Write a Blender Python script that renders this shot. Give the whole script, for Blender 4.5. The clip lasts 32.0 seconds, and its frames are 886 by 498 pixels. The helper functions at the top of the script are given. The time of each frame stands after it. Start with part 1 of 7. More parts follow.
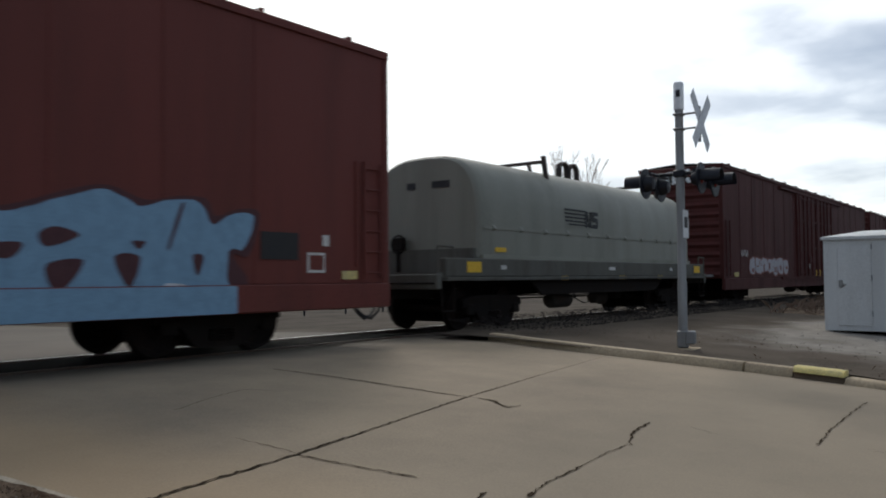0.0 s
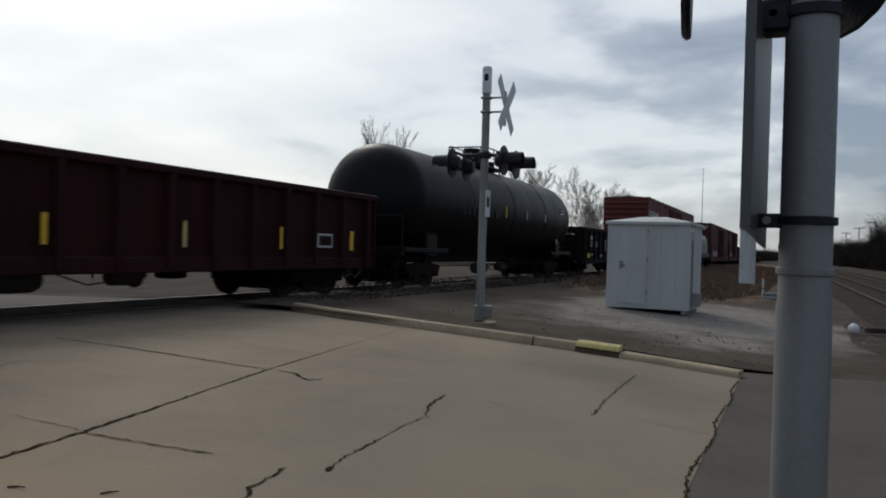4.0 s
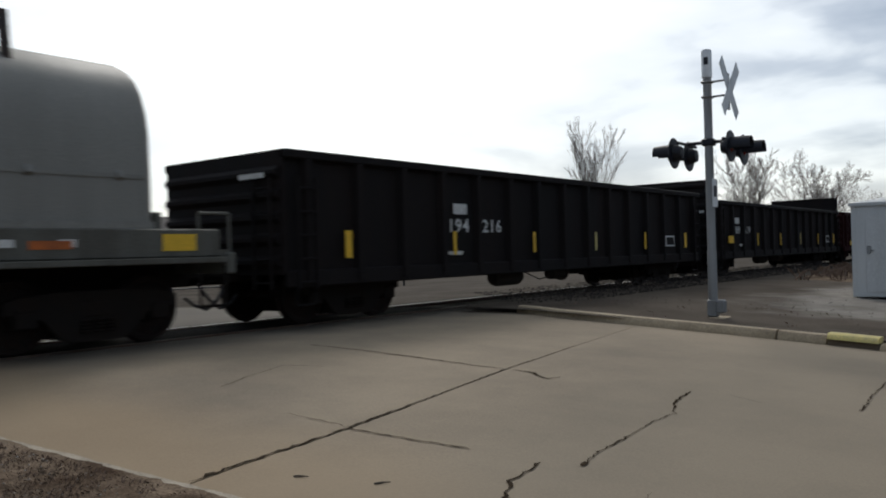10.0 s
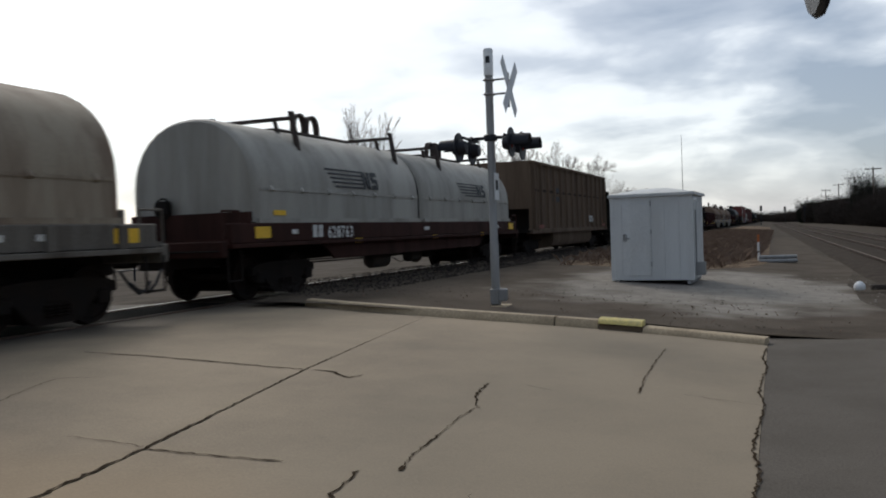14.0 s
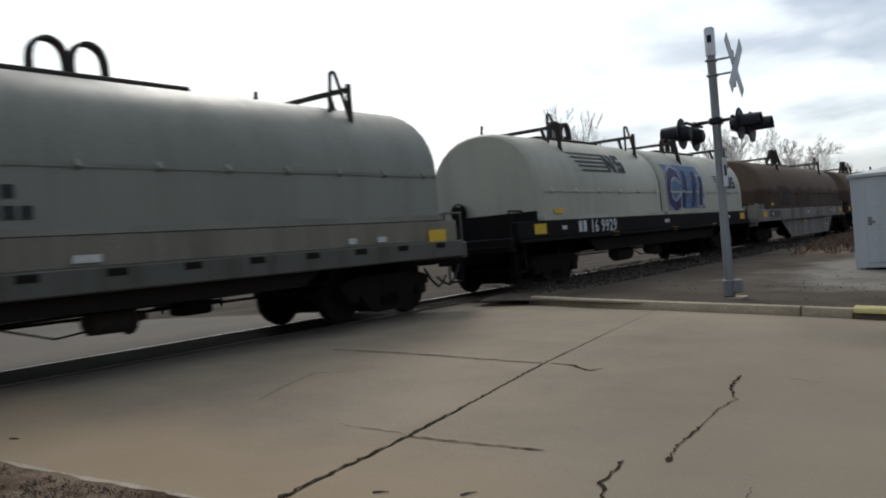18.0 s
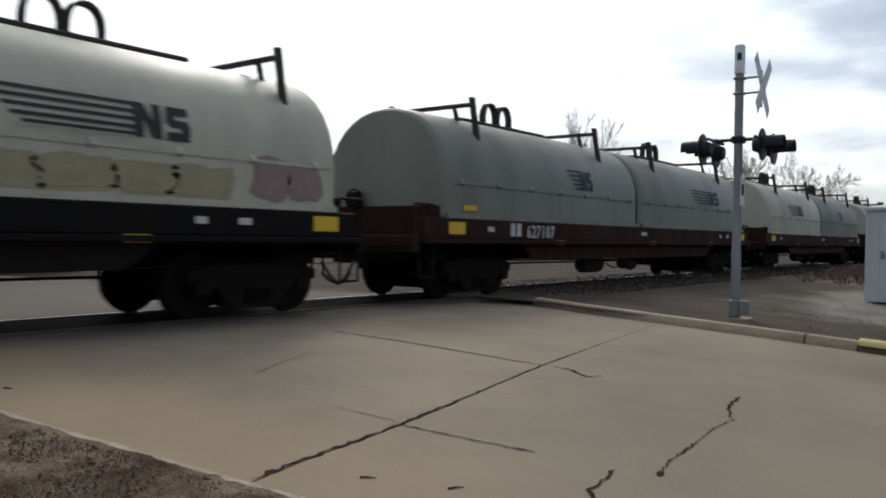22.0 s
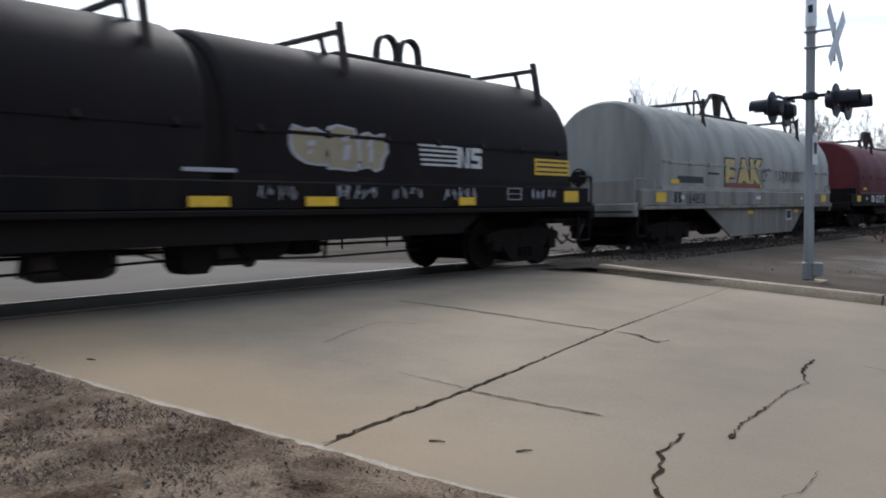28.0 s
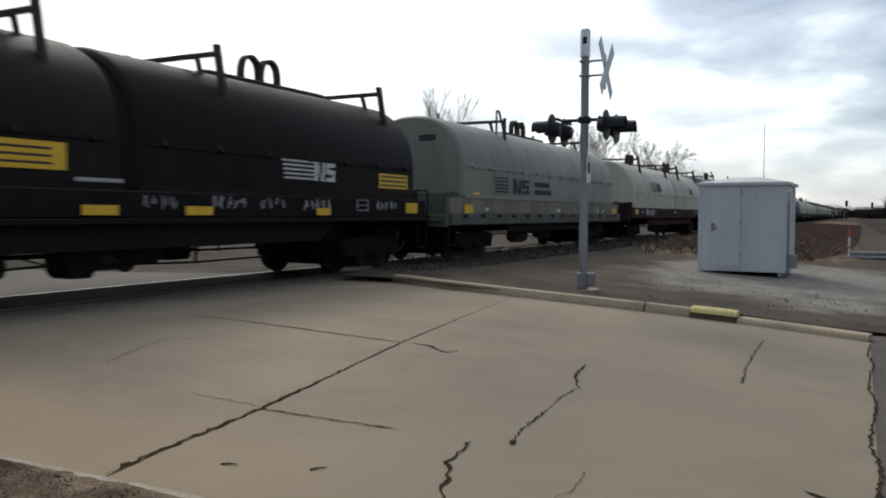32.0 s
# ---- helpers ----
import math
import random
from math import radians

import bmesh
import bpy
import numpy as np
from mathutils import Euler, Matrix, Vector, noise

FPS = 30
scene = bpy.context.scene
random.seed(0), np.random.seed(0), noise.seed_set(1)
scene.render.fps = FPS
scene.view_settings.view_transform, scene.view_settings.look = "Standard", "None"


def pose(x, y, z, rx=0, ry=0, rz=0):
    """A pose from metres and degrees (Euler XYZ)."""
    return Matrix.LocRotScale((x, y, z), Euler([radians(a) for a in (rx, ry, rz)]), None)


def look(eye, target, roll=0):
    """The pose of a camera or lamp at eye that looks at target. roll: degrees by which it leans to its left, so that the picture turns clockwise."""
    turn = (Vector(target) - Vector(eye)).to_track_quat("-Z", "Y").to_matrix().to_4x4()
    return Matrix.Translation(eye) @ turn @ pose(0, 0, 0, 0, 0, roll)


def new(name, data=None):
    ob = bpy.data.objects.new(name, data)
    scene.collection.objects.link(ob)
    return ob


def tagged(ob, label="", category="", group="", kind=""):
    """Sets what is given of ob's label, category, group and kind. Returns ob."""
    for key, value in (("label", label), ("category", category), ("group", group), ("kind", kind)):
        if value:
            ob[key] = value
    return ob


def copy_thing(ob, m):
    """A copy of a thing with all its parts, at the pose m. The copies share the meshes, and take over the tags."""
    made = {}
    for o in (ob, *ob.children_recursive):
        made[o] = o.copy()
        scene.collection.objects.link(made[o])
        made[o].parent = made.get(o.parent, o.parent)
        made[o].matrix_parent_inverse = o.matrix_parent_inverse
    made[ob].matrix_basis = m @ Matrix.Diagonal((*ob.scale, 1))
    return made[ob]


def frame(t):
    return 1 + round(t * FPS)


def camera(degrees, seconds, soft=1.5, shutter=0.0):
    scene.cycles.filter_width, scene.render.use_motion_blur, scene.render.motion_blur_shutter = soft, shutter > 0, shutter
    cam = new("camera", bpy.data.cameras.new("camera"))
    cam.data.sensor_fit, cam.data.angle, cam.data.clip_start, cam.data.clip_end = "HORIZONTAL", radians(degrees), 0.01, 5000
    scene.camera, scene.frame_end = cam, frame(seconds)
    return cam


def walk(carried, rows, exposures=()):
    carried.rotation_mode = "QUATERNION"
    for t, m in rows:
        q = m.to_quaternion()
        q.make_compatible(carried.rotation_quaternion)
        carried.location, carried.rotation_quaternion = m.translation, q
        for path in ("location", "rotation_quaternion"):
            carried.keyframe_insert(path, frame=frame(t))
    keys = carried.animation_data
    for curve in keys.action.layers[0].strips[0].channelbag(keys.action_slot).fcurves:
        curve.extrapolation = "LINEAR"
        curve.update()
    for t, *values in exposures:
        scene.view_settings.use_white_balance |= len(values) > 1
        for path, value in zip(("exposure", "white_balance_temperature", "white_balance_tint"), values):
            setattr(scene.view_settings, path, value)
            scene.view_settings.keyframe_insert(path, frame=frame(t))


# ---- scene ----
cam = camera(57.26, 32.0, soft=1.9, shutter=0.15)
PATH = [
    (0, (0.467, 0.244, 1.550), (-5.580, 8.200, 1.920), -0.48),
    (0.5, (0.445, 0.228, 1.537), (-5.649, 8.145, 1.967), 0.16),
    (1, (0.454, 0.231, 1.544), (-5.680, 8.115, 2.005), -0.18),
    (1.5, (0.452, 0.234, 1.534), (-5.711, 8.091, 2.063), -0.08),
    (2, (0.471, 0.229, 1.559), (-5.617, 8.139, 2.155), -0.28),
    (2.5, (0.483, 0.212, 1.543), (-5.301, 8.362, 1.889), 0.83),
    (3, (0.465, 0.200, 1.591), (-4.364, 8.952, 1.894), 0.89),
    (3.5, (0.469, 0.199, 1.622), (-3.750, 9.265, 1.659), 1.35),
    (5.5, (0.641, 0.072, 1.649), (-2.557, 9.545, 1.829), -0.67),
    (6, (0.678, 0.106, 1.673), (-1.872, 9.773, 1.877), -1.33),
    (6.5, (0.618, 0.169, 1.580), (-3.229, 9.397, 1.391), -3.33),
    (7, (0.573, 0.297, 1.613), (-4.377, 8.971, 1.108), -0.52),
    (7.5, (0.492, 0.298, 1.545), (-5.537, 8.257, 0.995), -0.62),
    (8, (0.402, 0.077, 1.561), (-5.482, 8.158, 1.269), -3.63),
    (8.5, (0.253, 0.077, 1.599), (-5.854, 7.989, 1.286), -1.80),
    (9, (0.296, 0.069, 1.555), (-6.001, 7.837, 1.490), -1.19),
    (9.5, (0.291, 0.084, 1.570), (-5.981, 7.873, 1.538), -1.07),
    (10, (0.306, 0.066, 1.566), (-5.894, 7.912, 1.608), -1.53),
    (10.5, (0.293, 0.066, 1.554), (-5.954, 7.875, 1.615), -1.32),
    (11, (0.297, 0.065, 1.575), (-5.974, 7.854, 1.574), -1.14),
    (11.5, (0.331, 0.038, 1.583), (-5.474, 8.181, 1.620), -0.78),
    (12, (0.304, -0.007, 1.544), (-4.690, 8.641, 1.035), 0.62),
    (12.2, (0.311, -0.048, 1.559), (-4.759, 8.563, 1.175), 1.29),
    (12.5, (0.194, -0.005, 1.516), (-5.119, 8.448, 0.960), 0.17),
    (13, (0.048, 0.039, 1.665), (-4.275, 9.050, 1.315), -3.58),
    (13.5, (0.014, 0.087, 1.700), (-3.802, 9.329, 1.545), -1.85),
    (15.5, (-0.174, -0.214, 1.655), (-3.778, 9.096, 1.080), -4.11),
    (16, (-0.292, -0.205, 1.576), (-3.741, 9.167, 1.049), -5.50),
    (16.5, (-0.294, -0.187, 1.617), (-5.340, 8.440, 1.292), -6.44),
    (17, (-0.302, -0.130, 1.645), (-6.200, 7.937, 1.225), -5.05),
    (17.5, (-0.311, -0.073, 1.618), (-6.384, 7.872, 1.567), -6.30),
    (18, (-0.316, -0.072, 1.612), (-6.288, 7.948, 1.566), -4.71),
    (18.5, (-0.287, -0.103, 1.620), (-6.053, 8.068, 1.649), -3.88),
    (19, (-0.287, -0.108, 1.617), (-5.987, 8.109, 1.656), -3.25),
    (19.5, (-0.310, -0.084, 1.608), (-5.945, 8.177, 1.660), -3.55),
    (20, (-0.322, -0.064, 1.602), (-5.971, 8.186, 1.712), -3.45),
    (20.5, (-0.317, -0.077, 1.607), (-6.005, 8.147, 1.664), -3.44),
    (21, (-0.323, -0.062, 1.602), (-6.122, 8.085, 1.674), -2.75),
    (21.5, (-0.366, -0.051, 1.566), (-6.482, 7.861, 1.516), -1.43),
    (22, (-0.359, -0.047, 1.598), (-6.406, 7.916, 1.469), 0.82),
    (22.5, (-0.320, -0.042, 1.598), (-6.508, 7.809, 1.347), -0.87),
    (23, (-0.303, -0.114, 1.600), (-6.161, 7.987, 1.364), -1.19),
    (23.5, (-0.348, -0.072, 1.574), (-6.484, 7.825, 1.547), -3.04),
    (24, (-0.333, -0.075, 1.583), (-6.513, 7.782, 1.311), -2.57),
    (24.5, (-0.337, -0.076, 1.580), (-6.589, 7.714, 1.099), -1.63),
    (26.5, (-0.359, -0.056, 1.571), (-6.970, 7.428, 1.030), -0.09),
    (27, (-0.352, -0.053, 1.568), (-6.921, 7.465, 0.981), -0.15),
    (27.5, (-0.359, -0.065, 1.569), (-6.923, 7.462, 1.069), -0.48),
    (28, (-0.356, -0.056, 1.567), (-6.992, 7.409, 1.082), -0.71),
    (28.5, (-0.355, -0.086, 1.586), (-7.028, 7.348, 1.140), -0.86),
    (29, (-0.371, -0.044, 1.629), (-7.101, 7.346, 1.310), -0.69),
    (29.1, (-0.376, -0.104, 1.578), (-7.295, 7.115, 1.621), -0.54),
    (29.4, (-0.284, -0.095, 1.668), (-7.051, 7.257, 1.270), 2.85),
    (29.5, (-0.258, -0.097, 1.692), (-6.520, 7.694, 1.407), 1.44),
    (30, (-0.227, -0.151, 1.675), (-4.711, 8.779, 1.290), -0.03),
    (30.5, (-0.197, -0.161, 1.694), (-4.023, 9.071, 1.333), 0.21),
    (30.6, (-0.201, -0.200, 1.691), (-3.897, 9.086, 1.348), 0.40),
    (31, (-0.241, -0.153, 1.666), (-4.262, 8.999, 1.392), 0.22),
    (31.5, (-0.269, -0.144, 1.663), (-4.798, 8.768, 1.416), 0.27),
    (32, (-0.288, -0.132, 1.660), (-4.874, 8.744, 1.231), 0.17),
]
# seconds, stops, kelvin, tint
EXPOSURE = [(0.0, 0.23, 6600, 11), (1.0, 0.83, 6600, 11), (2.0, 0.48, 6500, 10.5), (3.0, -0.27, 6500, 10.5), (6.0, -0.32, 6600, 11), (7.0, -0.37, 6600, 11), (8.0, 0.01, 6500, 10.5), (9.0, 0.03, 6600, 10.5),
            (11.5, 0.13, 6600, 10.5), (13.0, 0.28, 6600, 11), (15.5, -0.22, 6700, 12), (16.5, 0.03, 6700, 12), (17.0, 0.13, 6700, 12), (18.0, 0.18, 6600, 10.5), (19.0, 0.18, 6600, 10.5), (22.0, 0.23, 6600, 11),
            (24.0, 0.28, 6600, 12), (26.5, 0.73, 6250, 13), (28.0, 0.78, 6150, 13), (29.2, 0.73, 6200, 12), (30.0, 0.63, 6400, 10.5), (31.0, 0.33, 6400, 10), (32.0, 0.33, 6600, 10.5)]
walk(cam, [(t, look(eye, target, roll)) for t, eye, target, roll in PATH], EXPOSURE)

# ---- world and sun: a bright overcast sky with grey rain clouds low over the line ----
SUN_YAW, SUN_UP = 42.0, 38.0  # degrees to the left of the line, degrees above the ground


def make_world():
    w = bpy.data.worlds.new("overcast_sky")
    scene.world = w
    w.use_nodes = True
    nt = w.node_tree
    nt.nodes.clear()
    N = nt.nodes.new
    out, bg = N("ShaderNodeOutputWorld"), N("ShaderNodeBackground")
    sky = N("ShaderNodeTexSky")
    sky.sky_type = "NISHITA"
    sky.sun_disc = False
    sky.sun_elevation, sky.sun_rotation = radians(SUN_UP), radians(-SUN_YAW)
    tc = N("ShaderNodeTexCoord")
    sep = N("ShaderNodeSeparateXYZ")
    nt.links.new(tc.outputs["Generated"], sep.inputs[0])

    def m(op, a, b=None):
        n = N("ShaderNodeMath")
        n.operation = op
        for i, v in enumerate((a, b)):
            if v is None:
                continue
            if isinstance(v, (int, float)):
                n.inputs[i].default_value = v
            else:
                nt.links.new(v, n.inputs[i])
        return n.outputs[0]
    up = m("ADD", m("MAXIMUM", sep.outputs[2], 0.0), 0.12)
    px, py = m("DIVIDE", sep.outputs[0], up), m("DIVIDE", sep.outputs[1], up)
    comb = N("ShaderNodeCombineXYZ")
    nt.links.new(px, comb.inputs[0]); nt.links.new(m("MULTIPLY", py, 0.62), comb.inputs[1])

    def cloud(scale, detail, off):
        mp = N("ShaderNodeMapping")
        mp.inputs["Location"].default_value = off
        nt.links.new(comb.outputs[0], mp.inputs[0])
        n = N("ShaderNodeTexNoise")
        n.inputs["Scale"].default_value, n.inputs["Detail"].default_value, n.inputs["Roughness"].default_value = scale, detail, 0.5
        nt.links.new(mp.outputs[0], n.inputs["Vector"])
        return n.outputs["Fac"]
    # long flat banks of cloud low over the horizon, looser cloud overhead
    flat = N("ShaderNodeCombineXYZ")
    nt.links.new(m("MULTIPLY", sep.outputs[0], 2.2), flat.inputs[0]); nt.links.new(m("MULTIPLY", sep.outputs[1], 2.2), flat.inputs[1]); nt.links.new(m("MULTIPLY", sep.outputs[2], 6.4), flat.inputs[2])

    def bank(scale, detail, off, warp):
        mp = N("ShaderNodeMapping")
        mp.inputs["Location"].default_value = off
        nt.links.new(flat.outputs[0], mp.inputs[0])
        n = N("ShaderNodeTexNoise")
        n.inputs["Scale"].default_value, n.inputs["Detail"].default_value, n.inputs["Roughness"].default_value, n.inputs["Distortion"].default_value = scale, detail, 0.48, warp
        nt.links.new(mp.outputs[0], n.inputs["Vector"])
        return n.outputs["Fac"]
    c1, c2, c3 = cloud(0.55, 5.0, (3.1, 1.7, 0)), bank(1.25, 5.0, (1.3, 4.0, 2.0), 0.4), bank(3.4, 5.0, (5.3, 0.4, 7.0), 0.3)
    mix = m("ADD", m("MULTIPLY", c1, 0.10), m("ADD", m("MULTIPLY", c2, 0.60), m("MULTIPLY", c3, 0.30)))
    # brighter round the hidden sun
    sun = Vector((-math.sin(radians(SUN_YAW)) * math.cos(radians(SUN_UP)), math.cos(radians(SUN_YAW)) * math.cos(radians(SUN_UP)), math.sin(radians(SUN_UP))))
    dot = N("ShaderNodeVectorMath"); dot.operation = "DOT_PRODUCT"
    dot.inputs[1].default_value = sun
    nt.links.new(tc.outputs["Generated"], dot.inputs[0])
    glow = m("POWER", m("MAXIMUM", dot.outputs["Value"], 0.0), 4.0)
    calm = m("MAXIMUM", m("SUBTRACT", 1.0, m("MULTIPLY", glow, 1.1)), 0.25)
    mix = m("ADD", m("MULTIPLY", m("MULTIPLY", m("SUBTRACT", mix, 0.5), 1.8), calm), 0.5)
    dens = m("ADD", m("SUBTRACT", mix, 0.198), m("MULTIPLY", glow, 0.57))
    ramp = N("ShaderNodeValToRGB")
    el = ramp.color_ramp.elements
    el[0].position, el[0].color = 0.36, (0.22, 0.27, 0.34, 1)
    el[1].position, el[1].color = 0.84, (1.22, 1.26, 1.21, 1)
    for p, c in ((0.46, (0.42, 0.47, 0.53, 1)), (0.53, (0.70, 0.75, 0.78, 1)), (0.60, (0.80, 0.84, 0.845, 1)), (0.69, (0.93, 0.965, 0.945, 1))):
        e = el.new(p)
        e.color = c
    nt.links.new(dens, ramp.inputs[0])
    # the nishita sky shows thinly through the cloud
    add = N("ShaderNodeMix"); add.data_type = "RGBA"; add.blend_type = "ADD"
    add.inputs[0].default_value = 0.03
    nt.links.new(ramp.outputs[0], add.inputs[6]); nt.links.new(sky.outputs[0], add.inputs[7])
    nt.links.new(add.outputs[2], bg.inputs[0])
    bg.inputs[1].default_value = 0.95
    nt.links.new(bg.outputs[0], out.inputs[0])


make_world()
sun = new("sun", bpy.data.lights.new("sun", "SUN"))
sun.data.energy, sun.data.angle, sun.data.color = 1.0, radians(14), (1.0, 0.97, 0.92)
sun.matrix_world = look((-30, 16, 27), (-30 + math.sin(radians(SUN_YAW)), 16 - math.cos(radians(SUN_YAW)), 27 - math.tan(radians(SUN_UP))))

# ---- materials ----


def mat(name, col, rough=0.6, metal=0.0, dirt=None, amount=0.4, grain=6.0, bump=0.15, streak=False, fine=60.0, spec=0.35, vary=0.0, speck=0.18):
    """A painted or natural surface: base colour, patches of dirt at a wide scale, fine grain and relief."""
    m = bpy.data.materials.new(name)
    m.use_nodes = True
    nt = m.node_tree
    b = nt.nodes["Principled BSDF"]
    N, L = nt.nodes.new, nt.links.new
    b.inputs["Metallic"].default_value = metal
    b.inputs["Specular IOR Level"].default_value = spec
    tc, mp = N("ShaderNodeTexCoord"), N("ShaderNodeMapping")
    info = N("ShaderNodeObjectInfo")
    sc = N("ShaderNodeVectorMath"); sc.operation = "MULTIPLY_ADD"
    L(info.outputs["Random"], sc.inputs[0])
    sc.inputs[1].default_value = (37.0, 91.0, 13.0) if vary else (0, 0, 0)
    L(tc.outputs["Object"], sc.inputs[2])
    L(sc.outputs[0], mp.inputs[0])
    mp.inputs["Scale"].default_value = (1, 1, 0.14) if streak else (1, 1, 1)
    n1, n2 = N("ShaderNodeTexNoise"), N("ShaderNodeTexNoise")
    n1.inputs["Scale"].default_value, n1.inputs["Detail"].default_value, n1.inputs["Roughness"].default_value = grain, 6, 0.62
    n2.inputs["Scale"].default_value, n2.inputs["Detail"].default_value = fine, 3
    L(mp.outputs[0], n1.inputs["Vector"]); L(tc.outputs["Object"], n2.inputs["Vector"])
    r1 = N("ShaderNodeMapRange")
    r1.inputs[1].default_value, r1.inputs[2].default_value = 0.42, 0.68
    r1.inputs[4].default_value = amount
    L(n1.outputs["Fac"], r1.inputs[0])
    d = dirt or tuple(c * 0.55 for c in col)
    mx = N("ShaderNodeMix"); mx.data_type = "RGBA"
    mx.inputs[6].default_value, mx.inputs[7].default_value = (*col, 1), (*d, 1)
    L(r1.outputs[0], mx.inputs[0])
    r2 = N("ShaderNodeMapRange")
    r2.inputs[1].default_value, r2.inputs[2].default_value, r2.inputs[3].default_value, r2.inputs[4].default_value = 0.3, 0.7, 1 - speck, 1 + speck
    L(n2.outputs["Fac"], r2.inputs[0])
    ml = N("ShaderNodeMix"); ml.data_type = "RGBA"; ml.blend_type = "MULTIPLY"; ml.inputs[0].default_value = 1.0
    L(mx.outputs[2], ml.inputs[6]); L(r2.outputs[0], ml.inputs[7])
    L(ml.outputs[2], b.inputs["Base Color"])
    rr = N("ShaderNodeMapRange")
    rr.inputs[3].default_value, rr.inputs[4].default_value = max(rough - 0.12, 0.05), min(rough + 0.15, 1)
    L(n1.outputs["Fac"], rr.inputs[0]); L(rr.outputs[0], b.inputs["Roughness"])
    if bump:
        bp = N("ShaderNodeBump"); bp.inputs["Strength"].default_value, bp.inputs["Distance"].default_value = bump, 0.02
        ad = N("ShaderNodeMath"); ad.operation = "ADD"
        L(n1.outputs["Fac"], ad.inputs[0]); L(n2.outputs["Fac"], ad.inputs[1])
        L(ad.outputs[0], bp.inputs["Height"]); L(bp.outputs[0], b.inputs["Normal"])
    return m


RUST, GRIME = (0.10, 0.048, 0.028), (0.035, 0.028, 0.024)
CONCRETE = mat("road_concrete", (0.300, 0.237, 0.166), 0.85, dirt=(0.198, 0.161, 0.120), amount=0.85, grain=0.38, fine=55, bump=0.02, spec=0.2, speck=0.11)
KERB = mat("kerb_concrete", (0.40, 0.315, 0.21), 0.85, dirt=(0.25, 0.195, 0.128), amount=0.7, grain=1.6, fine=30, bump=0.2)
# crossing asphalt with the shade under the train put into its near-black colour
PANEL = mat("shade_dark_crossing_panel", (0.014, 0.012, 0.011), 0.95, dirt=(0.009, 0.008, 0.0075), amount=0.6, grain=1.5, fine=40, bump=0.3, spec=0.02)
ASPHALT = mat("asphalt", (0.1152, 0.0993, 0.0834), 0.9, dirt=(0.080, 0.070, 0.058), amount=0.6, grain=0.7, fine=60, bump=0.3, spec=0.08)
PALE_EDGE = mat("pale_broken_edge", (0.40, 0.335, 0.255), 0.9, dirt=(0.24, 0.20, 0.155), amount=0.7, grain=6, bump=0.2)
KERBDARK = mat("stained_kerb_face", (0.115, 0.082, 0.052), 0.9, grain=6)
CRACK = mat("crack_filler", (0.040, 0.029, 0.020), 1.0, dirt=(0.075, 0.058, 0.042), amount=0.6, bump=0.1, grain=14, spec=0.0)
GRAVEL = mat("gravel_ground", (0.085, 0.071, 0.057), 0.95, dirt=(0.043, 0.034, 0.027), amount=0.85, grain=0.5, fine=22, bump=0.8, spec=0.03)
BALLAST = mat("ballast", (0.036, 0.031, 0.028), 0.95, dirt=(0.017, 0.014, 0.0125), amount=0.7, grain=2.2, fine=16, bump=0.9, spec=0.03)
TRACKDIRT = mat("dirty_track_ballast", (0.060, 0.049, 0.040), 0.95, dirt=(0.026, 0.021, 0.017), amount=0.7, grain=1.6, fine=16, bump=0.9, spec=0.02)
PALE_GRAVEL = mat("pale_gravel", (0.235, 0.212, 0.185), 0.95, dirt=(0.11, 0.094, 0.076), amount=0.8, grain=0.7, fine=26, bump=0.5)
SOIL = mat("dead_grass_soil", (0.200, 0.147, 0.103), 1.0, dirt=(0.046, 0.027, 0.017), amount=1.0, grain=1.9, fine=60, bump=0.4, spec=0.03, speck=0.45)
STRAW = mat("dead_grass", (0.185, 0.125, 0.088), 0.95, dirt=(0.085, 0.052, 0.037), amount=0.7, grain=3, bump=0, vary=1)
RAIL = mat("rail_steel", (0.10, 0.075, 0.06), 0.6, 0.5, dirt=RUST, amount=0.7, grain=3)
DULLRAIL = mat("dark_rusty_rail", (0.050, 0.036, 0.029), 0.8, 0.2, dirt=(0.03, 0.02, 0.016), amount=0.7, grain=3, spec=0.15)
TANRAIL = mat("tan_rusty_rail_head", (0.19, 0.14, 0.105), 0.7, 0.3, dirt=(0.11, 0.075, 0.055), amount=0.6, grain=3, spec=0.2)
RAILTOP = mat("rail_head", (0.40, 0.39, 0.38), 0.34, 0.9, amount=0.3)
TIE = mat("timber_tie", (0.055, 0.042, 0.034), 0.95, grain=5)
GALV = mat("galvanised_steel", (0.27, 0.27, 0.268), 0.55, 0.3, dirt=(0.17, 0.165, 0.158), amount=0.5, grain=3.5, bump=0.02, streak=True, speck=0.06)
PLATE = mat("dull_sheet_metal", (0.13, 0.13, 0.13), 0.42, 0.7, dirt=(0.08, 0.077, 0.073), amount=0.5, grain=2.5, bump=0.02, streak=True, speck=0.05)
SHEDPAINT = mat("pale_grey_shed_paint", (0.56, 0.565, 0.555), 0.55, dirt=(0.40, 0.40, 0.385), amount=0.5, grain=1.5, bump=0.05, streak=True)
WHITE = mat("white_paint", (0.72, 0.73, 0.73), 0.6, dirt=(0.5, 0.49, 0.47), amount=0.5, grain=4, bump=0.03)
YELLOW = mat("yellow_reflector", (0.78, 0.47, 0.035), 0.5, amount=0.25, bump=0)
KERBYELLOW = mat("worn_yellow_paint", (0.66, 0.54, 0.20), 0.8, dirt=(0.34, 0.29, 0.19), amount=0.8, grain=7)
ORANGE = mat("orange_patch", (0.50, 0.13, 0.03), 0.7, dirt=RUST, amount=0.6)
BLACK = mat("black_steel", (0.018, 0.018, 0.02), 0.55, dirt=(0.03, 0.026, 0.024), amount=0.6)
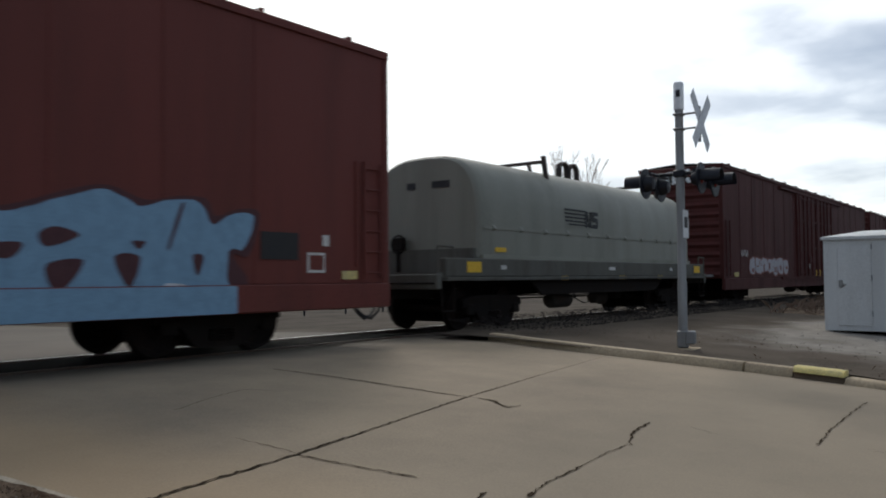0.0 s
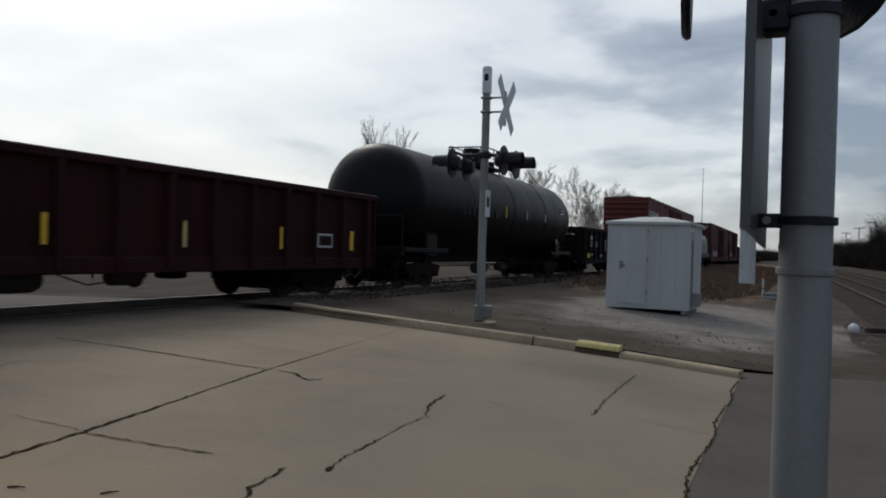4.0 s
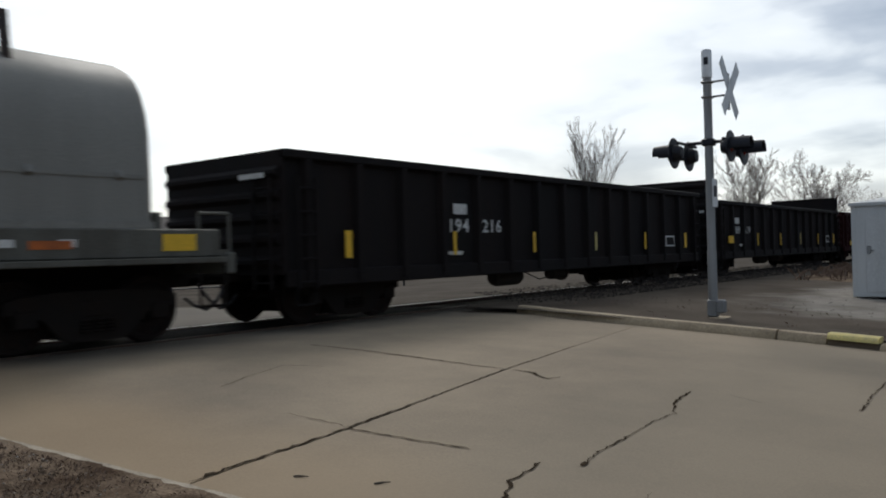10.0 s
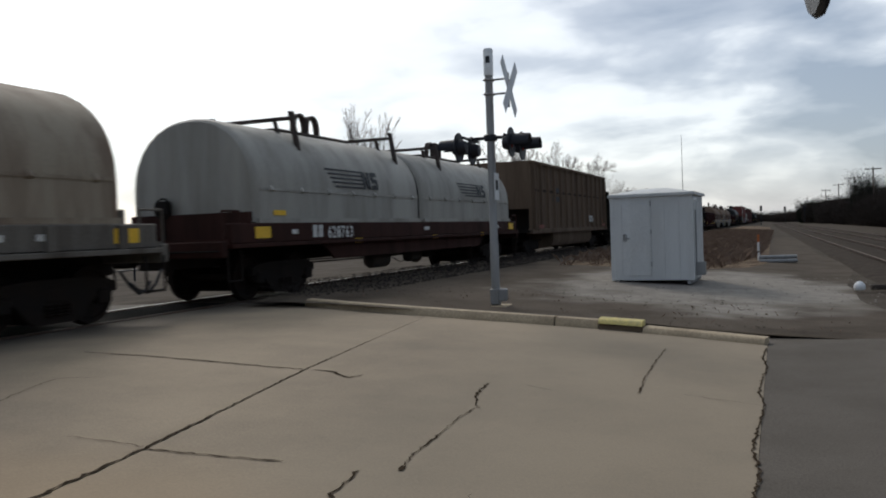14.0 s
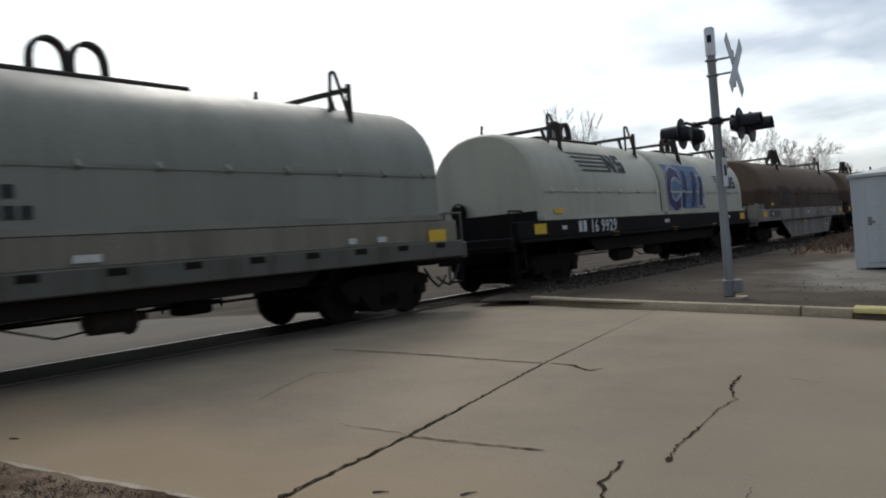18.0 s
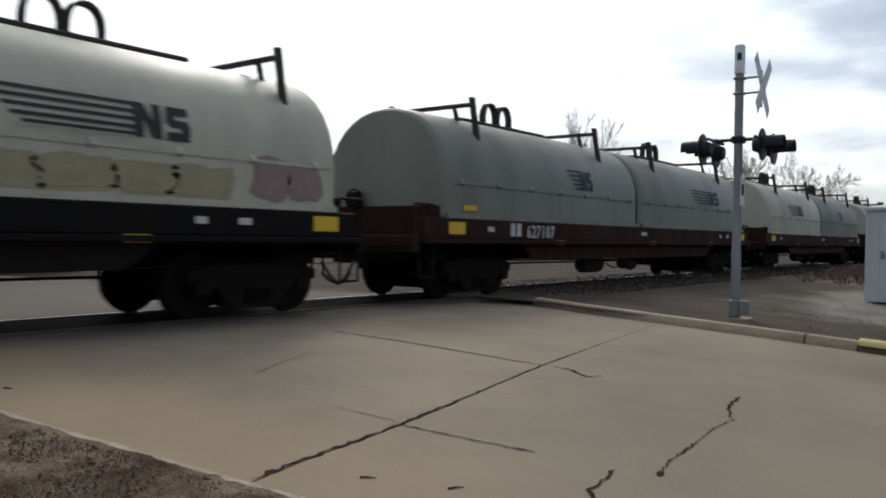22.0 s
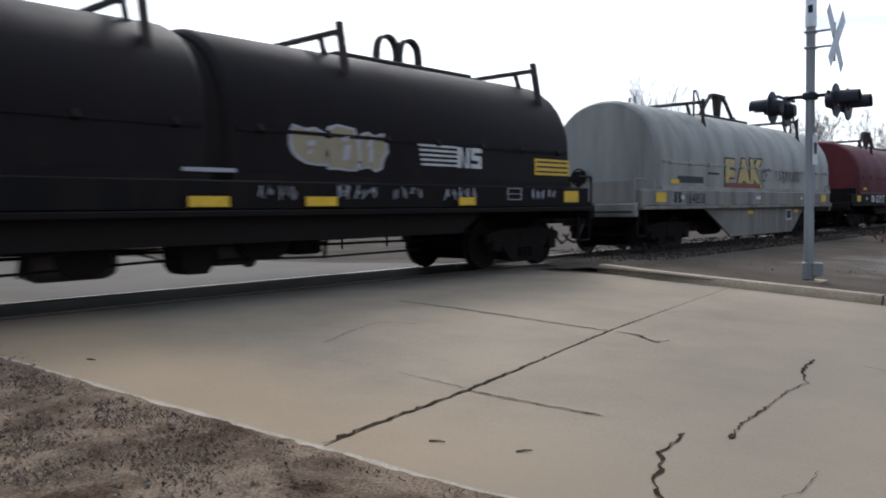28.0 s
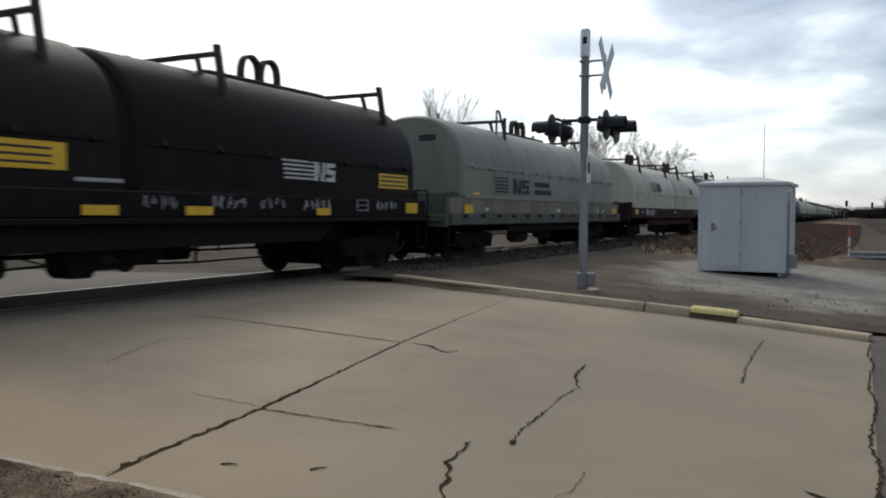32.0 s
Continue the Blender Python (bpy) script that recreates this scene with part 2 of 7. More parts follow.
SIGNALBLACK = mat("signal_black_paint", (0.008, 0.009, 0.015), 0.5, amount=0.3)
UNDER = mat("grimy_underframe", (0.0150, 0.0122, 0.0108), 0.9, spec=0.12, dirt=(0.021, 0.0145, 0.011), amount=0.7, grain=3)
GUIDE = mat("weathered_guide_steel", (0.050, 0.043, 0.039), 0.8, spec=0.15, dirt=(0.085, 0.055, 0.042), amount=0.6, grain=3)
WHEEL = mat("wheel_steel", (0.016, 0.012, 0.0105), 0.75, 0.2, dirt=(0.035, 0.018, 0.012), amount=0.5, spec=0.15)
LENS = mat("red_lens", (0.16, 0.012, 0.01), 0.2, amount=0.1, bump=0, spec=0.6)
BARK = mat("bare_bark", (0.12, 0.10, 0.085), 0.95, grain=5)
TWIG = mat("bare_twigs", (0.21, 0.18, 0.165), 0.95, bump=0)
BRUSH = mat("dark_brush", (0.046, 0.038, 0.033), 1.0, spec=0.0, dirt=(0.025, 0.021, 0.018), amount=0.7, grain=1.5, bump=0, vary=1)
EVERGREEN = mat("evergreen", (0.016, 0.019, 0.015), 1.0, spec=0.0, grain=2, bump=0, vary=1)
POLEWOOD = mat("pole_wood", (0.075, 0.06, 0.05), 0.95, streak=True)
BRICKWALL = mat("brown_brick_wall", (0.17, 0.115, 0.09), 0.9, dirt=(0.11, 0.075, 0.06), amount=0.6, grain=4)
ROOFING = mat("dark_roof", (0.075, 0.065, 0.06), 0.9, grain=3)
MARKW = mat("white_lettering", (0.62, 0.61, 0.58), 0.7, dirt=(0.30, 0.28, 0.25), amount=0.45, grain=6, bump=0)
MARKK = mat("black_lettering", (0.022, 0.022, 0.024), 0.6, dirt=(0.08, 0.08, 0.08), amount=0.3, grain=6, bump=0)
PAINTS = {
    "box_red": mat("oxide_red_boxcar", (0.150, 0.040, 0.032), 0.6, spec=0.2, dirt=(0.098, 0.033, 0.027), amount=0.6, grain=1.3, streak=True, vary=1),
    "box_dark": mat("dark_oxide_boxcar", (0.088, 0.026, 0.023), 0.65, spec=0.15, dirt=(0.050, 0.019, 0.016), amount=0.7, grain=1.3, streak=True, vary=1),
    "maroon": mat("maroon_paint", (0.125, 0.021, 0.026), 0.55, spec=0.22, dirt=(0.045, 0.014, 0.014), amount=0.6, grain=1.4, streak=True, vary=1),
    "gon_red": mat("dull_red_gondola", (0.034, 0.0085, 0.0090), 0.7, spec=0.12, dirt=(0.016, 0.0065, 0.0065), amount=0.7, grain=1.4, streak=True, vary=1),
    "gon_black": mat("black_gondola", (0.0115, 0.0100, 0.0100), 0.7, spec=0.10, dirt=(0.0200, 0.0140, 0.0125), amount=0.7, grain=1.3, streak=True, vary=1),
    "gon_green": mat("black_green_gondola", (0.0120, 0.0130, 0.0100), 0.7, spec=0.10, dirt=(0.019, 0.014, 0.011), amount=0.6, grain=1.3, streak=True, vary=1),
    "tank_black": mat("gloss_black_tank", (0.0055, 0.0055, 0.0058), 0.45, spec=0.16, amount=0.4, grain=1.2, streak=True),
    "hop_brown": mat("dusty_brown_hopper", (0.145, 0.102, 0.071), 0.85, spec=0.12, dirt=(0.072, 0.050, 0.036), amount=0.75, grain=1.2, streak=True, vary=1),
    "grey": mat("grey_green_hood", (0.232, 0.230, 0.190), 0.5, dirt=(0.155, 0.150, 0.122), amount=0.6, grain=1.1, streak=True, vary=1),
    "cool_grey": mat("cool_grey_hood", (0.222, 0.214, 0.192), 0.55, dirt=(0.152, 0.145, 0.128), amount=0.5, grain=1.1, streak=True, vary=1),
    "cream": mat("cream_white_hood", (0.495, 0.465, 0.360), 0.5, dirt=(0.315, 0.302, 0.250), amount=0.55, grain=1.0, streak=True, vary=1),
    "white": mat("worn_white_hood", (0.325, 0.308, 0.270), 0.6, dirt=(0.165, 0.153, 0.132), amount=0.7, grain=1.4, streak=True, vary=1),
    "brown": mat("dusty_brown_hood", (0.098, 0.064, 0.045), 0.8, spec=0.15, dirt=(0.058, 0.038, 0.028), amount=0.7, grain=1.1, streak=True, vary=1),
    "beige": mat("rusty_beige_hood", (0.27, 0.225, 0.165), 0.75, dirt=(0.12, 0.07, 0.045), amount=0.8, grain=1.7, streak=True, vary=1),
    "black": mat("dark_brown_black_hood", (0.0125, 0.0095, 0.0096), 0.65, spec=0.10, dirt=(0.023, 0.0165, 0.0150), amount=0.6, grain=1.2, streak=True, vary=1),
    "dark_green": mat("dark_green_hood", (0.014, 0.020, 0.018), 0.55, spec=0.2, amount=0.5, grain=1.2, streak=True, vary=1),
    "sill_red": mat("rusty_red_sill", (0.042, 0.0165, 0.0125), 0.75, spec=0.12, dirt=(0.018, 0.0095, 0.0075), amount=0.7, grain=1.8, streak=True, vary=1),
    "sill_beige": mat("beige_side_board", (0.235, 0.212, 0.166), 0.7, spec=0.15, dirt=(0.125, 0.105, 0.080), amount=0.7, grain=1.5, streak=True, vary=1),
    "sill_dull": mat("dull_hood_grey_sill", (0.118, 0.114, 0.098), 0.7, spec=0.15, dirt=(0.070, 0.062, 0.050), amount=0.75, grain=1.6, streak=True, vary=1),
    "sill_grey": mat("grimy_grey_sill", (0.138, 0.124, 0.106), 0.75, spec=0.15, dirt=(0.058, 0.046, 0.037), amount=0.75, grain=1.8, streak=True, vary=1),
    "sill_pale": mat("pale_grey_belly", (0.270, 0.243, 0.212), 0.75, spec=0.15, dirt=(0.110, 0.088, 0.068), amount=0.75, grain=1.5, streak=True, vary=1),
    "sill_black": mat("black_sill", (0.0085, 0.0078, 0.0078), 0.75, spec=0.12, dirt=(0.028, 0.015, 0.010), amount=0.4, grain=1.8, streak=True, vary=1),
}
GRAF = {n: mat("spray_" + n, c, 0.6, amount=0.35, grain=5, bump=0) for n, c in dict(
    blue=(0.19, 0.33, 0.46), green=(0.030, 0.155, 0.088), violet=(0.085, 0.078, 0.17), pale=(0.42, 0.40, 0.42), yellow=(0.42, 0.37, 0.17),
    gold=(0.42, 0.28, 0.08), rust=(0.22, 0.07, 0.05), tan=(0.33, 0.27, 0.17), dark=(0.03, 0.03, 0.035), skyblue=(0.10, 0.22, 0.44), faint_red=(0.30, 0.22, 0.20), faint_yellow=(0.37, 0.315, 0.195), indigo=(0.045, 0.040, 0.115), lilac=(0.40, 0.38, 0.44), haze_blue=(0.12, 0.19, 0.31), peach=(0.50, 0.36, 0.13), ply=(0.56, 0.44, 0.21), plum=(0.075, 0.026, 0.030), white_spray=(0.6, 0.62, 0.64), olive_spray=(0.085, 0.088, 0.030)).items()}


def verge_ground():
    """Brown trampled dirt that gives way to a patch of pale crushed gravel with a ragged edge."""
    m = mat("verge_ground", (0.095, 0.077, 0.060), 0.95, dirt=(0.050, 0.039, 0.030), amount=0.85, grain=0.6, fine=22, bump=0.22, spec=0.04, speck=0.10)
    nt = m.node_tree
    N, L = nt.nodes.new, nt.links.new
    b = nt.nodes["Principled BSDF"]
    old = b.inputs["Base Color"].links[0].from_socket
    tc, mp = N("ShaderNodeTexCoord"), N("ShaderNodeMapping")
    mp.inputs["Location"].default_value, mp.inputs["Scale"].default_value = (0.35, -2.80, 0), (0.215, 0.135, 0)
    ln = N("ShaderNodeVectorMath"); ln.operation = "LENGTH"
    L(tc.outputs["Object"], mp.inputs[0]); L(mp.outputs[0], ln.inputs[0])
    nz = N("ShaderNodeTexNoise"); nz.inputs["Scale"].default_value, nz.inputs["Detail"].default_value = 0.55, 7
    L(tc.outputs["Object"], nz.inputs["Vector"])
    ad = N("ShaderNodeMath"); ad.operation = "MULTIPLY_ADD"; ad.inputs[1].default_value = 1.1
    L(nz.outputs["Fac"], ad.inputs[0]); L(ln.outputs["Value"], ad.inputs[2])
    r = N("ShaderNodeMapRange"); r.interpolation_type = "SMOOTHSTEP"
    r.inputs[1].default_value, r.inputs[2].default_value, r.inputs[3].default_value, r.inputs[4].default_value = 1.08, 1.5, 0.95, 0.0
    L(ad.outputs[0], r.inputs[0])
    n2 = N("ShaderNodeTexNoise"); n2.inputs["Scale"].default_value, n2.inputs["Detail"].default_value, n2.inputs["Roughness"].default_value = 2.6, 8, 0.7
    L(tc.outputs["Object"], n2.inputs["Vector"])
    cr = N("ShaderNodeValToRGB")
    cr.color_ramp.elements[0].position, cr.color_ramp.elements[0].color = 0.3, (0.185, 0.166, 0.143, 1)
    cr.color_ramp.elements[1].position, cr.color_ramp.elements[1].color = 0.65, (0.285, 0.26, 0.228, 1)
    L(n2.outputs["Fac"], cr.inputs[0])
    mx = N("ShaderNodeMix"); mx.data_type = "RGBA"
    L(r.outputs[0], mx.inputs[0]); L(old, mx.inputs[6]); L(cr.outputs[0], mx.inputs[7])
    L(mx.outputs[2], b.inputs["Base Color"])
    return m



def tinted_road():
    """Soft tints on the slabs: dark beside the track, stained rusty tan along the low edge, darker again towards the
    right end.
    """
    nt = CONCRETE.node_tree
    N, L = nt.nodes.new, nt.links.new
    b = nt.nodes["Principled BSDF"]
    col = b.inputs["Base Color"].links[0].from_socket
    tc, sep = N("ShaderNodeTexCoord"), N("ShaderNodeSeparateXYZ")
    L(tc.outputs["Object"], sep.inputs[0])

    def noise_at(scale):
        n = N("ShaderNodeTexNoise")
        n.inputs["Scale"].default_value, n.inputs["Detail"].default_value = scale, 5
        L(tc.outputs["Object"], n.inputs["Vector"])
        return n.outputs["Fac"]

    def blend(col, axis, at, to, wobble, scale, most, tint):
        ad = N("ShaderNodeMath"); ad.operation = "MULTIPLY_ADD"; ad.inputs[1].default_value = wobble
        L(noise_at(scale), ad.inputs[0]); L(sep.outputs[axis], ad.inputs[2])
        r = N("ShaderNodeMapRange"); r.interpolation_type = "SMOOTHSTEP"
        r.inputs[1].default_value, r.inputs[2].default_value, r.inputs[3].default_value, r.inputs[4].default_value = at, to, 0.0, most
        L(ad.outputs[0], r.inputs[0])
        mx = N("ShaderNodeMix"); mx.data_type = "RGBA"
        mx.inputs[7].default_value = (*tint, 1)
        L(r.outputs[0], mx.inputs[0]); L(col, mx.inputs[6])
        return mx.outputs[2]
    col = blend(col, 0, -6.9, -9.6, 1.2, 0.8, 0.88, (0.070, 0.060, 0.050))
    col = blend(col, 1, 5.6, 3.9, 1.6, 0.6, 0.55, (0.335, 0.235, 0.138))
    col = blend(col, 0, -3.4, -1.6, 1.4, 0.35, 0.5, (0.205, 0.171, 0.126))
    L(col, b.inputs["Base Color"])


def dusted(m, at, to, tint, most):
    """A coat of pale dust that lies on the crown of a hood and ends in a ragged line on its side."""
    nt = m.node_tree
    N, L = nt.nodes.new, nt.links.new
    b = nt.nodes["Principled BSDF"]
    col = b.inputs["Base Color"].links[0].from_socket
    tc, sep, nz = N("ShaderNodeTexCoord"), N("ShaderNodeSeparateXYZ"), N("ShaderNodeTexNoise")
    nz.inputs["Scale"].default_value, nz.inputs["Detail"].default_value = 1.1, 6
    L(tc.outputs["Object"], sep.inputs[0]); L(tc.outputs["Object"], nz.inputs["Vector"])
    ad = N("ShaderNodeMath"); ad.operation = "MULTIPLY_ADD"; ad.inputs[1].default_value = 0.7
    L(nz.outputs["Fac"], ad.inputs[0]); L(sep.outputs[2], ad.inputs[2])
    r = N("ShaderNodeMapRange"); r.interpolation_type = "SMOOTHSTEP"
    r.inputs[1].default_value, r.inputs[2].default_value, r.inputs[3].default_value, r.inputs[4].default_value = at, to, 0.0, most
    L(ad.outputs[0], r.inputs[0])
    mx = N("ShaderNodeMix"); mx.data_type = "RGBA"
    mx.inputs[7].default_value = (*tint, 1)
    L(r.outputs[0], mx.inputs[0]); L(col, mx.inputs[6]); L(mx.outputs[2], b.inputs["Base Color"])


tinted_road()
dusted(PAINTS["brown"], 2.50, 2.72, (0.185, 0.130, 0.092), 0.75)
VERGE = verge_ground()

# ---- mesh helpers ----


class Shape:
    """Collects the faces of one mesh."""

    def __init__(self):
        self.v, self.f = [], []

    def add(self, verts, faces):
        n = len(self.v)
        self.v += [tuple(p) for p in verts]
        self.f += [tuple(i + n for i in face) for face in faces]
        return self

    def box(self, x0, x1, y0, y1, z0, z1, c=0.0):
        """A box, its edges along z (or the longest side) chamfered by c."""
        if not c:
            return self.add([(x, y, z) for z in (z0, z1) for y in (y0, y1) for x in (x0, x1)],
                            [(0, 2, 3, 1), (4, 5, 7, 6), (0, 1, 5, 4), (1, 3, 7, 5), (3, 2, 6, 7), (2, 0, 4, 6)])
        ring = [(x0 + c, y0), (x1 - c, y0), (x1, y0 + c), (x1, y1 - c), (x1 - c, y1), (x0 + c, y1), (x0, y1 - c), (x0, y0 + c)]
        cx, cy = (x0 + x1) / 2, (y0 + y1) / 2
        sx, sy = 1 - 2 * c / (x1 - x0), 1 - 2 * c / (y1 - y0)
        small = [(cx + (x - cx) * sx, cy + (y - cy) * sy) for x, y in ring]
        return self.loft([[(x, y, z0) for x, y in small], [(x, y, z0 + c) for x, y in ring], [(x, y, z1 - c) for x, y in ring], [(x, y, z1) for x, y in small]])

    def loft(self, rings, cap=True, close=True):
        k = len(rings[0])
        n = len(self.v)
        for r in rings:
            self.v += [tuple(p) for p in r]
        for i in range(len(rings) - 1):
            for j in range(k if close else k - 1):
                a, b = n + i * k + j, n + i * k + (j + 1) % k
                self.f.append((a, b, b + k, a + k))
        if cap:
            self.f.append(tuple(n + j for j in reversed(range(k))))
            self.f.append(tuple(n + (len(rings) - 1) * k + j for j in range(k)))
        return self

    def rod(self, a, b, r, n=8, r2=None):
        a, b = Vector(a), Vector(b)
        d = (b - a).normalized()
        u = d.orthogonal().normalized()
        w = d.cross(u)
        cs = [(math.cos(2 * math.pi * i / n), math.sin(2 * math.pi * i / n)) for i in range(n)]
        return self.loft([[p + (u * c + w * s) * q for c, s in cs] for p, q in ((a, r), (b, r if r2 is None else r2))])

    def tube(self, pts, r, n=6):
        for a, b in zip(pts, pts[1:]):
            self.rod(a, b, r, n)
        return self

    def strap(self, pts, w, th):
        """A flat bar bent along points in the yz plane, w wide across x and th thick."""
        rings = []
        for i, p in enumerate(pts):
            a, b = pts[max(i - 1, 0)], pts[min(i + 1, len(pts) - 1)]
            d = Vector((0, b[1] - a[1], b[2] - a[2])).normalized()
            n = Vector((0, -d.z, d.y)) * th / 2
            rings.append([(p[0] + sx * w / 2, p[1] + s * n.y, p[2] + s * n.z) for sx, s in ((-1, -1), (1, -1), (1, 1), (-1, 1))])
        return self.loft(rings)

    def lathe(self, prof, axis, at, n=20):
        """Spins (radius, along) pairs round an axis through at."""
        A = Vector(axis).normalized()
        u = A.orthogonal().normalized()
        w = A.cross(u)
        at = Vector(at)
        return self.loft([[at + A * h + (u * math.cos(2 * math.pi * i / n) + w * math.sin(2 * math.pi * i / n)) * max(r, 0.001) for i in range(n)] for r, h in prof])

    def plate(self, pts, nrm, th):
        """A flat polygon thickened along nrm."""
        k = Vector(nrm).normalized() * th
        return self.loft([[Vector(p) for p in pts], [Vector(p) + k for p in pts]])

    def mesh(self, name, material, smooth=35.0):
        me = bpy.data.meshes.new(name)
        me.from_pydata(self.v, [], self.f)
        me.materials.append(material)
        bm = bmesh.new()
        bm.from_mesh(me)
        bmesh.ops.recalc_face_normals(bm, faces=bm.faces)
        bm.to_mesh(me)
        bm.free()
        if smooth:
            me.polygons.foreach_set("use_smooth", [True] * len(me.polygons))
            me.set_sharp_from_angle(angle=radians(smooth))
        return me


def part(name, shape, material, parent=None, label="", smooth=35.0):
    ob = new(name, shape.mesh(name, material, smooth) if isinstance(shape, Shape) else shape)
    ob.parent = parent
    if label:
        tagged(ob, label)
    return ob


def S():
    return Shape()


def lettering(name, text, material, parent, x, y, z, size, label="", wide=1.0, lean=0.0, fat=0.012, wrap=None):
    """Flat letters on a side that faces +x: y runs to the right, z up."""
    cu = bpy.data.curves.new(name, "FONT")
    cu.body, cu.size, cu.space_character, cu.shear, cu.resolution_u = text, size, 1.08, lean, 2
    cu.offset = fat * size
    tmp = bpy.data.objects.new("tmp", cu)
    me = bpy.data.meshes.new_from_object(tmp)
    bpy.data.objects.remove(tmp)
    me.transform(Matrix(((0, 0, 1, x), (wide, 0, 0, y), (0, 1, 0, z), (0, 0, 0, 1))))
    if wrap:
        # cut the letters into level bands and lay them on the curved side
        bm = bmesh.new()
        bm.from_mesh(me)
        z0, z1 = min(v.co.z for v in bm.verts), max(v.co.z for v in bm.verts)
        for k in range(1, 14):
            bmesh.ops.bisect_plane(bm, geom=bm.verts[:] + bm.edges[:] + bm.faces[:], plane_co=(0, 0, z0 + (z1 - z0) * k / 14), plane_no=(0, 0, 1))
        for v in bm.verts:
            v.co.x = wrap(v.co.z) + x
        bm.to_mesh(me)
        bm.free()
    me.materials.clear()
    me.materials.append(material)
    me.name = name
    return part(name, me, material, parent, label)


def empty(name, label, category, group="", kind=""):
    return tagged(new(name), label, category, group, kind)

# ---- the ground, the road and the tracks ----
XC, ZR = -10.6, 0.44  # the middle of the train's track and its rail tops
CAR_Z = 0.57          # the level from which the car bodies are built; the bogies hang below it
XR = 4.4             # the middle of the first track on the other side
RNG = random.Random(4)
LEAN = -0.016         # the empty tracks draw in a little as they go


def gz(x):
    """The height of the road: it climbs gently to the train's track and is level on the other side."""
    if x > 0:
        return 0.0
    if x > -7.4:
        return -0.054 * x
    if x > -8.0:
        return 0.3996 - (x + 7.4) * 0.034
    if x > -11.8:
        return 0.42
    return max(0.42 - (-11.8 - x) * 0.03, 0.1)


def make_ground():
    xs = [-2500, -400, -120, -60, -40, -28, -22, -17, -14, -12.2, -11.8, -11, -10, -9.4, -8, -7.4, -6.5, -5, -3.5, -2, -0.2, 0.2, 1.5, 3, 4.5, 6, 8, 11, 16, 25, 45, 120, 400, 2500]
    ys = [-2500, -400, -60, -20, -8, -3, 0, 3, 6, 9, 12, 15, 18, 22, 27, 34, 45, 60, 85, 120, 200, 400, 2500, 4000]
    v = [(x, y, gz(x) - 0.05) for y in ys for x in xs]
    k = len(xs)
    f = [(j * k + i, j * k + i + 1, (j + 1) * k + i + 1, (j + 1) * k + i) for j in range(len(ys) - 1) for i in range(k - 1)]
    tagged(part("ground", S().add(v, f), GRAVEL), "flat trampled gravel and dirt ground beside the railway", "ground", kind="structure")


make_ground()


def strip(name, pts_near, pts_far, material, lift, label, category, thick=0.12, parent=None):
    """A paved sheet between two edges, given as (x, y) pairs, lying on the slope of the road."""
    s = S()
    n = len(pts_near)
    top = [(x, y, gz(x) + lift) for x, y in pts_near] + [(x, y, gz(x) + lift) for x, y in pts_far]
    low = [(x, y, z - thick) for x, y, z in top]
    f = []
    for i in range(n - 1):
        f += [(i, i + 1, n + i + 1, n + i), (2 * n + i, 3 * n + i, 3 * n + i + 1, 2 * n + i + 1), (i, 2 * n + i, 2 * n + i + 1, i + 1), (n + i, n + i + 1, 3 * n + i + 1, 3 * n + i)]
    f += [(0, n, 3 * n, 2 * n), (n - 1, 3 * n - 1, 4 * n - 1, 2 * n - 1)]
    s.add(top + low, f)
    ob = part(name, s, material, parent, smooth=20)
    return tagged(ob, label, category, kind="structure")


# the concrete road in poured slabs; the joints between them are real gaps over dark filler
EDGE_N = [(-9.79, 2.32), (-9.0, 2.36), (-7.6, 2.45), (-6.0, 2.62), (-4.6, 2.80), (-3.2, 2.98), (-2.5, 3.10), (-2.05, 3.05), (-1.2, 2.6), (-0.15, 1.9)]
EDGE_F = [(-9.79, 13.3), (-9.1, 13.0), (-8.4, 12.75), (-7.0, 12.45), (-5.2, 12.35), (-3.9, 12.32), (-3.2, 12.28), (-2.2, 12.2), (-1.2, 12.0), (-0.15, 11.75)]
strip("road", EDGE_N, EDGE_F, CRACK, -0.012, "dark bed of filler under the concrete road slabs", "road", 0.05)


def near_y(x):
    return float(np.interp(x, [p[0] for p in EDGE_N], [p[1] for p in EDGE_N]))


def far_y(x):
    return float(np.interp(x, [p[0] for p in EDGE_F], [p[1] for p in EDGE_F]))


def long_joint(y):
    """The joint that runs across the road, leaning a little."""
    return float(np.interp(y, [2.6, 3.2, 4.5, 7.4, 9.8, 12.6], [-3.9, -4.02, -4.18, -4.72, -5.07, -5.45]))


ROADSLABS = tagged(new("road_surface"), "worn tan concrete road slabs with cracked joints", "road", kind="structure")


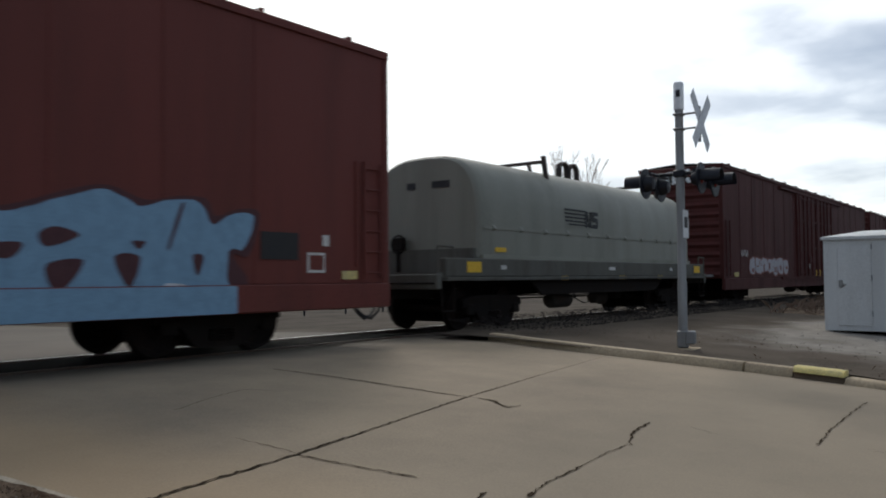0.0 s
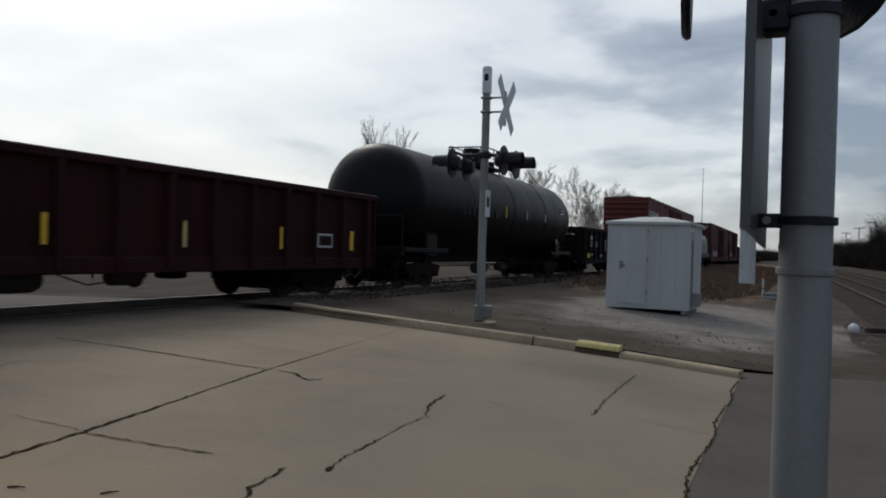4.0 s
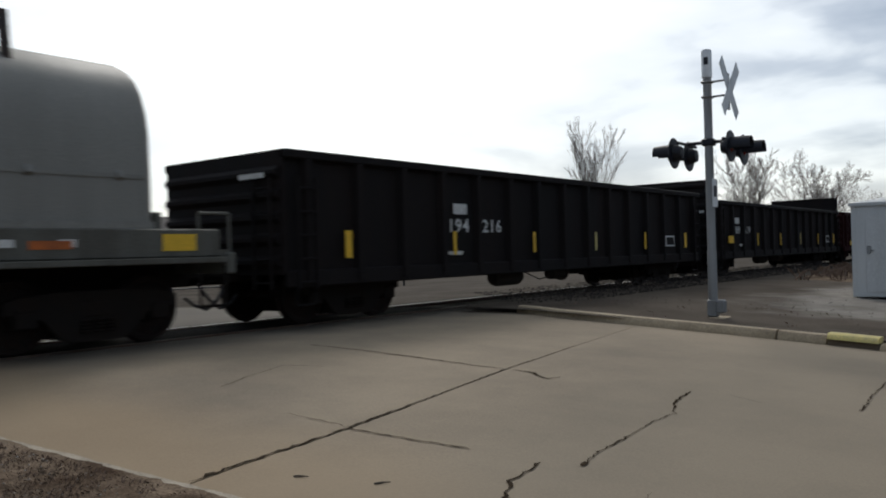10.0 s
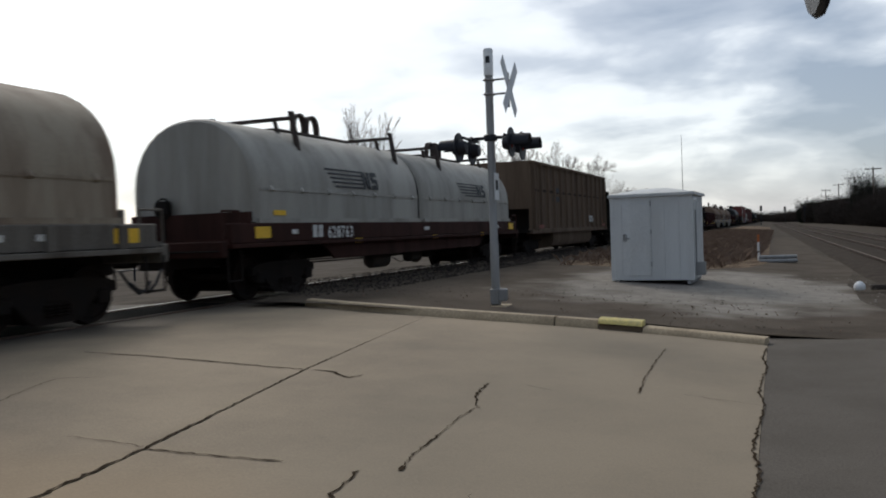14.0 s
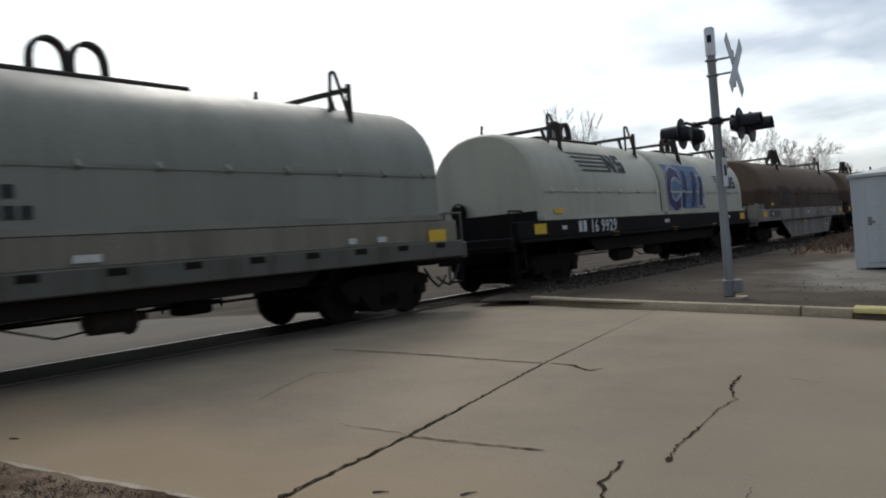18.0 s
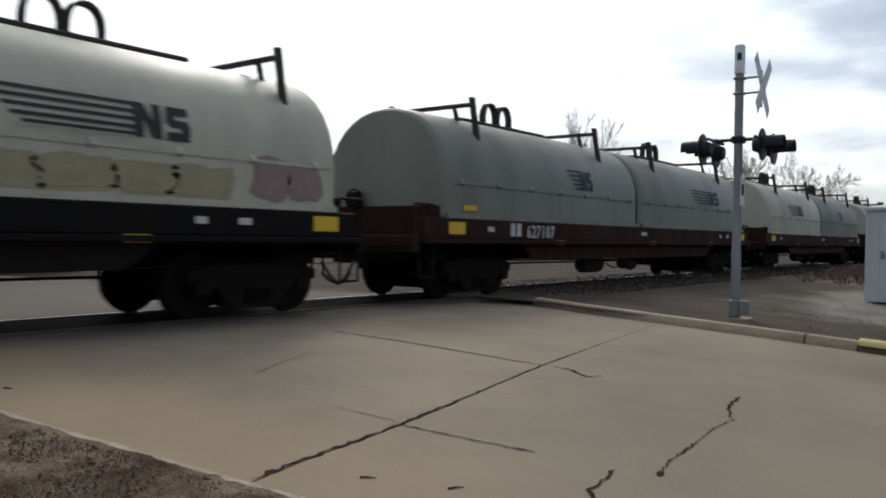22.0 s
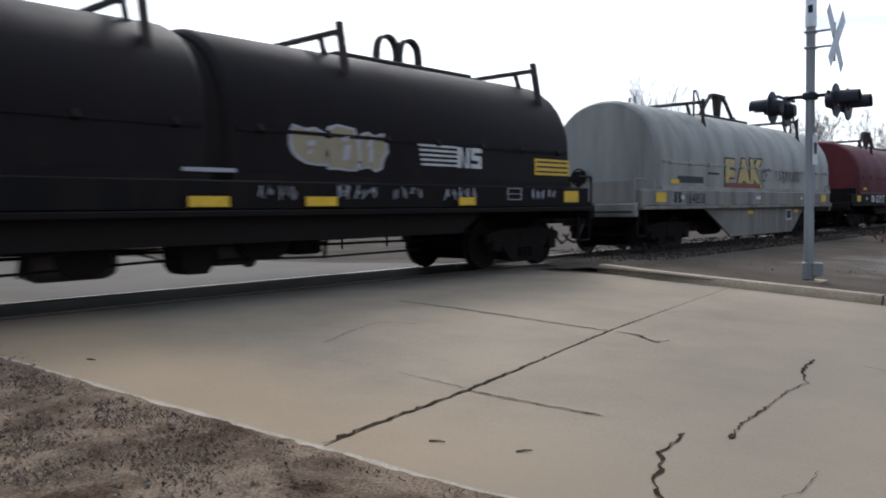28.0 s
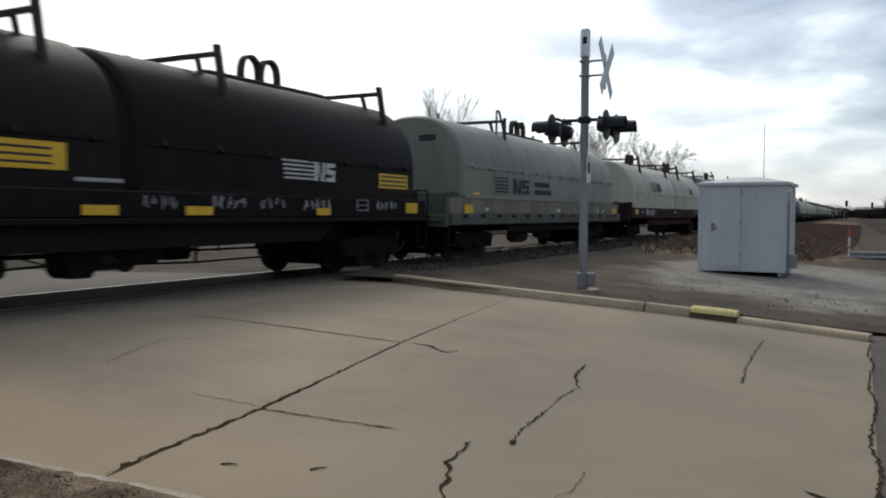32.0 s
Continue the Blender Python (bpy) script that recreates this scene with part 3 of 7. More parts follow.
def slab(xa, xb, ya, yb, gap=0.006):
    """One poured slab; its bounds are functions of the other coordinate."""
    rows = 15
    ys0 = [i / (rows - 1) for i in range(rows)]
    s = S()
    top, cols = [], 15
    for i in ys0:
        for j in range(cols):
            q = j / (cols - 1)
            # walk along y first on the left bound, then blend to the right bound
            yl, yr = ya(xa(6)) + (yb(xa(6)) - ya(xa(6))) * i, ya(xb(6)) + (yb(xb(6)) - ya(xb(6))) * i
            xl, xr = xa(yl) + gap, xb(yr) - gap
            x = xl + (xr - xl) * q
            y0, y1 = ya(x) + gap, yb(x) - gap
            y = y0 + (y1 - y0) * i
            top.append((x, y, gz(x) + 0.0006 * math.sin(x * 0.9 + y * 0.5)))
    k = cols
    f = [(a * k + b, a * k + b + 1, (a + 1) * k + b + 1, (a + 1) * k + b) for a in range(rows - 1) for b in range(k - 1)]
    n = len(top)
    low = [(x, y, z - 0.1) for x, y, z in top]
    rim = [b for b in range(k)] + [a * k + k - 1 for a in range(1, rows)] + [(rows - 1) * k + b for b in range(k - 2, -1, -1)] + [a * k for a in range(rows - 2, 0, -1)]
    f += [(rim[i], rim[(i + 1) % len(rim)], rim[(i + 1) % len(rim)] + n, rim[i] + n) for i in range(len(rim))]
    part("slab", s.add(top + low, f), CONCRETE, ROADSLABS, smooth=25)


def c(v):
    return lambda _: v


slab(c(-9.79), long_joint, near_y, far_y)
slab(long_joint, c(-0.155), near_y, far_y)


def crack(pts, w, name="crack"):
    """A ragged open crack, filled with dark dirt, just proud of the slab."""
    s = S()
    rg = random.Random(int(abs(pts[0][0] * 100 + pts[0][1] * 10)))
    fine = []
    for (x0, y0), (x1, y1) in zip(pts, pts[1:]):
        n = max(int(math.hypot(x1 - x0, y1 - y0) / 0.05), 1)
        fine += [(x0 + (x1 - x0) * i / n + rg.uniform(-1, 1) * 0.016, y0 + (y1 - y0) * i / n + rg.uniform(-1, 1) * 0.016) for i in range(n)]
    fine.append(pts[-1])
    left, right = [], []
    for i, (x, y) in enumerate(fine):
        a, b = fine[max(i - 1, 0)], fine[min(i + 1, len(fine) - 1)]
        d = Vector((b[0] - a[0], b[1] - a[1])).normalized()
        h = 0.62 * w * rg.uniform(0.25, 1.05) * (0.35 if i in (0, len(fine) - 1) else 1)
        left.append((x - d.y * h, y + d.x * h, gz(x) + 0.0075))
        right.append((x + d.y * h, y - d.x * h, gz(x) + 0.0075))
    n = len(fine)
    s.add(left + right, [(i, i + 1, n + i + 1, n + i) for i in range(n - 1)])
    part(name, s, CRACK, ROADSLABS, "ragged dark crack", smooth=0)


crack([(long_joint(y), y) for y in (2.95, 3.4, 3.9, 4.5, 5.0, 5.5)], 0.030)
crack([(long_joint(y), y) for y in (5.5, 6.5, 7.5, 8.4)], 0.020)
crack([(long_joint(y), y) for y in (8.4, 9.0, 9.6)], 0.010)
crack([(long_joint(3.12) + 0.02, 3.04), (long_joint(3.2), 3.16)], 0.05)
crack([(-4.17, 4.50), (-3.6, 4.58), (-3.13, 4.66)], 0.026)
crack([(-4.91, 4.51), (-4.55, 4.53), (-4.2, 4.54)], 0.012)
crack([(-7.62, 7.24), (-6.7, 7.38), (-5.7, 7.44), (-4.74, 7.49)], 0.030)
crack([(-4.66, 7.52), (-4.37, 7.53), (-4.27, 7.42), (-4.10, 7.34), (-4.05, 7.52)], 0.030)
crack([(-2.73, 7.7), (-2.66, 7.2), (-2.56, 6.9)], 0.026)
crack([(-2.56, 6.9), (-2.47, 6.7), (-2.5, 6.3), (-2.44, 5.8)], 0.011)
crack([(-2.44, 5.8), (-2.40, 5.1), (-2.33, 4.84)], 0.018)
crack([(-2.36, 4.93), (-2.33, 4.82)], 0.05)
crack([(-2.58, 4.70), (-2.54, 4.45), (-2.52, 4.25), (-2.41, 4.05), (-2.33, 3.82), (-2.16, 3.57)], 0.024)
crack([(-1.36, 10.8), (-1.36, 9.8), (-1.33, 8.8), (-1.27, 7.9)], 0.015)
crack([(-1.30, 8.2), (-1.27, 7.9)], 0.026)
crack([(-0.9, 8.05), (-0.4, 7.95), (-0.18, 7.9)], 0.008)
crack([(-2.37, 7.8), (-2.03, 7.66)], 0.008)
crack([(-6.19, 4.8), (-6.5, 5.5), (-6.66, 6.01), (-6.28, 6.24)], 0.009)
crack([(-1.75, 4.6), (-1.72, 4.2), (-1.8, 3.9)], 0.006)
for q in ((-0.17, 11.5), (-0.17, 9.4), (-0.17, 7.3), (-0.17, 5.3)):
    crack([q, (-0.20, q[1] - 0.9), (-0.14, q[1] - 1.6), (-0.18, q[1] - 2.1)], 0.021)
crack([(-0.55, 5.05), (-0.35, 4.92), (-0.18, 4.95)], 0.03)
for x, y, a in ((-3.54, 3.46, 0.5), (-3.08, 3.70, 1.0), (-6.88, 2.95, 0.3)):
    st = S().rod((-0.055, 0, 0.006), (0.0, 0.008, 0.006), 0.006, 5).rod((0.0, 0.008, 0.006), (0.045, -0.006, 0.006), 0.005, 5, 0.003)
    ob = tagged(part("twig", st, POLEWOOD), "small dark dead twig on the concrete road", "twig", "twigs on the road")
    ob.matrix_world = pose(x, y, gz(x) + 0.002, 0, 0, math.degrees(a))

# the asphalt apron towards the other tracks, and the road beyond the train
strip("asphalt_apron", [(-0.158, 1.7), (1.5, 1.2), (3.5, 1.0), (8.0, 0.8), (14.0, 0.6)], [(-0.158, 12.5), (1.5, 12.7), (3.5, 13.45), (8.0, 14.2), (14.0, 14.6)], ASPHALT, -0.004, "grey worn asphalt apron joining the concrete road", "road")
strip("road_beyond", [(-60.0, 0.6), (-30, 1.2), (-16, 2.0), (-11.8, 2.3), (-11.41, 2.3)], [(-60, 13.0), (-30, 13.0), (-16, 13.0), (-11.8, 13.0), (-11.41, 13.0)], CONCRETE, -0.004, "pale concrete road continuing on the far side of the track", "road")
strip("crossing_panel", [(-11.26, 1.6), (-9.95, 1.6)], [(-11.26, 13.2), (-9.95, 13.2)], PANEL, 0.002, "asphalt crossing panel between the rails, coloured near-black for the train's shade", "crossing")


def kerb(name, pts, w, h, material, lift=0.0, label="tan concrete kerb along the road", low=-0.1):
    """A kerb along (x, y) points: a rounded step whose face leans back, on the +normal side of the line."""
    rings = []
    for i, (x, y) in enumerate(pts):
        a, b = pts[max(i - 1, 0)], pts[min(i + 1, len(pts) - 1)]
        d = Vector((b[0] - a[0], b[1] - a[1])).normalized()
        nx, ny = -d.y, d.x
        z = gz(x) + lift
        prof = [(0, low), (0.0, max(low, 0.0) + 0.01), (0.03, low + (h - low) * 0.7 if low > 0 else h * 0.7), (0.06, h * 0.95), (0.10, h), (w, h), (w, low)]
        rings.append([(x + nx * o, y + ny * o, z + q) for o, q in prof])
    return tagged(part(name, S().loft(rings), material), label, "kerb", kind="structure")


FARK = [(x, far_y(x)) for x in (-7.95, -7.5, -7.0, -6.1, -5.2, -4.5, -3.9, -3.25)]
kerb("kerb", FARK, 0.20, 0.13, KERB)
kerb("kerb", [(-3.22, 12.28), (-2.9, 12.26), (-2.55, 12.23)], 0.20, 0.13, KERB)
kerb("kerb", [(-2.53, 12.215), (-2.2, 12.195), (-1.88, 12.165)], 0.20, 0.10, KERBDARK, label="dark stained kerb face under the yellow paint")
kerb("kerb_yellow", [(-2.53, 12.2), (-2.2, 12.18), (-1.88, 12.15)], 0.23, 0.165, KERBYELLOW, low=0.085, label="worn yellow-painted length of kerb")
kerb("kerb", [(-1.87, 12.14), (-1.4, 12.03), (-0.9, 11.93), (-0.2, 11.75)], 0.24, 0.085, KERB, label="low worn tan concrete kerb end")
NEARK = [(x, near_y(x) + 0.02 + 0.022 * noise.noise((x * 4.1, 0.3, 2)) + 0.012 * noise.noise((x * 13, 0.7, 5))) for x in (-2.52 - 0.075 * i for i in range(90))]
kerb("kerb", NEARK, 0.11, 0.010, PALE_EDGE, label="thin broken concrete edging beside dead grass")

# ground behind the far kerb: dark ballast shoulder by the track and a pale gravel patch round the shed


def sheet(name, outline, material, h, label, category, seed=1, dx=0.8):
    """Uneven ground inside an outline given as (x at y) bounds: rows of (y, x0, x1)."""
    rg = random.Random(seed)
    s, cols = S(), 12
    v = []
    for y, x0, x1 in outline:
        for j in range(cols):
            x = x0 + (x1 - x0) * j / (cols - 1)
            v.append((x, y + rg.uniform(-0.1, 0.1), gz(x) + h(x, y) + rg.uniform(-0.012, 0.012)))
    f = [(i * cols + j, i * cols + j + 1, (i + 1) * cols + j + 1, (i + 1) * cols + j) for i in range(len(outline) - 1) for j in range(cols - 1)]
    return tagged(part(name, s.add(v, f), material, smooth=60), label, category, kind="structure")


def verge_rise(x, y):
    """How far the verge stands over the road's level."""
    return (0.10 if y < 15 else 0.07) * min(max((0.6 - x) / 2.2, 0.0), 1.0) - 0.06 * min(max((x - 0.2) / 2.0, 0.0), 1.0)


sheet("verge", [(12.42, -9.0, -0.3), (12.6, -9.0, 1.6), (13.4, -9.2, 3.2), (14.5, -9.3, 3.2), (16.5, -9.3, 3.2), (19, -9.3, 3.0), (23, -9.3, 3.0), (30, -9.3, 3.0), (45, -9.3, 3.0), (80, -9.3, 3.0)], VERGE,
      verge_rise, "brown trampled verge with a patch of pale crushed gravel", "verge", 3)
sheet("grass_bank", [(25.5, -6.4, -2.6), (28, -6.8, -1.2), (32, -6.8, -0.4), (40, -6.8, -0.4), (60, -6.8, -0.5), (100, -6.8, -0.8), (180, -6.8, -1.4)], SOIL,
      lambda x, y: verge_rise(x, y) - 0.05 + 0.07 * min((y - 25.5) / 4.0, 1.0) + 0.10 * max(0.0, min((-2.2 - x) / 2.0, 1.0)) * min((y - 25.5) / 6.0, 1.0), "brown dead grass bank beside the track", "grass bank", 6)


def near_verge():
    """Lumpy matted dead grass that runs up to the broken edge of the slabs."""
    nx, ny = 190, 64
    v = []
    for i in range(nx):
        x = -9.2 + 7.5 * i / (nx - 1)
        y1 = near_y(min(x, -2.5)) - 0.03 + 0.045 * noise.noise((x * 3.1, 1, 0)) + 0.03 * noise.noise((x * 11, 1, 3)) - max(0.0, x + 2.5) * 0.9
        for k in range(ny):
            f = (k / (ny - 1)) ** 0.6
            y = -5.0 + (y1 + 5.0) * f
            m = min((y1 - y) / 0.5, 1.0)
            z = gz(x) + (0.014 if x < -2.5 else -0.006) + m * (0.004 + 0.026 * noise.noise((x * 2.2, y * 2.2, 4)) + 0.026 * noise.noise((x * 7, y * 7, 9)))
            v.append((x, y, z))
    f = [(a * ny + b, a * ny + b + 1, (a + 1) * ny + b + 1, (a + 1) * ny + b) for a in range(nx - 1) for b in range(ny - 1)]
    tagged(part("near_verge", S().add(v, f), SOIL, smooth=60), "dead brown matted grass and soil verge at the edge of the road", "verge", kind="structure")


near_verge()


def bed(x, z, y0, y1, name, label, lean=0.0):
    """A ballast bed with sloped shoulders, then ties and rails."""
    top = -0.125 if lean else -0.17
    prof = [(-2.5, -0.55), (-1.75, top), (1.75, top), (2.5, -0.55)]
    s = S()
    ys = [y0 + (y1 - y0) * i / 60 for i in range(61)] if y1 - y0 < 400 else [y0 + 4.0 * i for i in range(40)] + [y0 + 160, y0 + 300, y1]
    rg = random.Random(int(x * 10))
    s.loft([[(x + lean * (y - 15) + a + rg.uniform(-0.06, 0.06), y, z + b + rg.uniform(-0.03, 0.03)) for a, b in prof] for y in ys], cap=False, close=False)
    tagged(part(name, s, TRACKDIRT if lean else BALLAST, smooth=50), label, "track bed", kind="structure")


def rails(x, z, y0, y1, label, lean=0.0):
    for sx in (-0.755, 0.755):
        prof = [(-0.07, -0.17), (0.07, -0.17), (0.07, -0.155), (0.012, -0.135), (0.012, -0.045), (0.036, -0.035), (0.036, -0.008), (0.028, 0.0), (-0.028, 0.0), (-0.036, -0.008), (-0.036, -0.035), (-0.012, -0.045), (-0.012, -0.135), (-0.07, -0.155)]
        r = tagged(part("rail", S().loft([[(x + lean * (y - 15) + sx + a, y, z + b) for a, b in prof] for y in (y0, y1)]), DULLRAIL if lean else RAIL, smooth=0), label, "rail", "rails of the railway", "structure")
        # near head of the train's track coloured dull, for the dark train it reflects
        part("rail_head", S().loft([[(x + lean * (y - 15) + sx + a, y, z + b) for a, b in ((-0.024, 0), (0.024, 0), (0.024, 0.004), (-0.024, 0.004))] for y in (y0, y1)]), TANRAIL if lean else RAILTOP if sx < 0 else RAIL, r, "dull rail head, rusty on empty tracks, with painted shade under the train" if lean or sx > 0 else "bright polished rail head")


bed(XC, ZR, 13.3, 2400, "track_bed", "dark grey ballast bed of the train's track")
bed(XC, ZR, -700, 1.5, "track_bed", "dark grey ballast bed of the train's track")
rails(XC, ZR, -900, 2400, "brown steel rail with a bright head")
for k, xx in enumerate((XR, XR + 3.3)):
    bed(xx, 0.16, 15.0, 2400, "track_bed", "dark grey ballast bed of the empty track", LEAN)
    rails(xx, 0.16, -60, 2400, "rusty brown steel rail of the empty track", LEAN)


def ties(x, z, y0, n, step, label, lean=0.0):
    s0 = S().box(-1.3, 1.3, -0.11, 0.11, -0.18, 0, 0.012).mesh("tie", TIE)
    for i in range(n):
        ob = tagged(part("tie", s0, TIE), label, "tie", "ties of the railway", "structure")
        ob.matrix_world = pose(x + lean * (y0 + i * step - 15) + RNG.uniform(-0.03, 0.03), y0 + i * step, z - 0.152 + RNG.uniform(-0.01, 0.01), 0, 0, RNG.uniform(-1, 1))


ties(XC, ZR, 13.8, 90, 0.53, "dark creosoted timber tie under the rails")
ties(XC, ZR, -22, 43, 0.53, "dark creosoted timber tie under the rails")
ties(XR, 0.16, 15.4, 90, 0.53, "weathered timber tie under the empty track", LEAN)
ties(XR + 3.3, 0.16, 15.4, 50, 0.53, "weathered timber tie under the empty track", LEAN)


def scatter(name, n, area, size, material, label, category, h=0.1, seed=2):
    """Loose stones: many small uneven lumps in one object."""
    rg = random.Random(seed)
    s = S()
    for _ in range(n):
        x, y = rg.uniform(*area[0]), rg.uniform(*area[1])
        r = size * rg.uniform(0.4, 1.3)
        z = gz(x) + (h(x, y) if callable(h) else h)
        p = [(x + r * rg.uniform(0.6, 1.2) * a, y + r * rg.uniform(0.6, 1.2) * b, z + r * rg.uniform(0.3, 0.8) * q) for a, b, q in ((1, 0, 0), (0, 1, 0), (-1, 0, 0), (0, -1, 0), (0.1, 0, 1))]
        s.add(p, [(0, 1, 4), (1, 2, 4), (2, 3, 4), (3, 0, 4)])
    return tagged(part(name, s, material, smooth=0), label, category, kind="stuff")


scatter("verge_stones", 380, ((-9.2, -0.2), (12.55, 16.8)), 0.022, GRAVEL, "loose brown stones on the verge behind the kerb", "stones", 0.09, 11)
scatter("pale_stones", 420, ((-5.2, 2.0), (15.8, 24)), 0.026, PALE_GRAVEL, "loose pale stones on the gravel patch", "stones", 0.09, 12)
scatter("ballast_stones", 7000, ((-9.4, -7.9), (13.3, 40)), 0.034, BALLAST, "loose dark ballast stones beside the track", "stones", lambda x, y: 0.07 + max(0, (-8.1 - x)) * 0.19, 13)
scatter("verge_pebbles", 1500, ((-9.1, -3.4), (0.2, 2.6)), 0.011, PALE_GRAVEL, "small pale pebbles in the dead grass", "pebbles", 0.032, 15)
scatter("soil_clods", 2600, ((-9.1, -2.8), (0.3, 2.5)), 0.018, SOIL, "small clods and stones in the dead grass", "clods", 0.030, 14)


def grass(name, n, rows, hgt, label, seed, lift=0.05, width=0.012):
    """Dead blades, each a thin bent sliver."""
    rg = random.Random(seed)
    s = S()
    for _ in range(n):
        while True:
            x, y = rg.uniform(*rows[0]), rg.uniform(*rows[1])
            if rows[2](x, y):
                break
        a, h = rg.uniform(0, 6.28), hgt * rg.uniform(0.3, 1.2)
        dx, dy = math.cos(a), math.sin(a)
        z = gz(x) + lift - 0.02
        b = rg.uniform(0.3, 1.5) * h
        w = width * rg.uniform(0.6, 1.3)
        s.add([(x - dy * w, y + dx * w, z), (x + dy * w, y - dx * w, z), (x + dx * b * 0.4, y + dy * b * 0.4, z + h * 0.7), (x + dx * b, y + dy * b, z + h * 0.9)], [(0, 1, 2), (1, 3, 2)])
    return tagged(part(name, s, STRAW, smooth=0), label, "grass", kind="stuff")


grass("near_grass", 30000, ((-9.1, -1.8), (-1.5, 3.0), lambda x, y: y < near_y(x) - 0.1 and noise.noise((x * 1.3, y * 1.3, 0)) > -0.2), 0.026, "matted dead brown grass at the road's edge", 21, 0.032, 0.007)
grass("bank_grass", 18000, ((-6.7, -0.6), (25.5, 110), lambda x, y: x < -1.9 + min(y - 25.5, 12) * 0.1 and (y > 31 or noise.noise((x, y, 1)) > 0.28 - (y - 25.5) * 0.09)), 0.36, "tall dead brown grass on the bank beside the track", 22, 0.12, 0.03)
grass("verge_grass", 90, ((-8.0, 1.0), (12.7, 15.8), lambda x, y: noise.noise((x, y * 2, 3)) > 0.1), 0.06, "sparse dead grass on the verge", 23, 0.1, 0.01)

# ---- the equipment shed, the crossing signals and small things ----


def make_shed():
    sh = empty("equipment_shed", "pale grey painted steel equipment shed with a closed door, on skids", "shed")
    W, D, H = 1.98, 2.1, 2.07
    for x in (0.12, W - 0.12):
        part("skid", S().box(x - 0.05, x + 0.05, 0.02, D - 0.02, -0.10, 0.0, 0.01), GALV, sh, "dark steel skid")
    part("body", S().box(0, W, 0, D, 0.0, H, 0.012), SHEDPAINT, sh)
    # low hipped roof with an overhanging lip
    o = 0.06
    part("roof", S().loft([[(-o, -o, H), (W + o, -o, H), (W + o, D + o, H), (-o, D + o, H)], [(-o, -o, H + 0.07), (W + o, -o, H + 0.07), (W + o, D + o, H + 0.07), (-o, D + o, H + 0.07)],
                            [(W * 0.35, D * 0.35, H + 0.22), (W * 0.65, D * 0.35, H + 0.22), (W * 0.65, D * 0.65, H + 0.22), (W * 0.35, D * 0.65, H + 0.22)]]), SHEDPAINT, sh, "pale low hipped steel roof", smooth=15)
    d = part("door", S().box(0.28, 0.98, -0.022, 0.0, 0.12, H - 0.16, 0.006), SHEDPAINT, sh, "closed pale grey steel door")
    part("door_handle", S().box(0.31, 0.39, -0.06, -0.022, 0.98, 1.16, 0.01).rod((0.35, -0.05, 1.05), (0.46, -0.05, 1.05), 0.014), GALV, d, "steel latch and padlock")
    for z in (0.4, 1.2, 1.9):
        part("hinge", S().rod((0.985, -0.02, z - 0.06), (0.985, -0.02, z + 0.06), 0.014), GALV, d)
    for x in (0.62, 1.30, 1.66):
        part("seam", S().box(x - 0.008, x + 0.008, -0.012 - (0.014 if x < 1 else 0), 0.0, 0.02 if x > 1 else 0.14, H - 0.02 if x > 1 else H - 0.2), SHEDPAINT, sh)
    for y in (0.55, 1.1, 1.6):
        part("seam", S().box(W, W + 0.012, y - 0.008, y + 0.008, 0.02, H - 0.02), SHEDPAINT, sh)
    for x in (0.03, W - 0.03):
        part("corner_post", S().box(x - 0.04, x + 0.04, -0.014, 0.05, 0, H), SHEDPAINT, sh)
    part("junction_box", S().box(W + 0.02, W + 0.22, 0.35, 0.62, 0.10, 0.42, 0.01), GALV, sh, "small grey junction box")
    part("conduit", S().rod((W + 0.03, 0.3, 0.1), (W + 0.03, 0.3, 1.7), 0.02), GALV, sh)
    part("power_light", S().lathe([(0.0, 0.05), (0.04, 0.04), (0.05, 0.0), (0.05, -0.05)], (1, 0, 0), (W + 0.03, 0.25, H - 0.12), 10), WHITE, sh, "small white lamp under the eave")
    sh.matrix_world = pose(-3.86, 20.45, 0.30, 0, 0, -1.5)


make_shed()


def lamp_unit(parent, at, sgn):
    """A flasher: round black backplate, deep visor and red lens, facing along x."""
    x, y, z = at
    u = part("lamp_housing", S().lathe([(0.0, -0.14), (0.10, -0.13), (0.14, -0.03), (0.145, 0.02)], (sgn, 0, 0), at, 16), SIGNALBLACK, parent, "black signal lamp housing")
    part("backplate", S().lathe([(0.02, 0.0), (0.255, 0.0), (0.26, 0.012), (0.25, 0.024), (0.02, 0.024)], (sgn, 0, 0), at, 24), SIGNALBLACK, u, "round black backplate")
    part("lens", S().lathe([(0.0, 0.055), (0.07, 0.045), (0.105, 0.022), (0.105, 0.018)], (sgn, 0, 0), at, 16), LENS, u, "unlit dark red lens")
    s, n = S(), 14
    ang = [radians(200 - 220 * i / n) for i in range(n + 1)]
    out = [[(x + sgn * d, y + r * math.cos(a), z + r * math.sin(a)) for a in ang] for d, r in ((0.02, 0.15), (0.34, 0.14))]
    inn = [[(px, y + (py - y) * 0.96, z + (pz - z) * 0.96) for px, py, pz in ring] for ring in out]
    s.loft(out, cap=False, close=False)
    s.loft([inn[1], inn[0]], cap=False, close=False)
    s.loft([out[1], inn[1]], cap=False, close=False)
    part("visor", s, SIGNALBLACK, u, "long black visor")
    return u


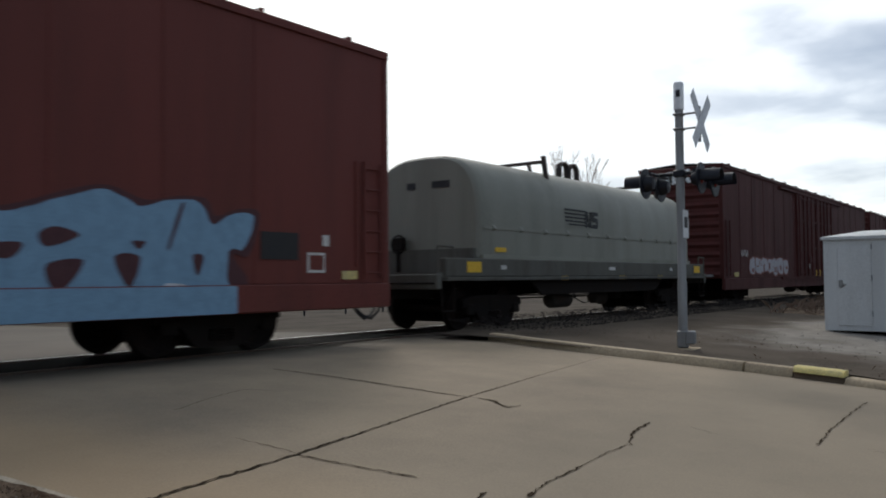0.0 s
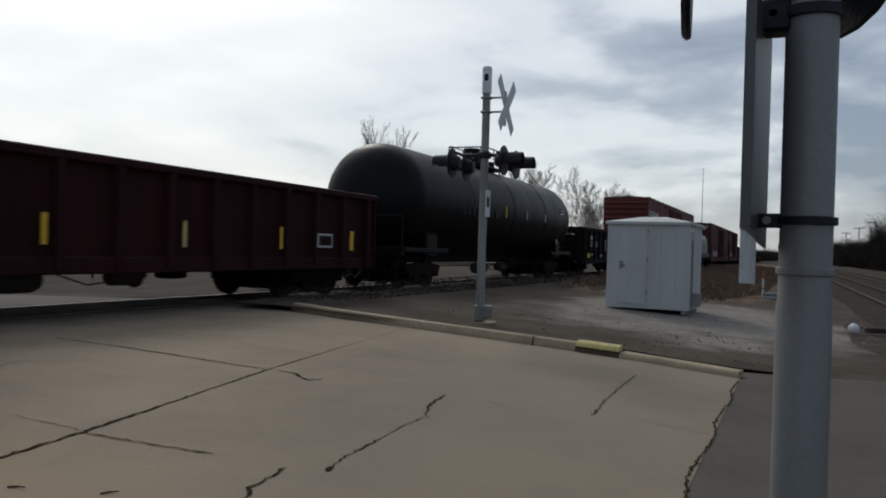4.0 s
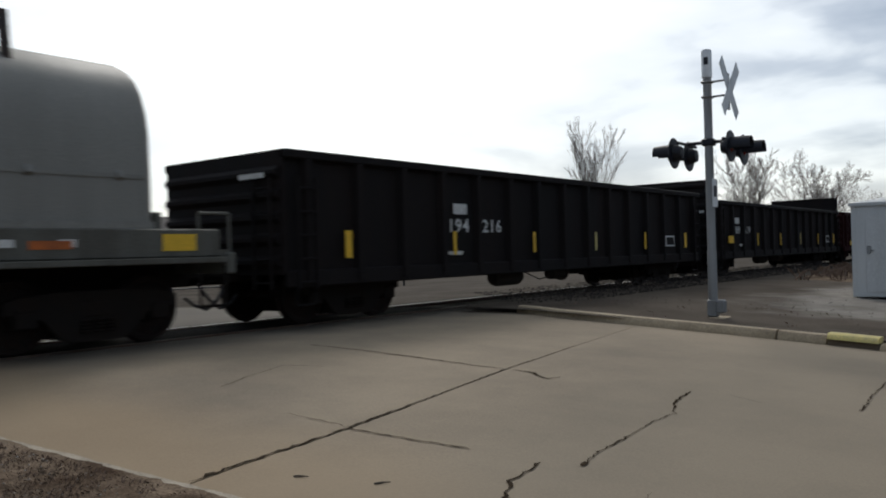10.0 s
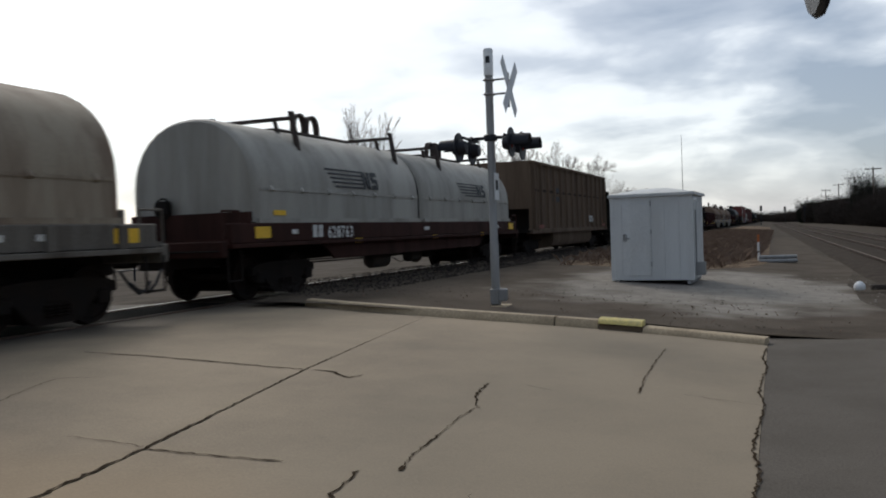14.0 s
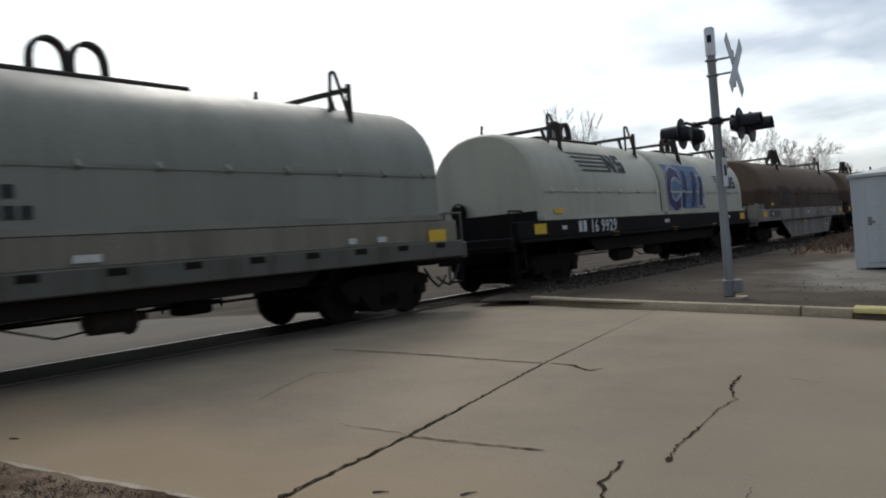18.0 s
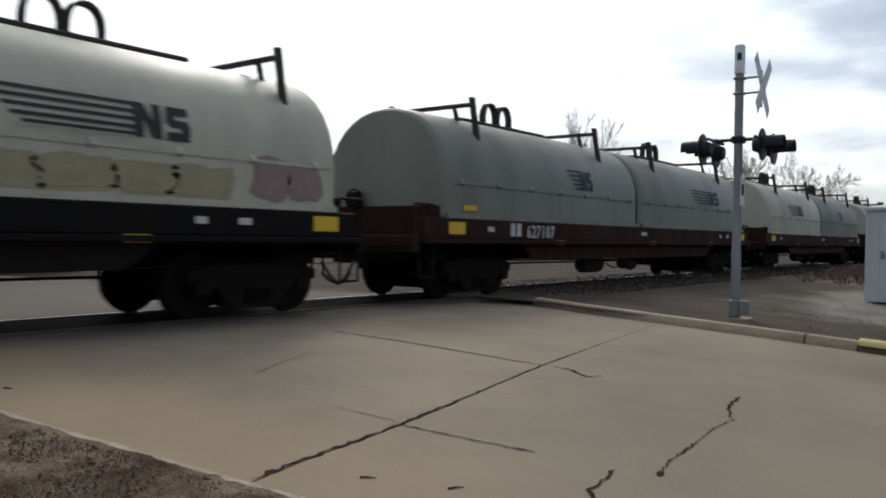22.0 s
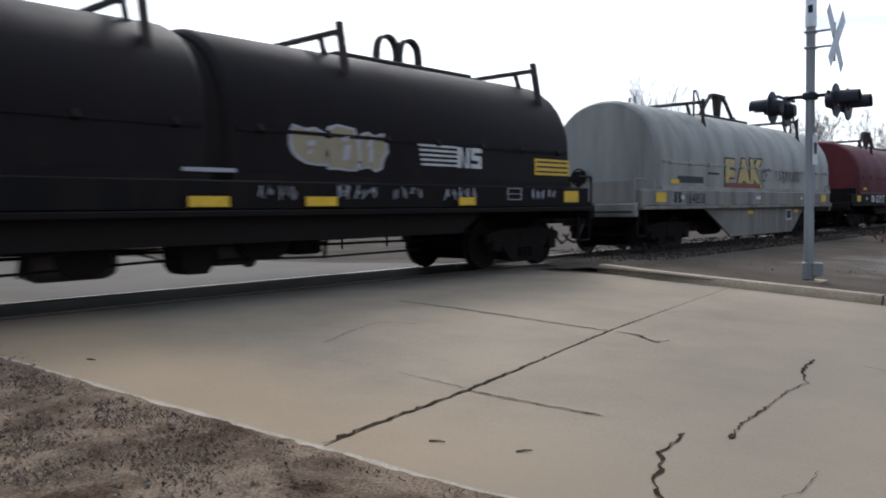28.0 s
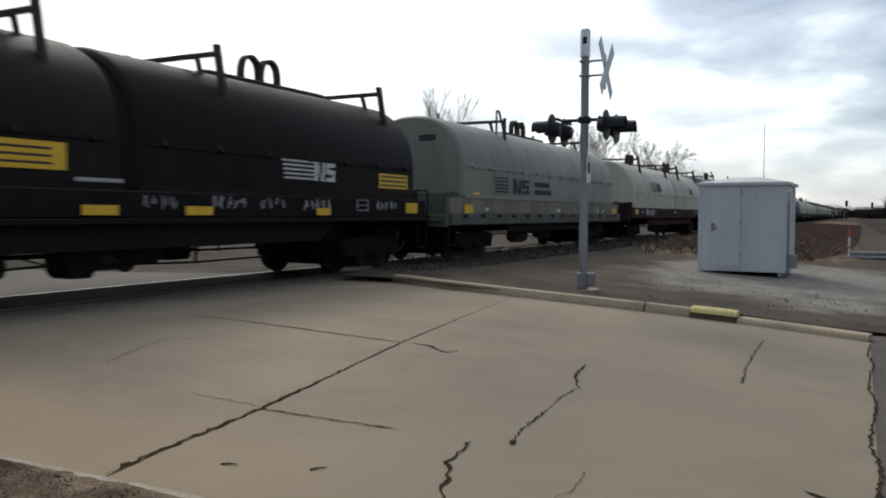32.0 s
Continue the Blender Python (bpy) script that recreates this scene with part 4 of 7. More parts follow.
def make_signal():
    sg = empty("crossing_signal", "grey crossing signal mast with unlit flashers and a white crossbuck", "signal")
    part("mast", S().lathe([(0.076, 0.2), (0.076, 1.1), (0.07, 1.12), (0.07, 4.18), (0.07, 4.2)], (0, 0, 1), (0, 0, 0), 16), GALV, sg, "round galvanised mast")
    part("cap", S().lathe([(0.084, 4.03), (0.086, 4.47), (0.07, 4.50), (0.0, 4.51)], (0, 0, 1), (0, 0, 0), 16), WHITE, sg, "white sleeve at the mast top")
    part("bell_mark", S().box(-0.02, 0.05, -0.092, -0.08, 4.24, 4.36), SIGNALBLACK, sg)
    part("base", S().box(-0.085, 0.085, -0.085, 0.085, 0.0, 0.30, 0.025), GALV, sg, "cast junction base")
    part("base_box", S().box(0.075, 0.21, -0.10, 0.06, 0.07, 0.29, 0.02), GALV, sg, "grey terminal box")
    part("footing", S().box(-0.24, 0.24, -0.24, 0.24, -0.25, 0.0, 0.02), KERB, sg, "concrete footing")
    for z in (3.70, 3.95):
        part("bracket", S().rod((0, 0, z), (0.36, 0, z), 0.018).box(-0.09, 0.09, -0.09, 0.09, z - 0.025, z + 0.025, 0.02), GALV, sg)
    cb = part("crossbuck", S().box(0.335, 0.36, -0.045, 0.045, 3.45, 4.05), GALV, sg, "white crossbuck of two boards")
    for sgn in (1, -1):
        b = S()
        d, e = Vector((0, sgn * math.sin(radians(45)), math.cos(radians(45)))), Vector((0, math.cos(radians(45)), -sgn * math.sin(radians(45))))
        o = Vector((0.37 + 0.012 * sgn, 0, 3.80))
        b.plate([o + d * 0.59 + e * 0.11, o + d * 0.59 - e * 0.11, o - d * 0.59 - e * 0.11, o - d * 0.59 + e * 0.11], (1, 0, 0), 0.008)
        part("board", b, WHITE, cb, "white board")
    part("arm", S().rod((-0.40, 0, 2.94), (0.40, 0, 2.94), 0.03).box(-0.1, 0.1, -0.1, 0.1, 2.88, 3.00, 0.02), SIGNALBLACK, sg, "black bracket arm")
    for sgn in (-1, 1):
        part("cross_arm", S().rod((sgn * 0.37, -0.42, 2.93), (sgn * 0.37, 0.42, 2.93), 0.028), SIGNALBLACK, sg, "black cross arm")
        for y in (-0.36, 0.36):
            lamp_unit(sg, (sgn * 0.46, y, 2.77 if sgn < 0 else 2.80), sgn)
    part("plate_sign", S().box(0.075, 0.085, -0.13, 0.13, 1.85, 2.32, 0.0), WHITE, sg, "small white plate on the mast")
    part("plate_mark", S().box(0.085, 0.088, -0.08, 0.08, 2.02, 2.20), MARKK, sg)
    return sg


sg = make_signal()
sg.matrix_world = pose(-4.62, 13.6, 0.36, 0, 0, 2)


def make_near_signal():
    sg = empty("crossing_signal", "weathered grey signal mast with black flashers and a narrow plate", "signal")
    part("mast", S().lathe([(0.072, 0.1), (0.072, 1.50), (0.068, 1.52), (0.068, 4.6), (0.0, 4.62)], (0, 0, 1), (0, 0, 0), 28), GALV, sg, "round galvanised mast")
    part("base", S().box(-0.14, 0.14, -0.14, 0.14, 0.0, 0.30, 0.03), GALV, sg, "cast junction base")
    part("footing", S().box(-0.24, 0.24, -0.24, 0.24, -0.25, 0.02, 0.02), KERB, sg, "concrete footing")
    part("collar", S().lathe([(0.069, 1.585), (0.075, 1.59), (0.075, 1.605), (0.069, 1.61)], (0, 0, 1), (0, 0, 0), 28), GALV, sg)
    for z, th in ((1.735, 0.012), (2.30, 0.016)):
        b = part("clamp", S().lathe([(0.070, z - th), (0.079, z - th + 0.002), (0.079, z + th - 0.002), (0.070, z + th)], (0, 0, 1), (0, 0, 0), 28).box(-0.125, -0.055, -0.03, 0.03, z - th * 1.6, z + th * 1.6, 0.004), SIGNALBLACK, sg, "dark pipe clamp")
        part("bolt", S().rod((-0.10, -0.045, z), (-0.10, 0.045, z), 0.012, 6), GALV, b)
    part("bracket", S().box(-0.135, -0.05, -0.045, 0.045, 2.25, 2.345, 0.01).box(-0.10, -0.03, -0.07, 0.07, 2.345, 2.36), SIGNALBLACK, sg, "dark bracket block")
    # a tall plate standing along the mast, seen almost edge-on, with a pale flap below it
    d = Vector((0.036, 0.56, 0)).normalized()
    n = Vector((-d.y, d.x, 0))
    o = Vector((-0.143, -0.36, 0))

    def at(u, z):
        return o + d * u + Vector((0, 0, z))
    part("plate", S().plate([at(0, 1.70), at(0.56, 1.66), at(0.56, 2.33), at(0.02, 2.32), at(0, 2.315)], n, 0.006), PLATE, sg, "tall narrow grey metal plate")
    part("plate_flange", S().plate([at(0, 1.70), at(0, 2.315), at(0, 2.315) - n * 0.018, at(0, 1.70) - n * 0.018], d, 0.006), PLATE, sg)
    part("flap", S().plate([at(0.0, 1.57), at(0.30, 1.56), at(0.30, 1.705), at(0.0, 1.705)], n, 0.004), WHITE, sg, "pale flap below the plate")
    part("arm", S().rod((-0.26, 0.20, 2.70), (0.24, 0.14, 2.70), 0.032).box(-0.1, 0.1, -0.1, 0.16, 2.64, 2.76, 0.02), SIGNALBLACK, sg, "black bracket arm")
    for x, y, z, yaw, k in ((-0.355, 0.28, 2.645, 6, 1.2), (0.07, 0.16, 2.53, 216, 1.0)):
        u = lamp_unit(sg, (0, 0, 0), -1)
        u.matrix_local = pose(x, y, z, 0, 0, yaw) @ Matrix.Scale(k, 4)
    sg.matrix_world = pose(0.512, 2.6, 0.0, 0, 0, 0)


make_near_signal()


def make_drain():
    d = empty("storm_drain", "rusty cast iron storm drain grate set in the road", "drain")
    fr = S()
    for a in ((-0.33, 0.33, -0.30, -0.25), (-0.33, 0.33, 0.25, 0.30), (-0.33, -0.28, -0.25, 0.25), (0.28, 0.33, -0.25, 0.25)):
        fr.box(*a, -0.03, 0.012)
    part("frame", fr, DULLRAIL, d, "rusty iron frame")
    for i in range(11):
        x = -0.25 + 0.05 * i
        part("bar", S().box(x - 0.011, x + 0.011, -0.25, 0.25, -0.02, 0.008), DULLRAIL, d)
    # no hole is cut: a dark plate gives the pit's shade
    part("pit", S().box(-0.28, 0.28, -0.25, 0.25, -0.006, 0.004), CRACK, d, "dark plate for the shade of the pit under the bars")
    d.matrix_world = pose(-1.86, 3.38, gz(-1.86) + 0.014, 0, -3, 10)


make_drain()


def make_small():
    pipes = empty("pipe_stack", "low stack of grey pipes lying on the gravel", "pipes")
    for i, (dx, dz) in enumerate(((0, 0.09), (0.2, 0.09), (0.1, 0.26))):
        part("pipe", S().rod((-1.1, dx, dz), (1.1, dx + 0.1, dz), 0.085, 10), GALV, pipes)
    pipes.matrix_world = pose(0.0, 33.6, 0.02, 0, 0, 8) @ Matrix.Diagonal((0.62, 0.9, 0.9, 1))
    st = empty("marker_post", "slim white and orange marker post beside the track", "post")
    part("shaft", S().rod((0, 0, 0), (0, 0, 0.8), 0.04), WHITE, st)
    part("band", S().rod((0, 0, 0.8), (0, 0, 1.1), 0.045), ORANGE, st, "orange top band")
    st.matrix_world = pose(-0.72, 34.5, 0.02)
    for x, y, r, lb in ((1.72, 21.0, 0.13, "white round plastic lump on the gravel"), (5.9, 23.7, 0.2, "white round marker between the tracks")):
        ob = tagged(part("white_marker", S().lathe([(r * 0.8, 0), (r, r * 0.4), (r * 0.9, r), (r * 0.4, r * 1.5), (0, r * 1.6)], (0, 0, 1), (0, 0, 0), 12), WHITE), lb, "marker", "white markers by the tracks")
        ob.matrix_world = pose(x, y, 0.0)
    lg = tagged(part("timber", S().box(-0.7, 0.7, -0.09, 0.09, 0, 0.15, 0.02), TIE), "old dark timber lying on the gravel", "timber")
    lg.matrix_world = pose(2.5, 21.2, 0.0, 0, 0, 14) @ Matrix.Scale(0.8, 4)


make_small()

# ---- trees, brush, poles and buildings in the distance ----


def bare_tree(name, h, seed, label, spread=1.0, limbs=6, fork=0.25):
    """A leafless tree: a short trunk, rising limbs that wander, side branches along them and a haze of fine twigs."""
    rg = random.Random(seed)
    wood, twigs = S(), S()

    def limb(p, d, ln, r, lv):
        n = (5, 4, 4, 3)[lv]
        tgt, sides = (wood, 6 - lv) if lv < 2 else (twigs, 3)
        pts = [p]
        for i in range(n):
            d = (d + Vector((rg.uniform(-1, 1), rg.uniform(-1, 1), rg.uniform(-0.3, 0.7))) * (0.13 + 0.05 * lv)).normalized()
            q = pts[-1] + d * ln / n
            tgt.rod(pts[-1], q, r * (1 - 0.75 * i / n), sides, r * (1 - 0.75 * (i + 1) / n))
            pts.append(q)
        if lv == 3:
            return
        for i in range(1, n + 1):
            f = i / n
            for _ in range((2, 2, 2)[lv] if i < n else 3):
                side = d.orthogonal().normalized()
                side.rotate(Matrix.Rotation(rg.uniform(0, 6.28), 3, d))
                tilt = rg.uniform(0.35, 0.95) * spread
                nd = (d * math.cos(tilt) + side * math.sin(tilt) + Vector((0, 0, 0.12))).normalized()
                limb(pts[i], nd, ln * rg.uniform(0.34, 0.52) * (1.15 - 0.45 * f), max(r * (1 - 0.75 * f) * rg.uniform(0.45, 0.65), 0.009), lv + 1)
    t = empty(name, label, "tree", "bare trees")
    base = Vector((0, 0, 0))
    top = base + Vector((rg.uniform(-0.1, 0.1), rg.uniform(-0.1, 0.1), h * fork))
    wood.rod(base, top, h * 0.015, 9, h * 0.012)
    for i in range(limbs):
        a = 6.283 * (i + rg.uniform(-0.3, 0.3)) / limbs
        tl = rg.uniform(0.12, 0.55) * spread
        d = Vector((math.cos(a) * math.sin(tl), math.sin(a) * math.sin(tl), math.cos(tl)))
        limb(base.lerp(top, rg.uniform(0.65, 1.0)), d, h * rg.uniform(0.55, 0.75), h * rg.uniform(0.005, 0.0075), 0)
    part("trunk", wood, BARK, t, "grey-brown trunk and limbs", smooth=60)
    part("crown", twigs, TWIG, t, "crown of bare twigs", smooth=0)
    return t


T1 = bare_tree("bare_tree", 9.0, 5, "tall bare tree with upright limbs behind the train", 0.45, 6, 0.30)
T2 = bare_tree("bare_tree", 8.0, 9, "broad bare tree behind the train", 0.82, 8, 0.26)
T3 = bare_tree("bare_tree", 7.0, 13, "rounded bare tree behind the train", 1.15, 8, 0.28)


def grown(t, x, y, rz, height):
    """Stands a tree, scaled to a height."""
    top = max(v.co.z for ch in t.children for v in ch.data.vertices)
    t.matrix_world = pose(x, y, gz(x) - 0.1, 0, 0, rz) @ Matrix.Scale(height / top, 4)


grown(T1, -27.7, 53.0, 0, 11.4)
grown(T2, -26.6, 86.0, 0, 12.2)
grown(T3, -25.0, 107.0, 0, 13.8)
for src, x, y, r, k in ((T2, -62, 76, 60, 10), (T1, -70, 60, 130, 10), (T3, -52, 26, 20, 9), (T1, -46, 17, 200, 9.5), (T2, -34, 148, 250, 12), (T3, -30, 175, 70, 12), (T2, -64, 8, 10, 11), (T1, -58, 40, 300, 10)):
    o = copy_thing(src, pose(x, y, 0.1, 0, 0, r))
    grown(o, x, y, r, k)


def brush(name, n, size, h, label, seed, material):
    """A thicket: many thin stems, each with a spray of fine side twigs, uneven on top."""
    rg = random.Random(seed)
    s = S()
    for _ in range(n):
        x, y = rg.uniform(-size[0], size[0]), rg.uniform(-size[1], size[1])
        top = h * (0.72 + 0.42 * noise.noise((x * 0.22, y * 0.14, seed))) * (0.35 + 0.75 * rg.random() ** 1.6)
        a = rg.uniform(0, 6.28)
        p = Vector((x, y, 0))
        q = p + Vector((math.cos(a) * top * 0.2, math.sin(a) * top * 0.2, top))
        s.rod(p, q, 0.035, 3, 0.008)
        for _k in range(15):
            b = p.lerp(q, rg.uniform(0.12, 0.97))
            e = b + Vector((rg.uniform(-1, 1), rg.uniform(-1, 1), rg.uniform(0.1, 0.9))) * (0.35 + top * 0.16)
            w = Vector((rg.uniform(-1, 1), rg.uniform(-1, 1), rg.uniform(-1, 1))).normalized() * rg.uniform(0.010, 0.034)
            s.add([b + w * 0.4, b - w * 0.4, e - w, e + w], [(0, 1, 2, 3)])
    return tagged(part(name, s, material, smooth=0), label, "brush", "brush along the line", "stuff")


B1 = brush("brush", 4200, (5.0, 16.0), 6.4, "dark leafless brush along the empty tracks", 31, BRUSH)
B1.matrix_world = pose(19.8, 56, -0.1)
for x, y, r, k, kz in ((19.8, 86, 180, 1.0, 1.0), (19.8, 116, 0, 1.0, 1.0), (20, 146, 180, 1.1, 1.1), (20, 182, 0, 1.2, 1.1), (20, 222, 180, 1.3, 1.15), (19, 272, 0, 1.5, 1.3), (18, 335, 180, 1.8, 1.45), (21, 28, 180, 1.0, 1.0), (33, 48, 0, 1.4, 1.5), (33, 92, 0, 1.5, 1.6), (32, 138, 0, 1.5, 1.6)):
    o = copy_thing(B1, pose(x, y, -0.1, 0, 0, r))
    o.scale = (k, k, kz)
E1 = brush("evergreen_brush", 2600, (3.6, 6.0), 11.5, "dark evergreen thicket beside the tracks", 41, EVERGREEN)
E1.matrix_world = pose(18.6, 186, -0.1)
for x, y, r, k in ((14.5, 330, 90, 0.8), (16.0, 300, 20, 0.75)):
    o = copy_thing(E1, pose(x, y, -0.1, 0, 0, r))
    o.scale = (k, k * 1.4, k)
grown(copy_thing(T2, pose(0, 0, 0)), 17.6, 60, 40, 14.0)
grown(copy_thing(T3, pose(0, 0, 0)), 24, 74, 140, 11.0)
grown(copy_thing(T3, pose(0, 0, 0)), 21, 112, 10, 9.0)
for i, (x, y, k) in enumerate(((-70, 330, 1.0), (-120, 300, 1.0), (-45, 420, 1.1), (40, 480, 1.3), (10, 620, 1.4), (-30, 600, 1.4))):
    o = copy_thing(B1, pose(x, y, -0.5, 0, 0, 90))
    o.scale = (k * 2, k * 2, k)


def utility_pole(h):
    p = empty("utility_pole", "dark wooden utility pole with a single crossarm", "utility pole", "poles along the line")
    part("shaft", S().rod((0, 0, -0.5), (0, 0, h), 0.16, 10, 0.11), POLEWOOD, p)
    part("crossarm", S().box(-1.4, 1.4, -0.07, 0.07, h - 0.45, h - 0.30), POLEWOOD, p)
    for x in (-1.25, -0.7, 0.7, 1.25):
        part("insulator", S().lathe([(0.05, 0), (0.07, 0.06), (0.03, 0.14), (0.0, 0.15)], (0, 0, 1), (x, 0, h - 0.30), 8), GALV, p)
    return p


up = utility_pole(10.8)
up.matrix_world = pose(19.0, 90, 0)
for x, y in ((17.8, 128), (16.6, 170), (16.2, 205), (15.5, 245), (14.6, 290)):
    copy_thing(up, pose(x, y, 0))
tower = empty("radio_mast", "slim distant radio mast against the clouds", "mast")
part("shaft", S().rod((0, 0, 0), (0, 0, 36), 0.2, 6, 0.08), GALV, tower)
tower.matrix_world = pose(-34, 330, 0)
for x, y in ((2.4, 300), (-4.5, 260), (8.5, 300)):
    fs = empty("line_signal", "distant dark railway signal beside the line", "signal", "line signals")
    part("post", S().rod((0, 0, 0), (0, 0, 5.5), 0.12), SIGNALBLACK, fs)
    part("head", S().box(-0.35, 0.35, -0.2, 0.2, 4.3, 5.9, 0.08), SIGNALBLACK, fs)
    fs.matrix_world = pose(x, y, 0)


def house(name, w, d, h, rise, label, win):
    """A plain gabled building; its long front faces +x."""
    b = empty(name, label, "building", "buildings beyond the track")
    part("wall", S().box(-d, 0, -w / 2, w / 2, 0, h), BRICKWALL, b, "brown brick wall")
    part("roof", S().loft([[(0.4, y, h), (0.4, y, h + 0.12), (-d / 2, y, h + rise), (-d - 0.4, y, h + 0.12), (-d - 0.4, y, h)] for y in (-w / 2 - 0.4, w / 2 + 0.4)]), ROOFING, b, "dark shingled roof", smooth=0)
    n = win
    for i in range(n):
        y = -w / 2 + w * (i + 0.5) / n
        q = part("window", S().box(0, 0.06, y - 0.55, y + 0.55, 1.0, 2.3), WHITE, b, "white-framed window")
        part("pane", S().box(0.05, 0.07, y - 0.46, y + 0.46, 1.1, 2.2), SIGNALBLACK, q, "dark pane")
    part("door", S().box(0, 0.06, w * 0.08 - 0.5, w * 0.08 + 0.5, 0, 2.1), ROOFING, b, "dark door")
    return b


house("brick_house", 13, 9, 2.9, 1.6, "low brown brick building with a dark pitched roof", 4).matrix_world = pose(-33, 11.0, 0.1, 0, 0, -8)
house("brick_house", 12, 8, 3.0, 1.6, "low brown brick building with a dark roof", 3).matrix_world = pose(-48, 30, 0.1)


def rail_fence(y0, y1, x):
    fn = empty("rail_fence", "dark steel rail fence beyond the track", "fence")
    n = int((y1 - y0) / 2.4)
    for i in range(n + 1):
        part("post", S().rod((0, i * 2.4, 0), (0, i * 2.4, 1.15), 0.045), SIGNALBLACK, fn)
    for z in (0.45, 0.8, 1.12):
        part("bar", S().rod((0, 0, z), (0, n * 2.4, z), 0.03), SIGNALBLACK, fn)
    fn.matrix_world = pose(x, y0, gz(x))


rail_fence(13.5, 30, -24.0)
far_sig = copy_thing(sg, pose(-25.0, 9.6, gz(-25), 0, 0, 182))
tagged(far_sig, "grey crossing signal beyond the track with a white crossbuck")
for x, y in ((-46, 22), (-52, 20)):
    copy_thing(up, pose(x, y, 0, 0, 0, 70) @ Matrix.Scale(0.72, 4))
# ---- the train: every car is built about its middle, y along the line, z from the rail top ----
SPEED = 18.2
SPINNERS = {"front": [], "back": []}
_bogie = {}


def bogie_meshes():
    n = 22
    w = S()
    for s in (-1, 1):
        x = 0.755 * s
        w.lathe([(0.06, -0.05), (0.17, -0.05), (0.19, -0.02), (0.36, -0.02), (0.38, -0.05), (0.44, -0.05), (0.44, 0.055), (0.47, 0.062), (0.47, 0.085), (0.38, 0.085), (0.36, 0.03), (0.19, 0.03), (0.17, 0.06), (0.06, 0.06)], (-s, 0, 0), (x, 0, 0), n)
    w.rod((-1.0, 0, 0), (1.0, 0, 0), 0.08, 10)
    for s in (-1, 1):
        w.rod((s * 1.0, 0, 0), (s * 1.1, 0, 0), 0.12, 10)
        for k in range(3):
            a = 2.094 * k
            w.rod((s * 1.1, 0.07 * math.cos(a), 0.07 * math.sin(a)), (s * 1.12, 0.07 * math.cos(a), 0.07 * math.sin(a)), 0.018, 5)
    _bogie["wheelset"] = w.mesh("wheelset", WHEEL, 30)
    _bogie["bolster"] = S().box(-1.1, 1.1, -0.2, 0.2, 0.42, 0.66, 0.03).box(-0.35, 0.35, -0.3, 0.3, 0.62, 0.74, 0.02).mesh("bolster", UNDER)
    # cast side frame: an arch over each axle, a deep middle with a window
    out = [(-1.14, 0.52), (-1.14, 0.66), (-0.95, 0.72), (-0.45, 0.76), (0.45, 0.76), (0.95, 0.72), (1.14, 0.66), (1.14, 0.52), (0.98, 0.50), (0.70, 0.44), (0.46, 0.18), (0.34, 0.13), (-0.34, 0.13), (-0.46, 0.18), (-0.70, 0.44), (-0.98, 0.50)]
    f = S().plate([(0.98, y, z) for y, z in out], (1, 0, 0), 0.11)
    for y in (-0.89, 0.89):
        f.box(0.96, 1.13, y - 0.13, y + 0.13, 0.34, 0.56, 0.02)
    _bogie["side_frame"] = f.mesh("side_frame", UNDER)
    sp = S()
    for k in range(4):
        sp.lathe([(0.05, 0), (0.068, 0.015), (0.05, 0.03)], (0, 0, 1), (1.10, 0, 0.24 + 0.045 * k), 8)
    _bogie["spring"] = sp.mesh("spring", WHEEL)
    _bogie["lug"] = S().loft([[(0.0, -0.05, -0.06), (0.07, -0.03, -0.02), (0.0, -0.05, 0.07)], [(0.0, 0.05, -0.06), (0.07, 0.03, -0.02), (0.0, 0.05, 0.07)]]).mesh("hood_lug", UNDER)
    for key, P in PAINTS.items():
        _bogie["lug_" + key] = _bogie["lug"].copy()
        _bogie["lug_" + key].materials[0] = P
    _bogie["brake"] = S().box(-0.75, 0.75, -0.37, -0.31, 0.36, 0.46).box(-0.75, 0.75, 0.31, 0.37, 0.36, 0.46).mesh("brake_beam", UNDER)
    _bogie["plank"] = S().box(-0.96, 0.96, -0.40, 0.40, 0.15, 0.40, 0.03).mesh("spring_plank", UNDER)
    shoe = S().loft([[(a, 0.36 + b, 0.20 + d) for a, b, d in ((-0.06, 0, 0), (0.06, 0, 0), (0.06, 0.05, 0.52), (-0.06, 0.05, 0.52))], [(a, 0.44 + b, 0.20 + d) for a, b, d in ((-0.06, -0.02, 0), (0.06, -0.02, 0), (0.06, 0.05, 0.52), (-0.06, 0.05, 0.52))]])
    _bogie["shoe"] = shoe.mesh("brake_shoe", UNDER)


bogie_meshes()


def bogie(parent, y):
    b = part("bogie", _bogie["bolster"], UNDER, parent, "grimy cast steel bogie")
    b.location = (0, y, ZR - CAR_Z)
    part("side_frame", _bogie["side_frame"], UNDER, b)
    o = part("side_frame", _bogie["side_frame"], UNDER, b)
    o.rotation_euler = (0, 0, math.pi)
    for yy in (-0.16, 0.0, 0.16):
        part("spring", _bogie["spring"], WHEEL, b).location = (0, yy, 0)
    part("brake_beam", _bogie["brake"], UNDER, b)
    part("spring_plank", _bogie["plank"], UNDER, b)
    for sx, turn in ((0.755, 0), (0.755, math.pi)):
        o = part("brake_shoe", _bogie["shoe"], UNDER, b)
        o.location, o.rotation_euler = (sx, 0, 0), (0, 0, turn)
    for key, yy in (("front", 0.89), ("back", -0.89)):
        w = part("wheelset", _bogie["wheelset"], WHEEL, b)
        w.location = (0, yy, 0.47)
        SPINNERS[key].append(w)


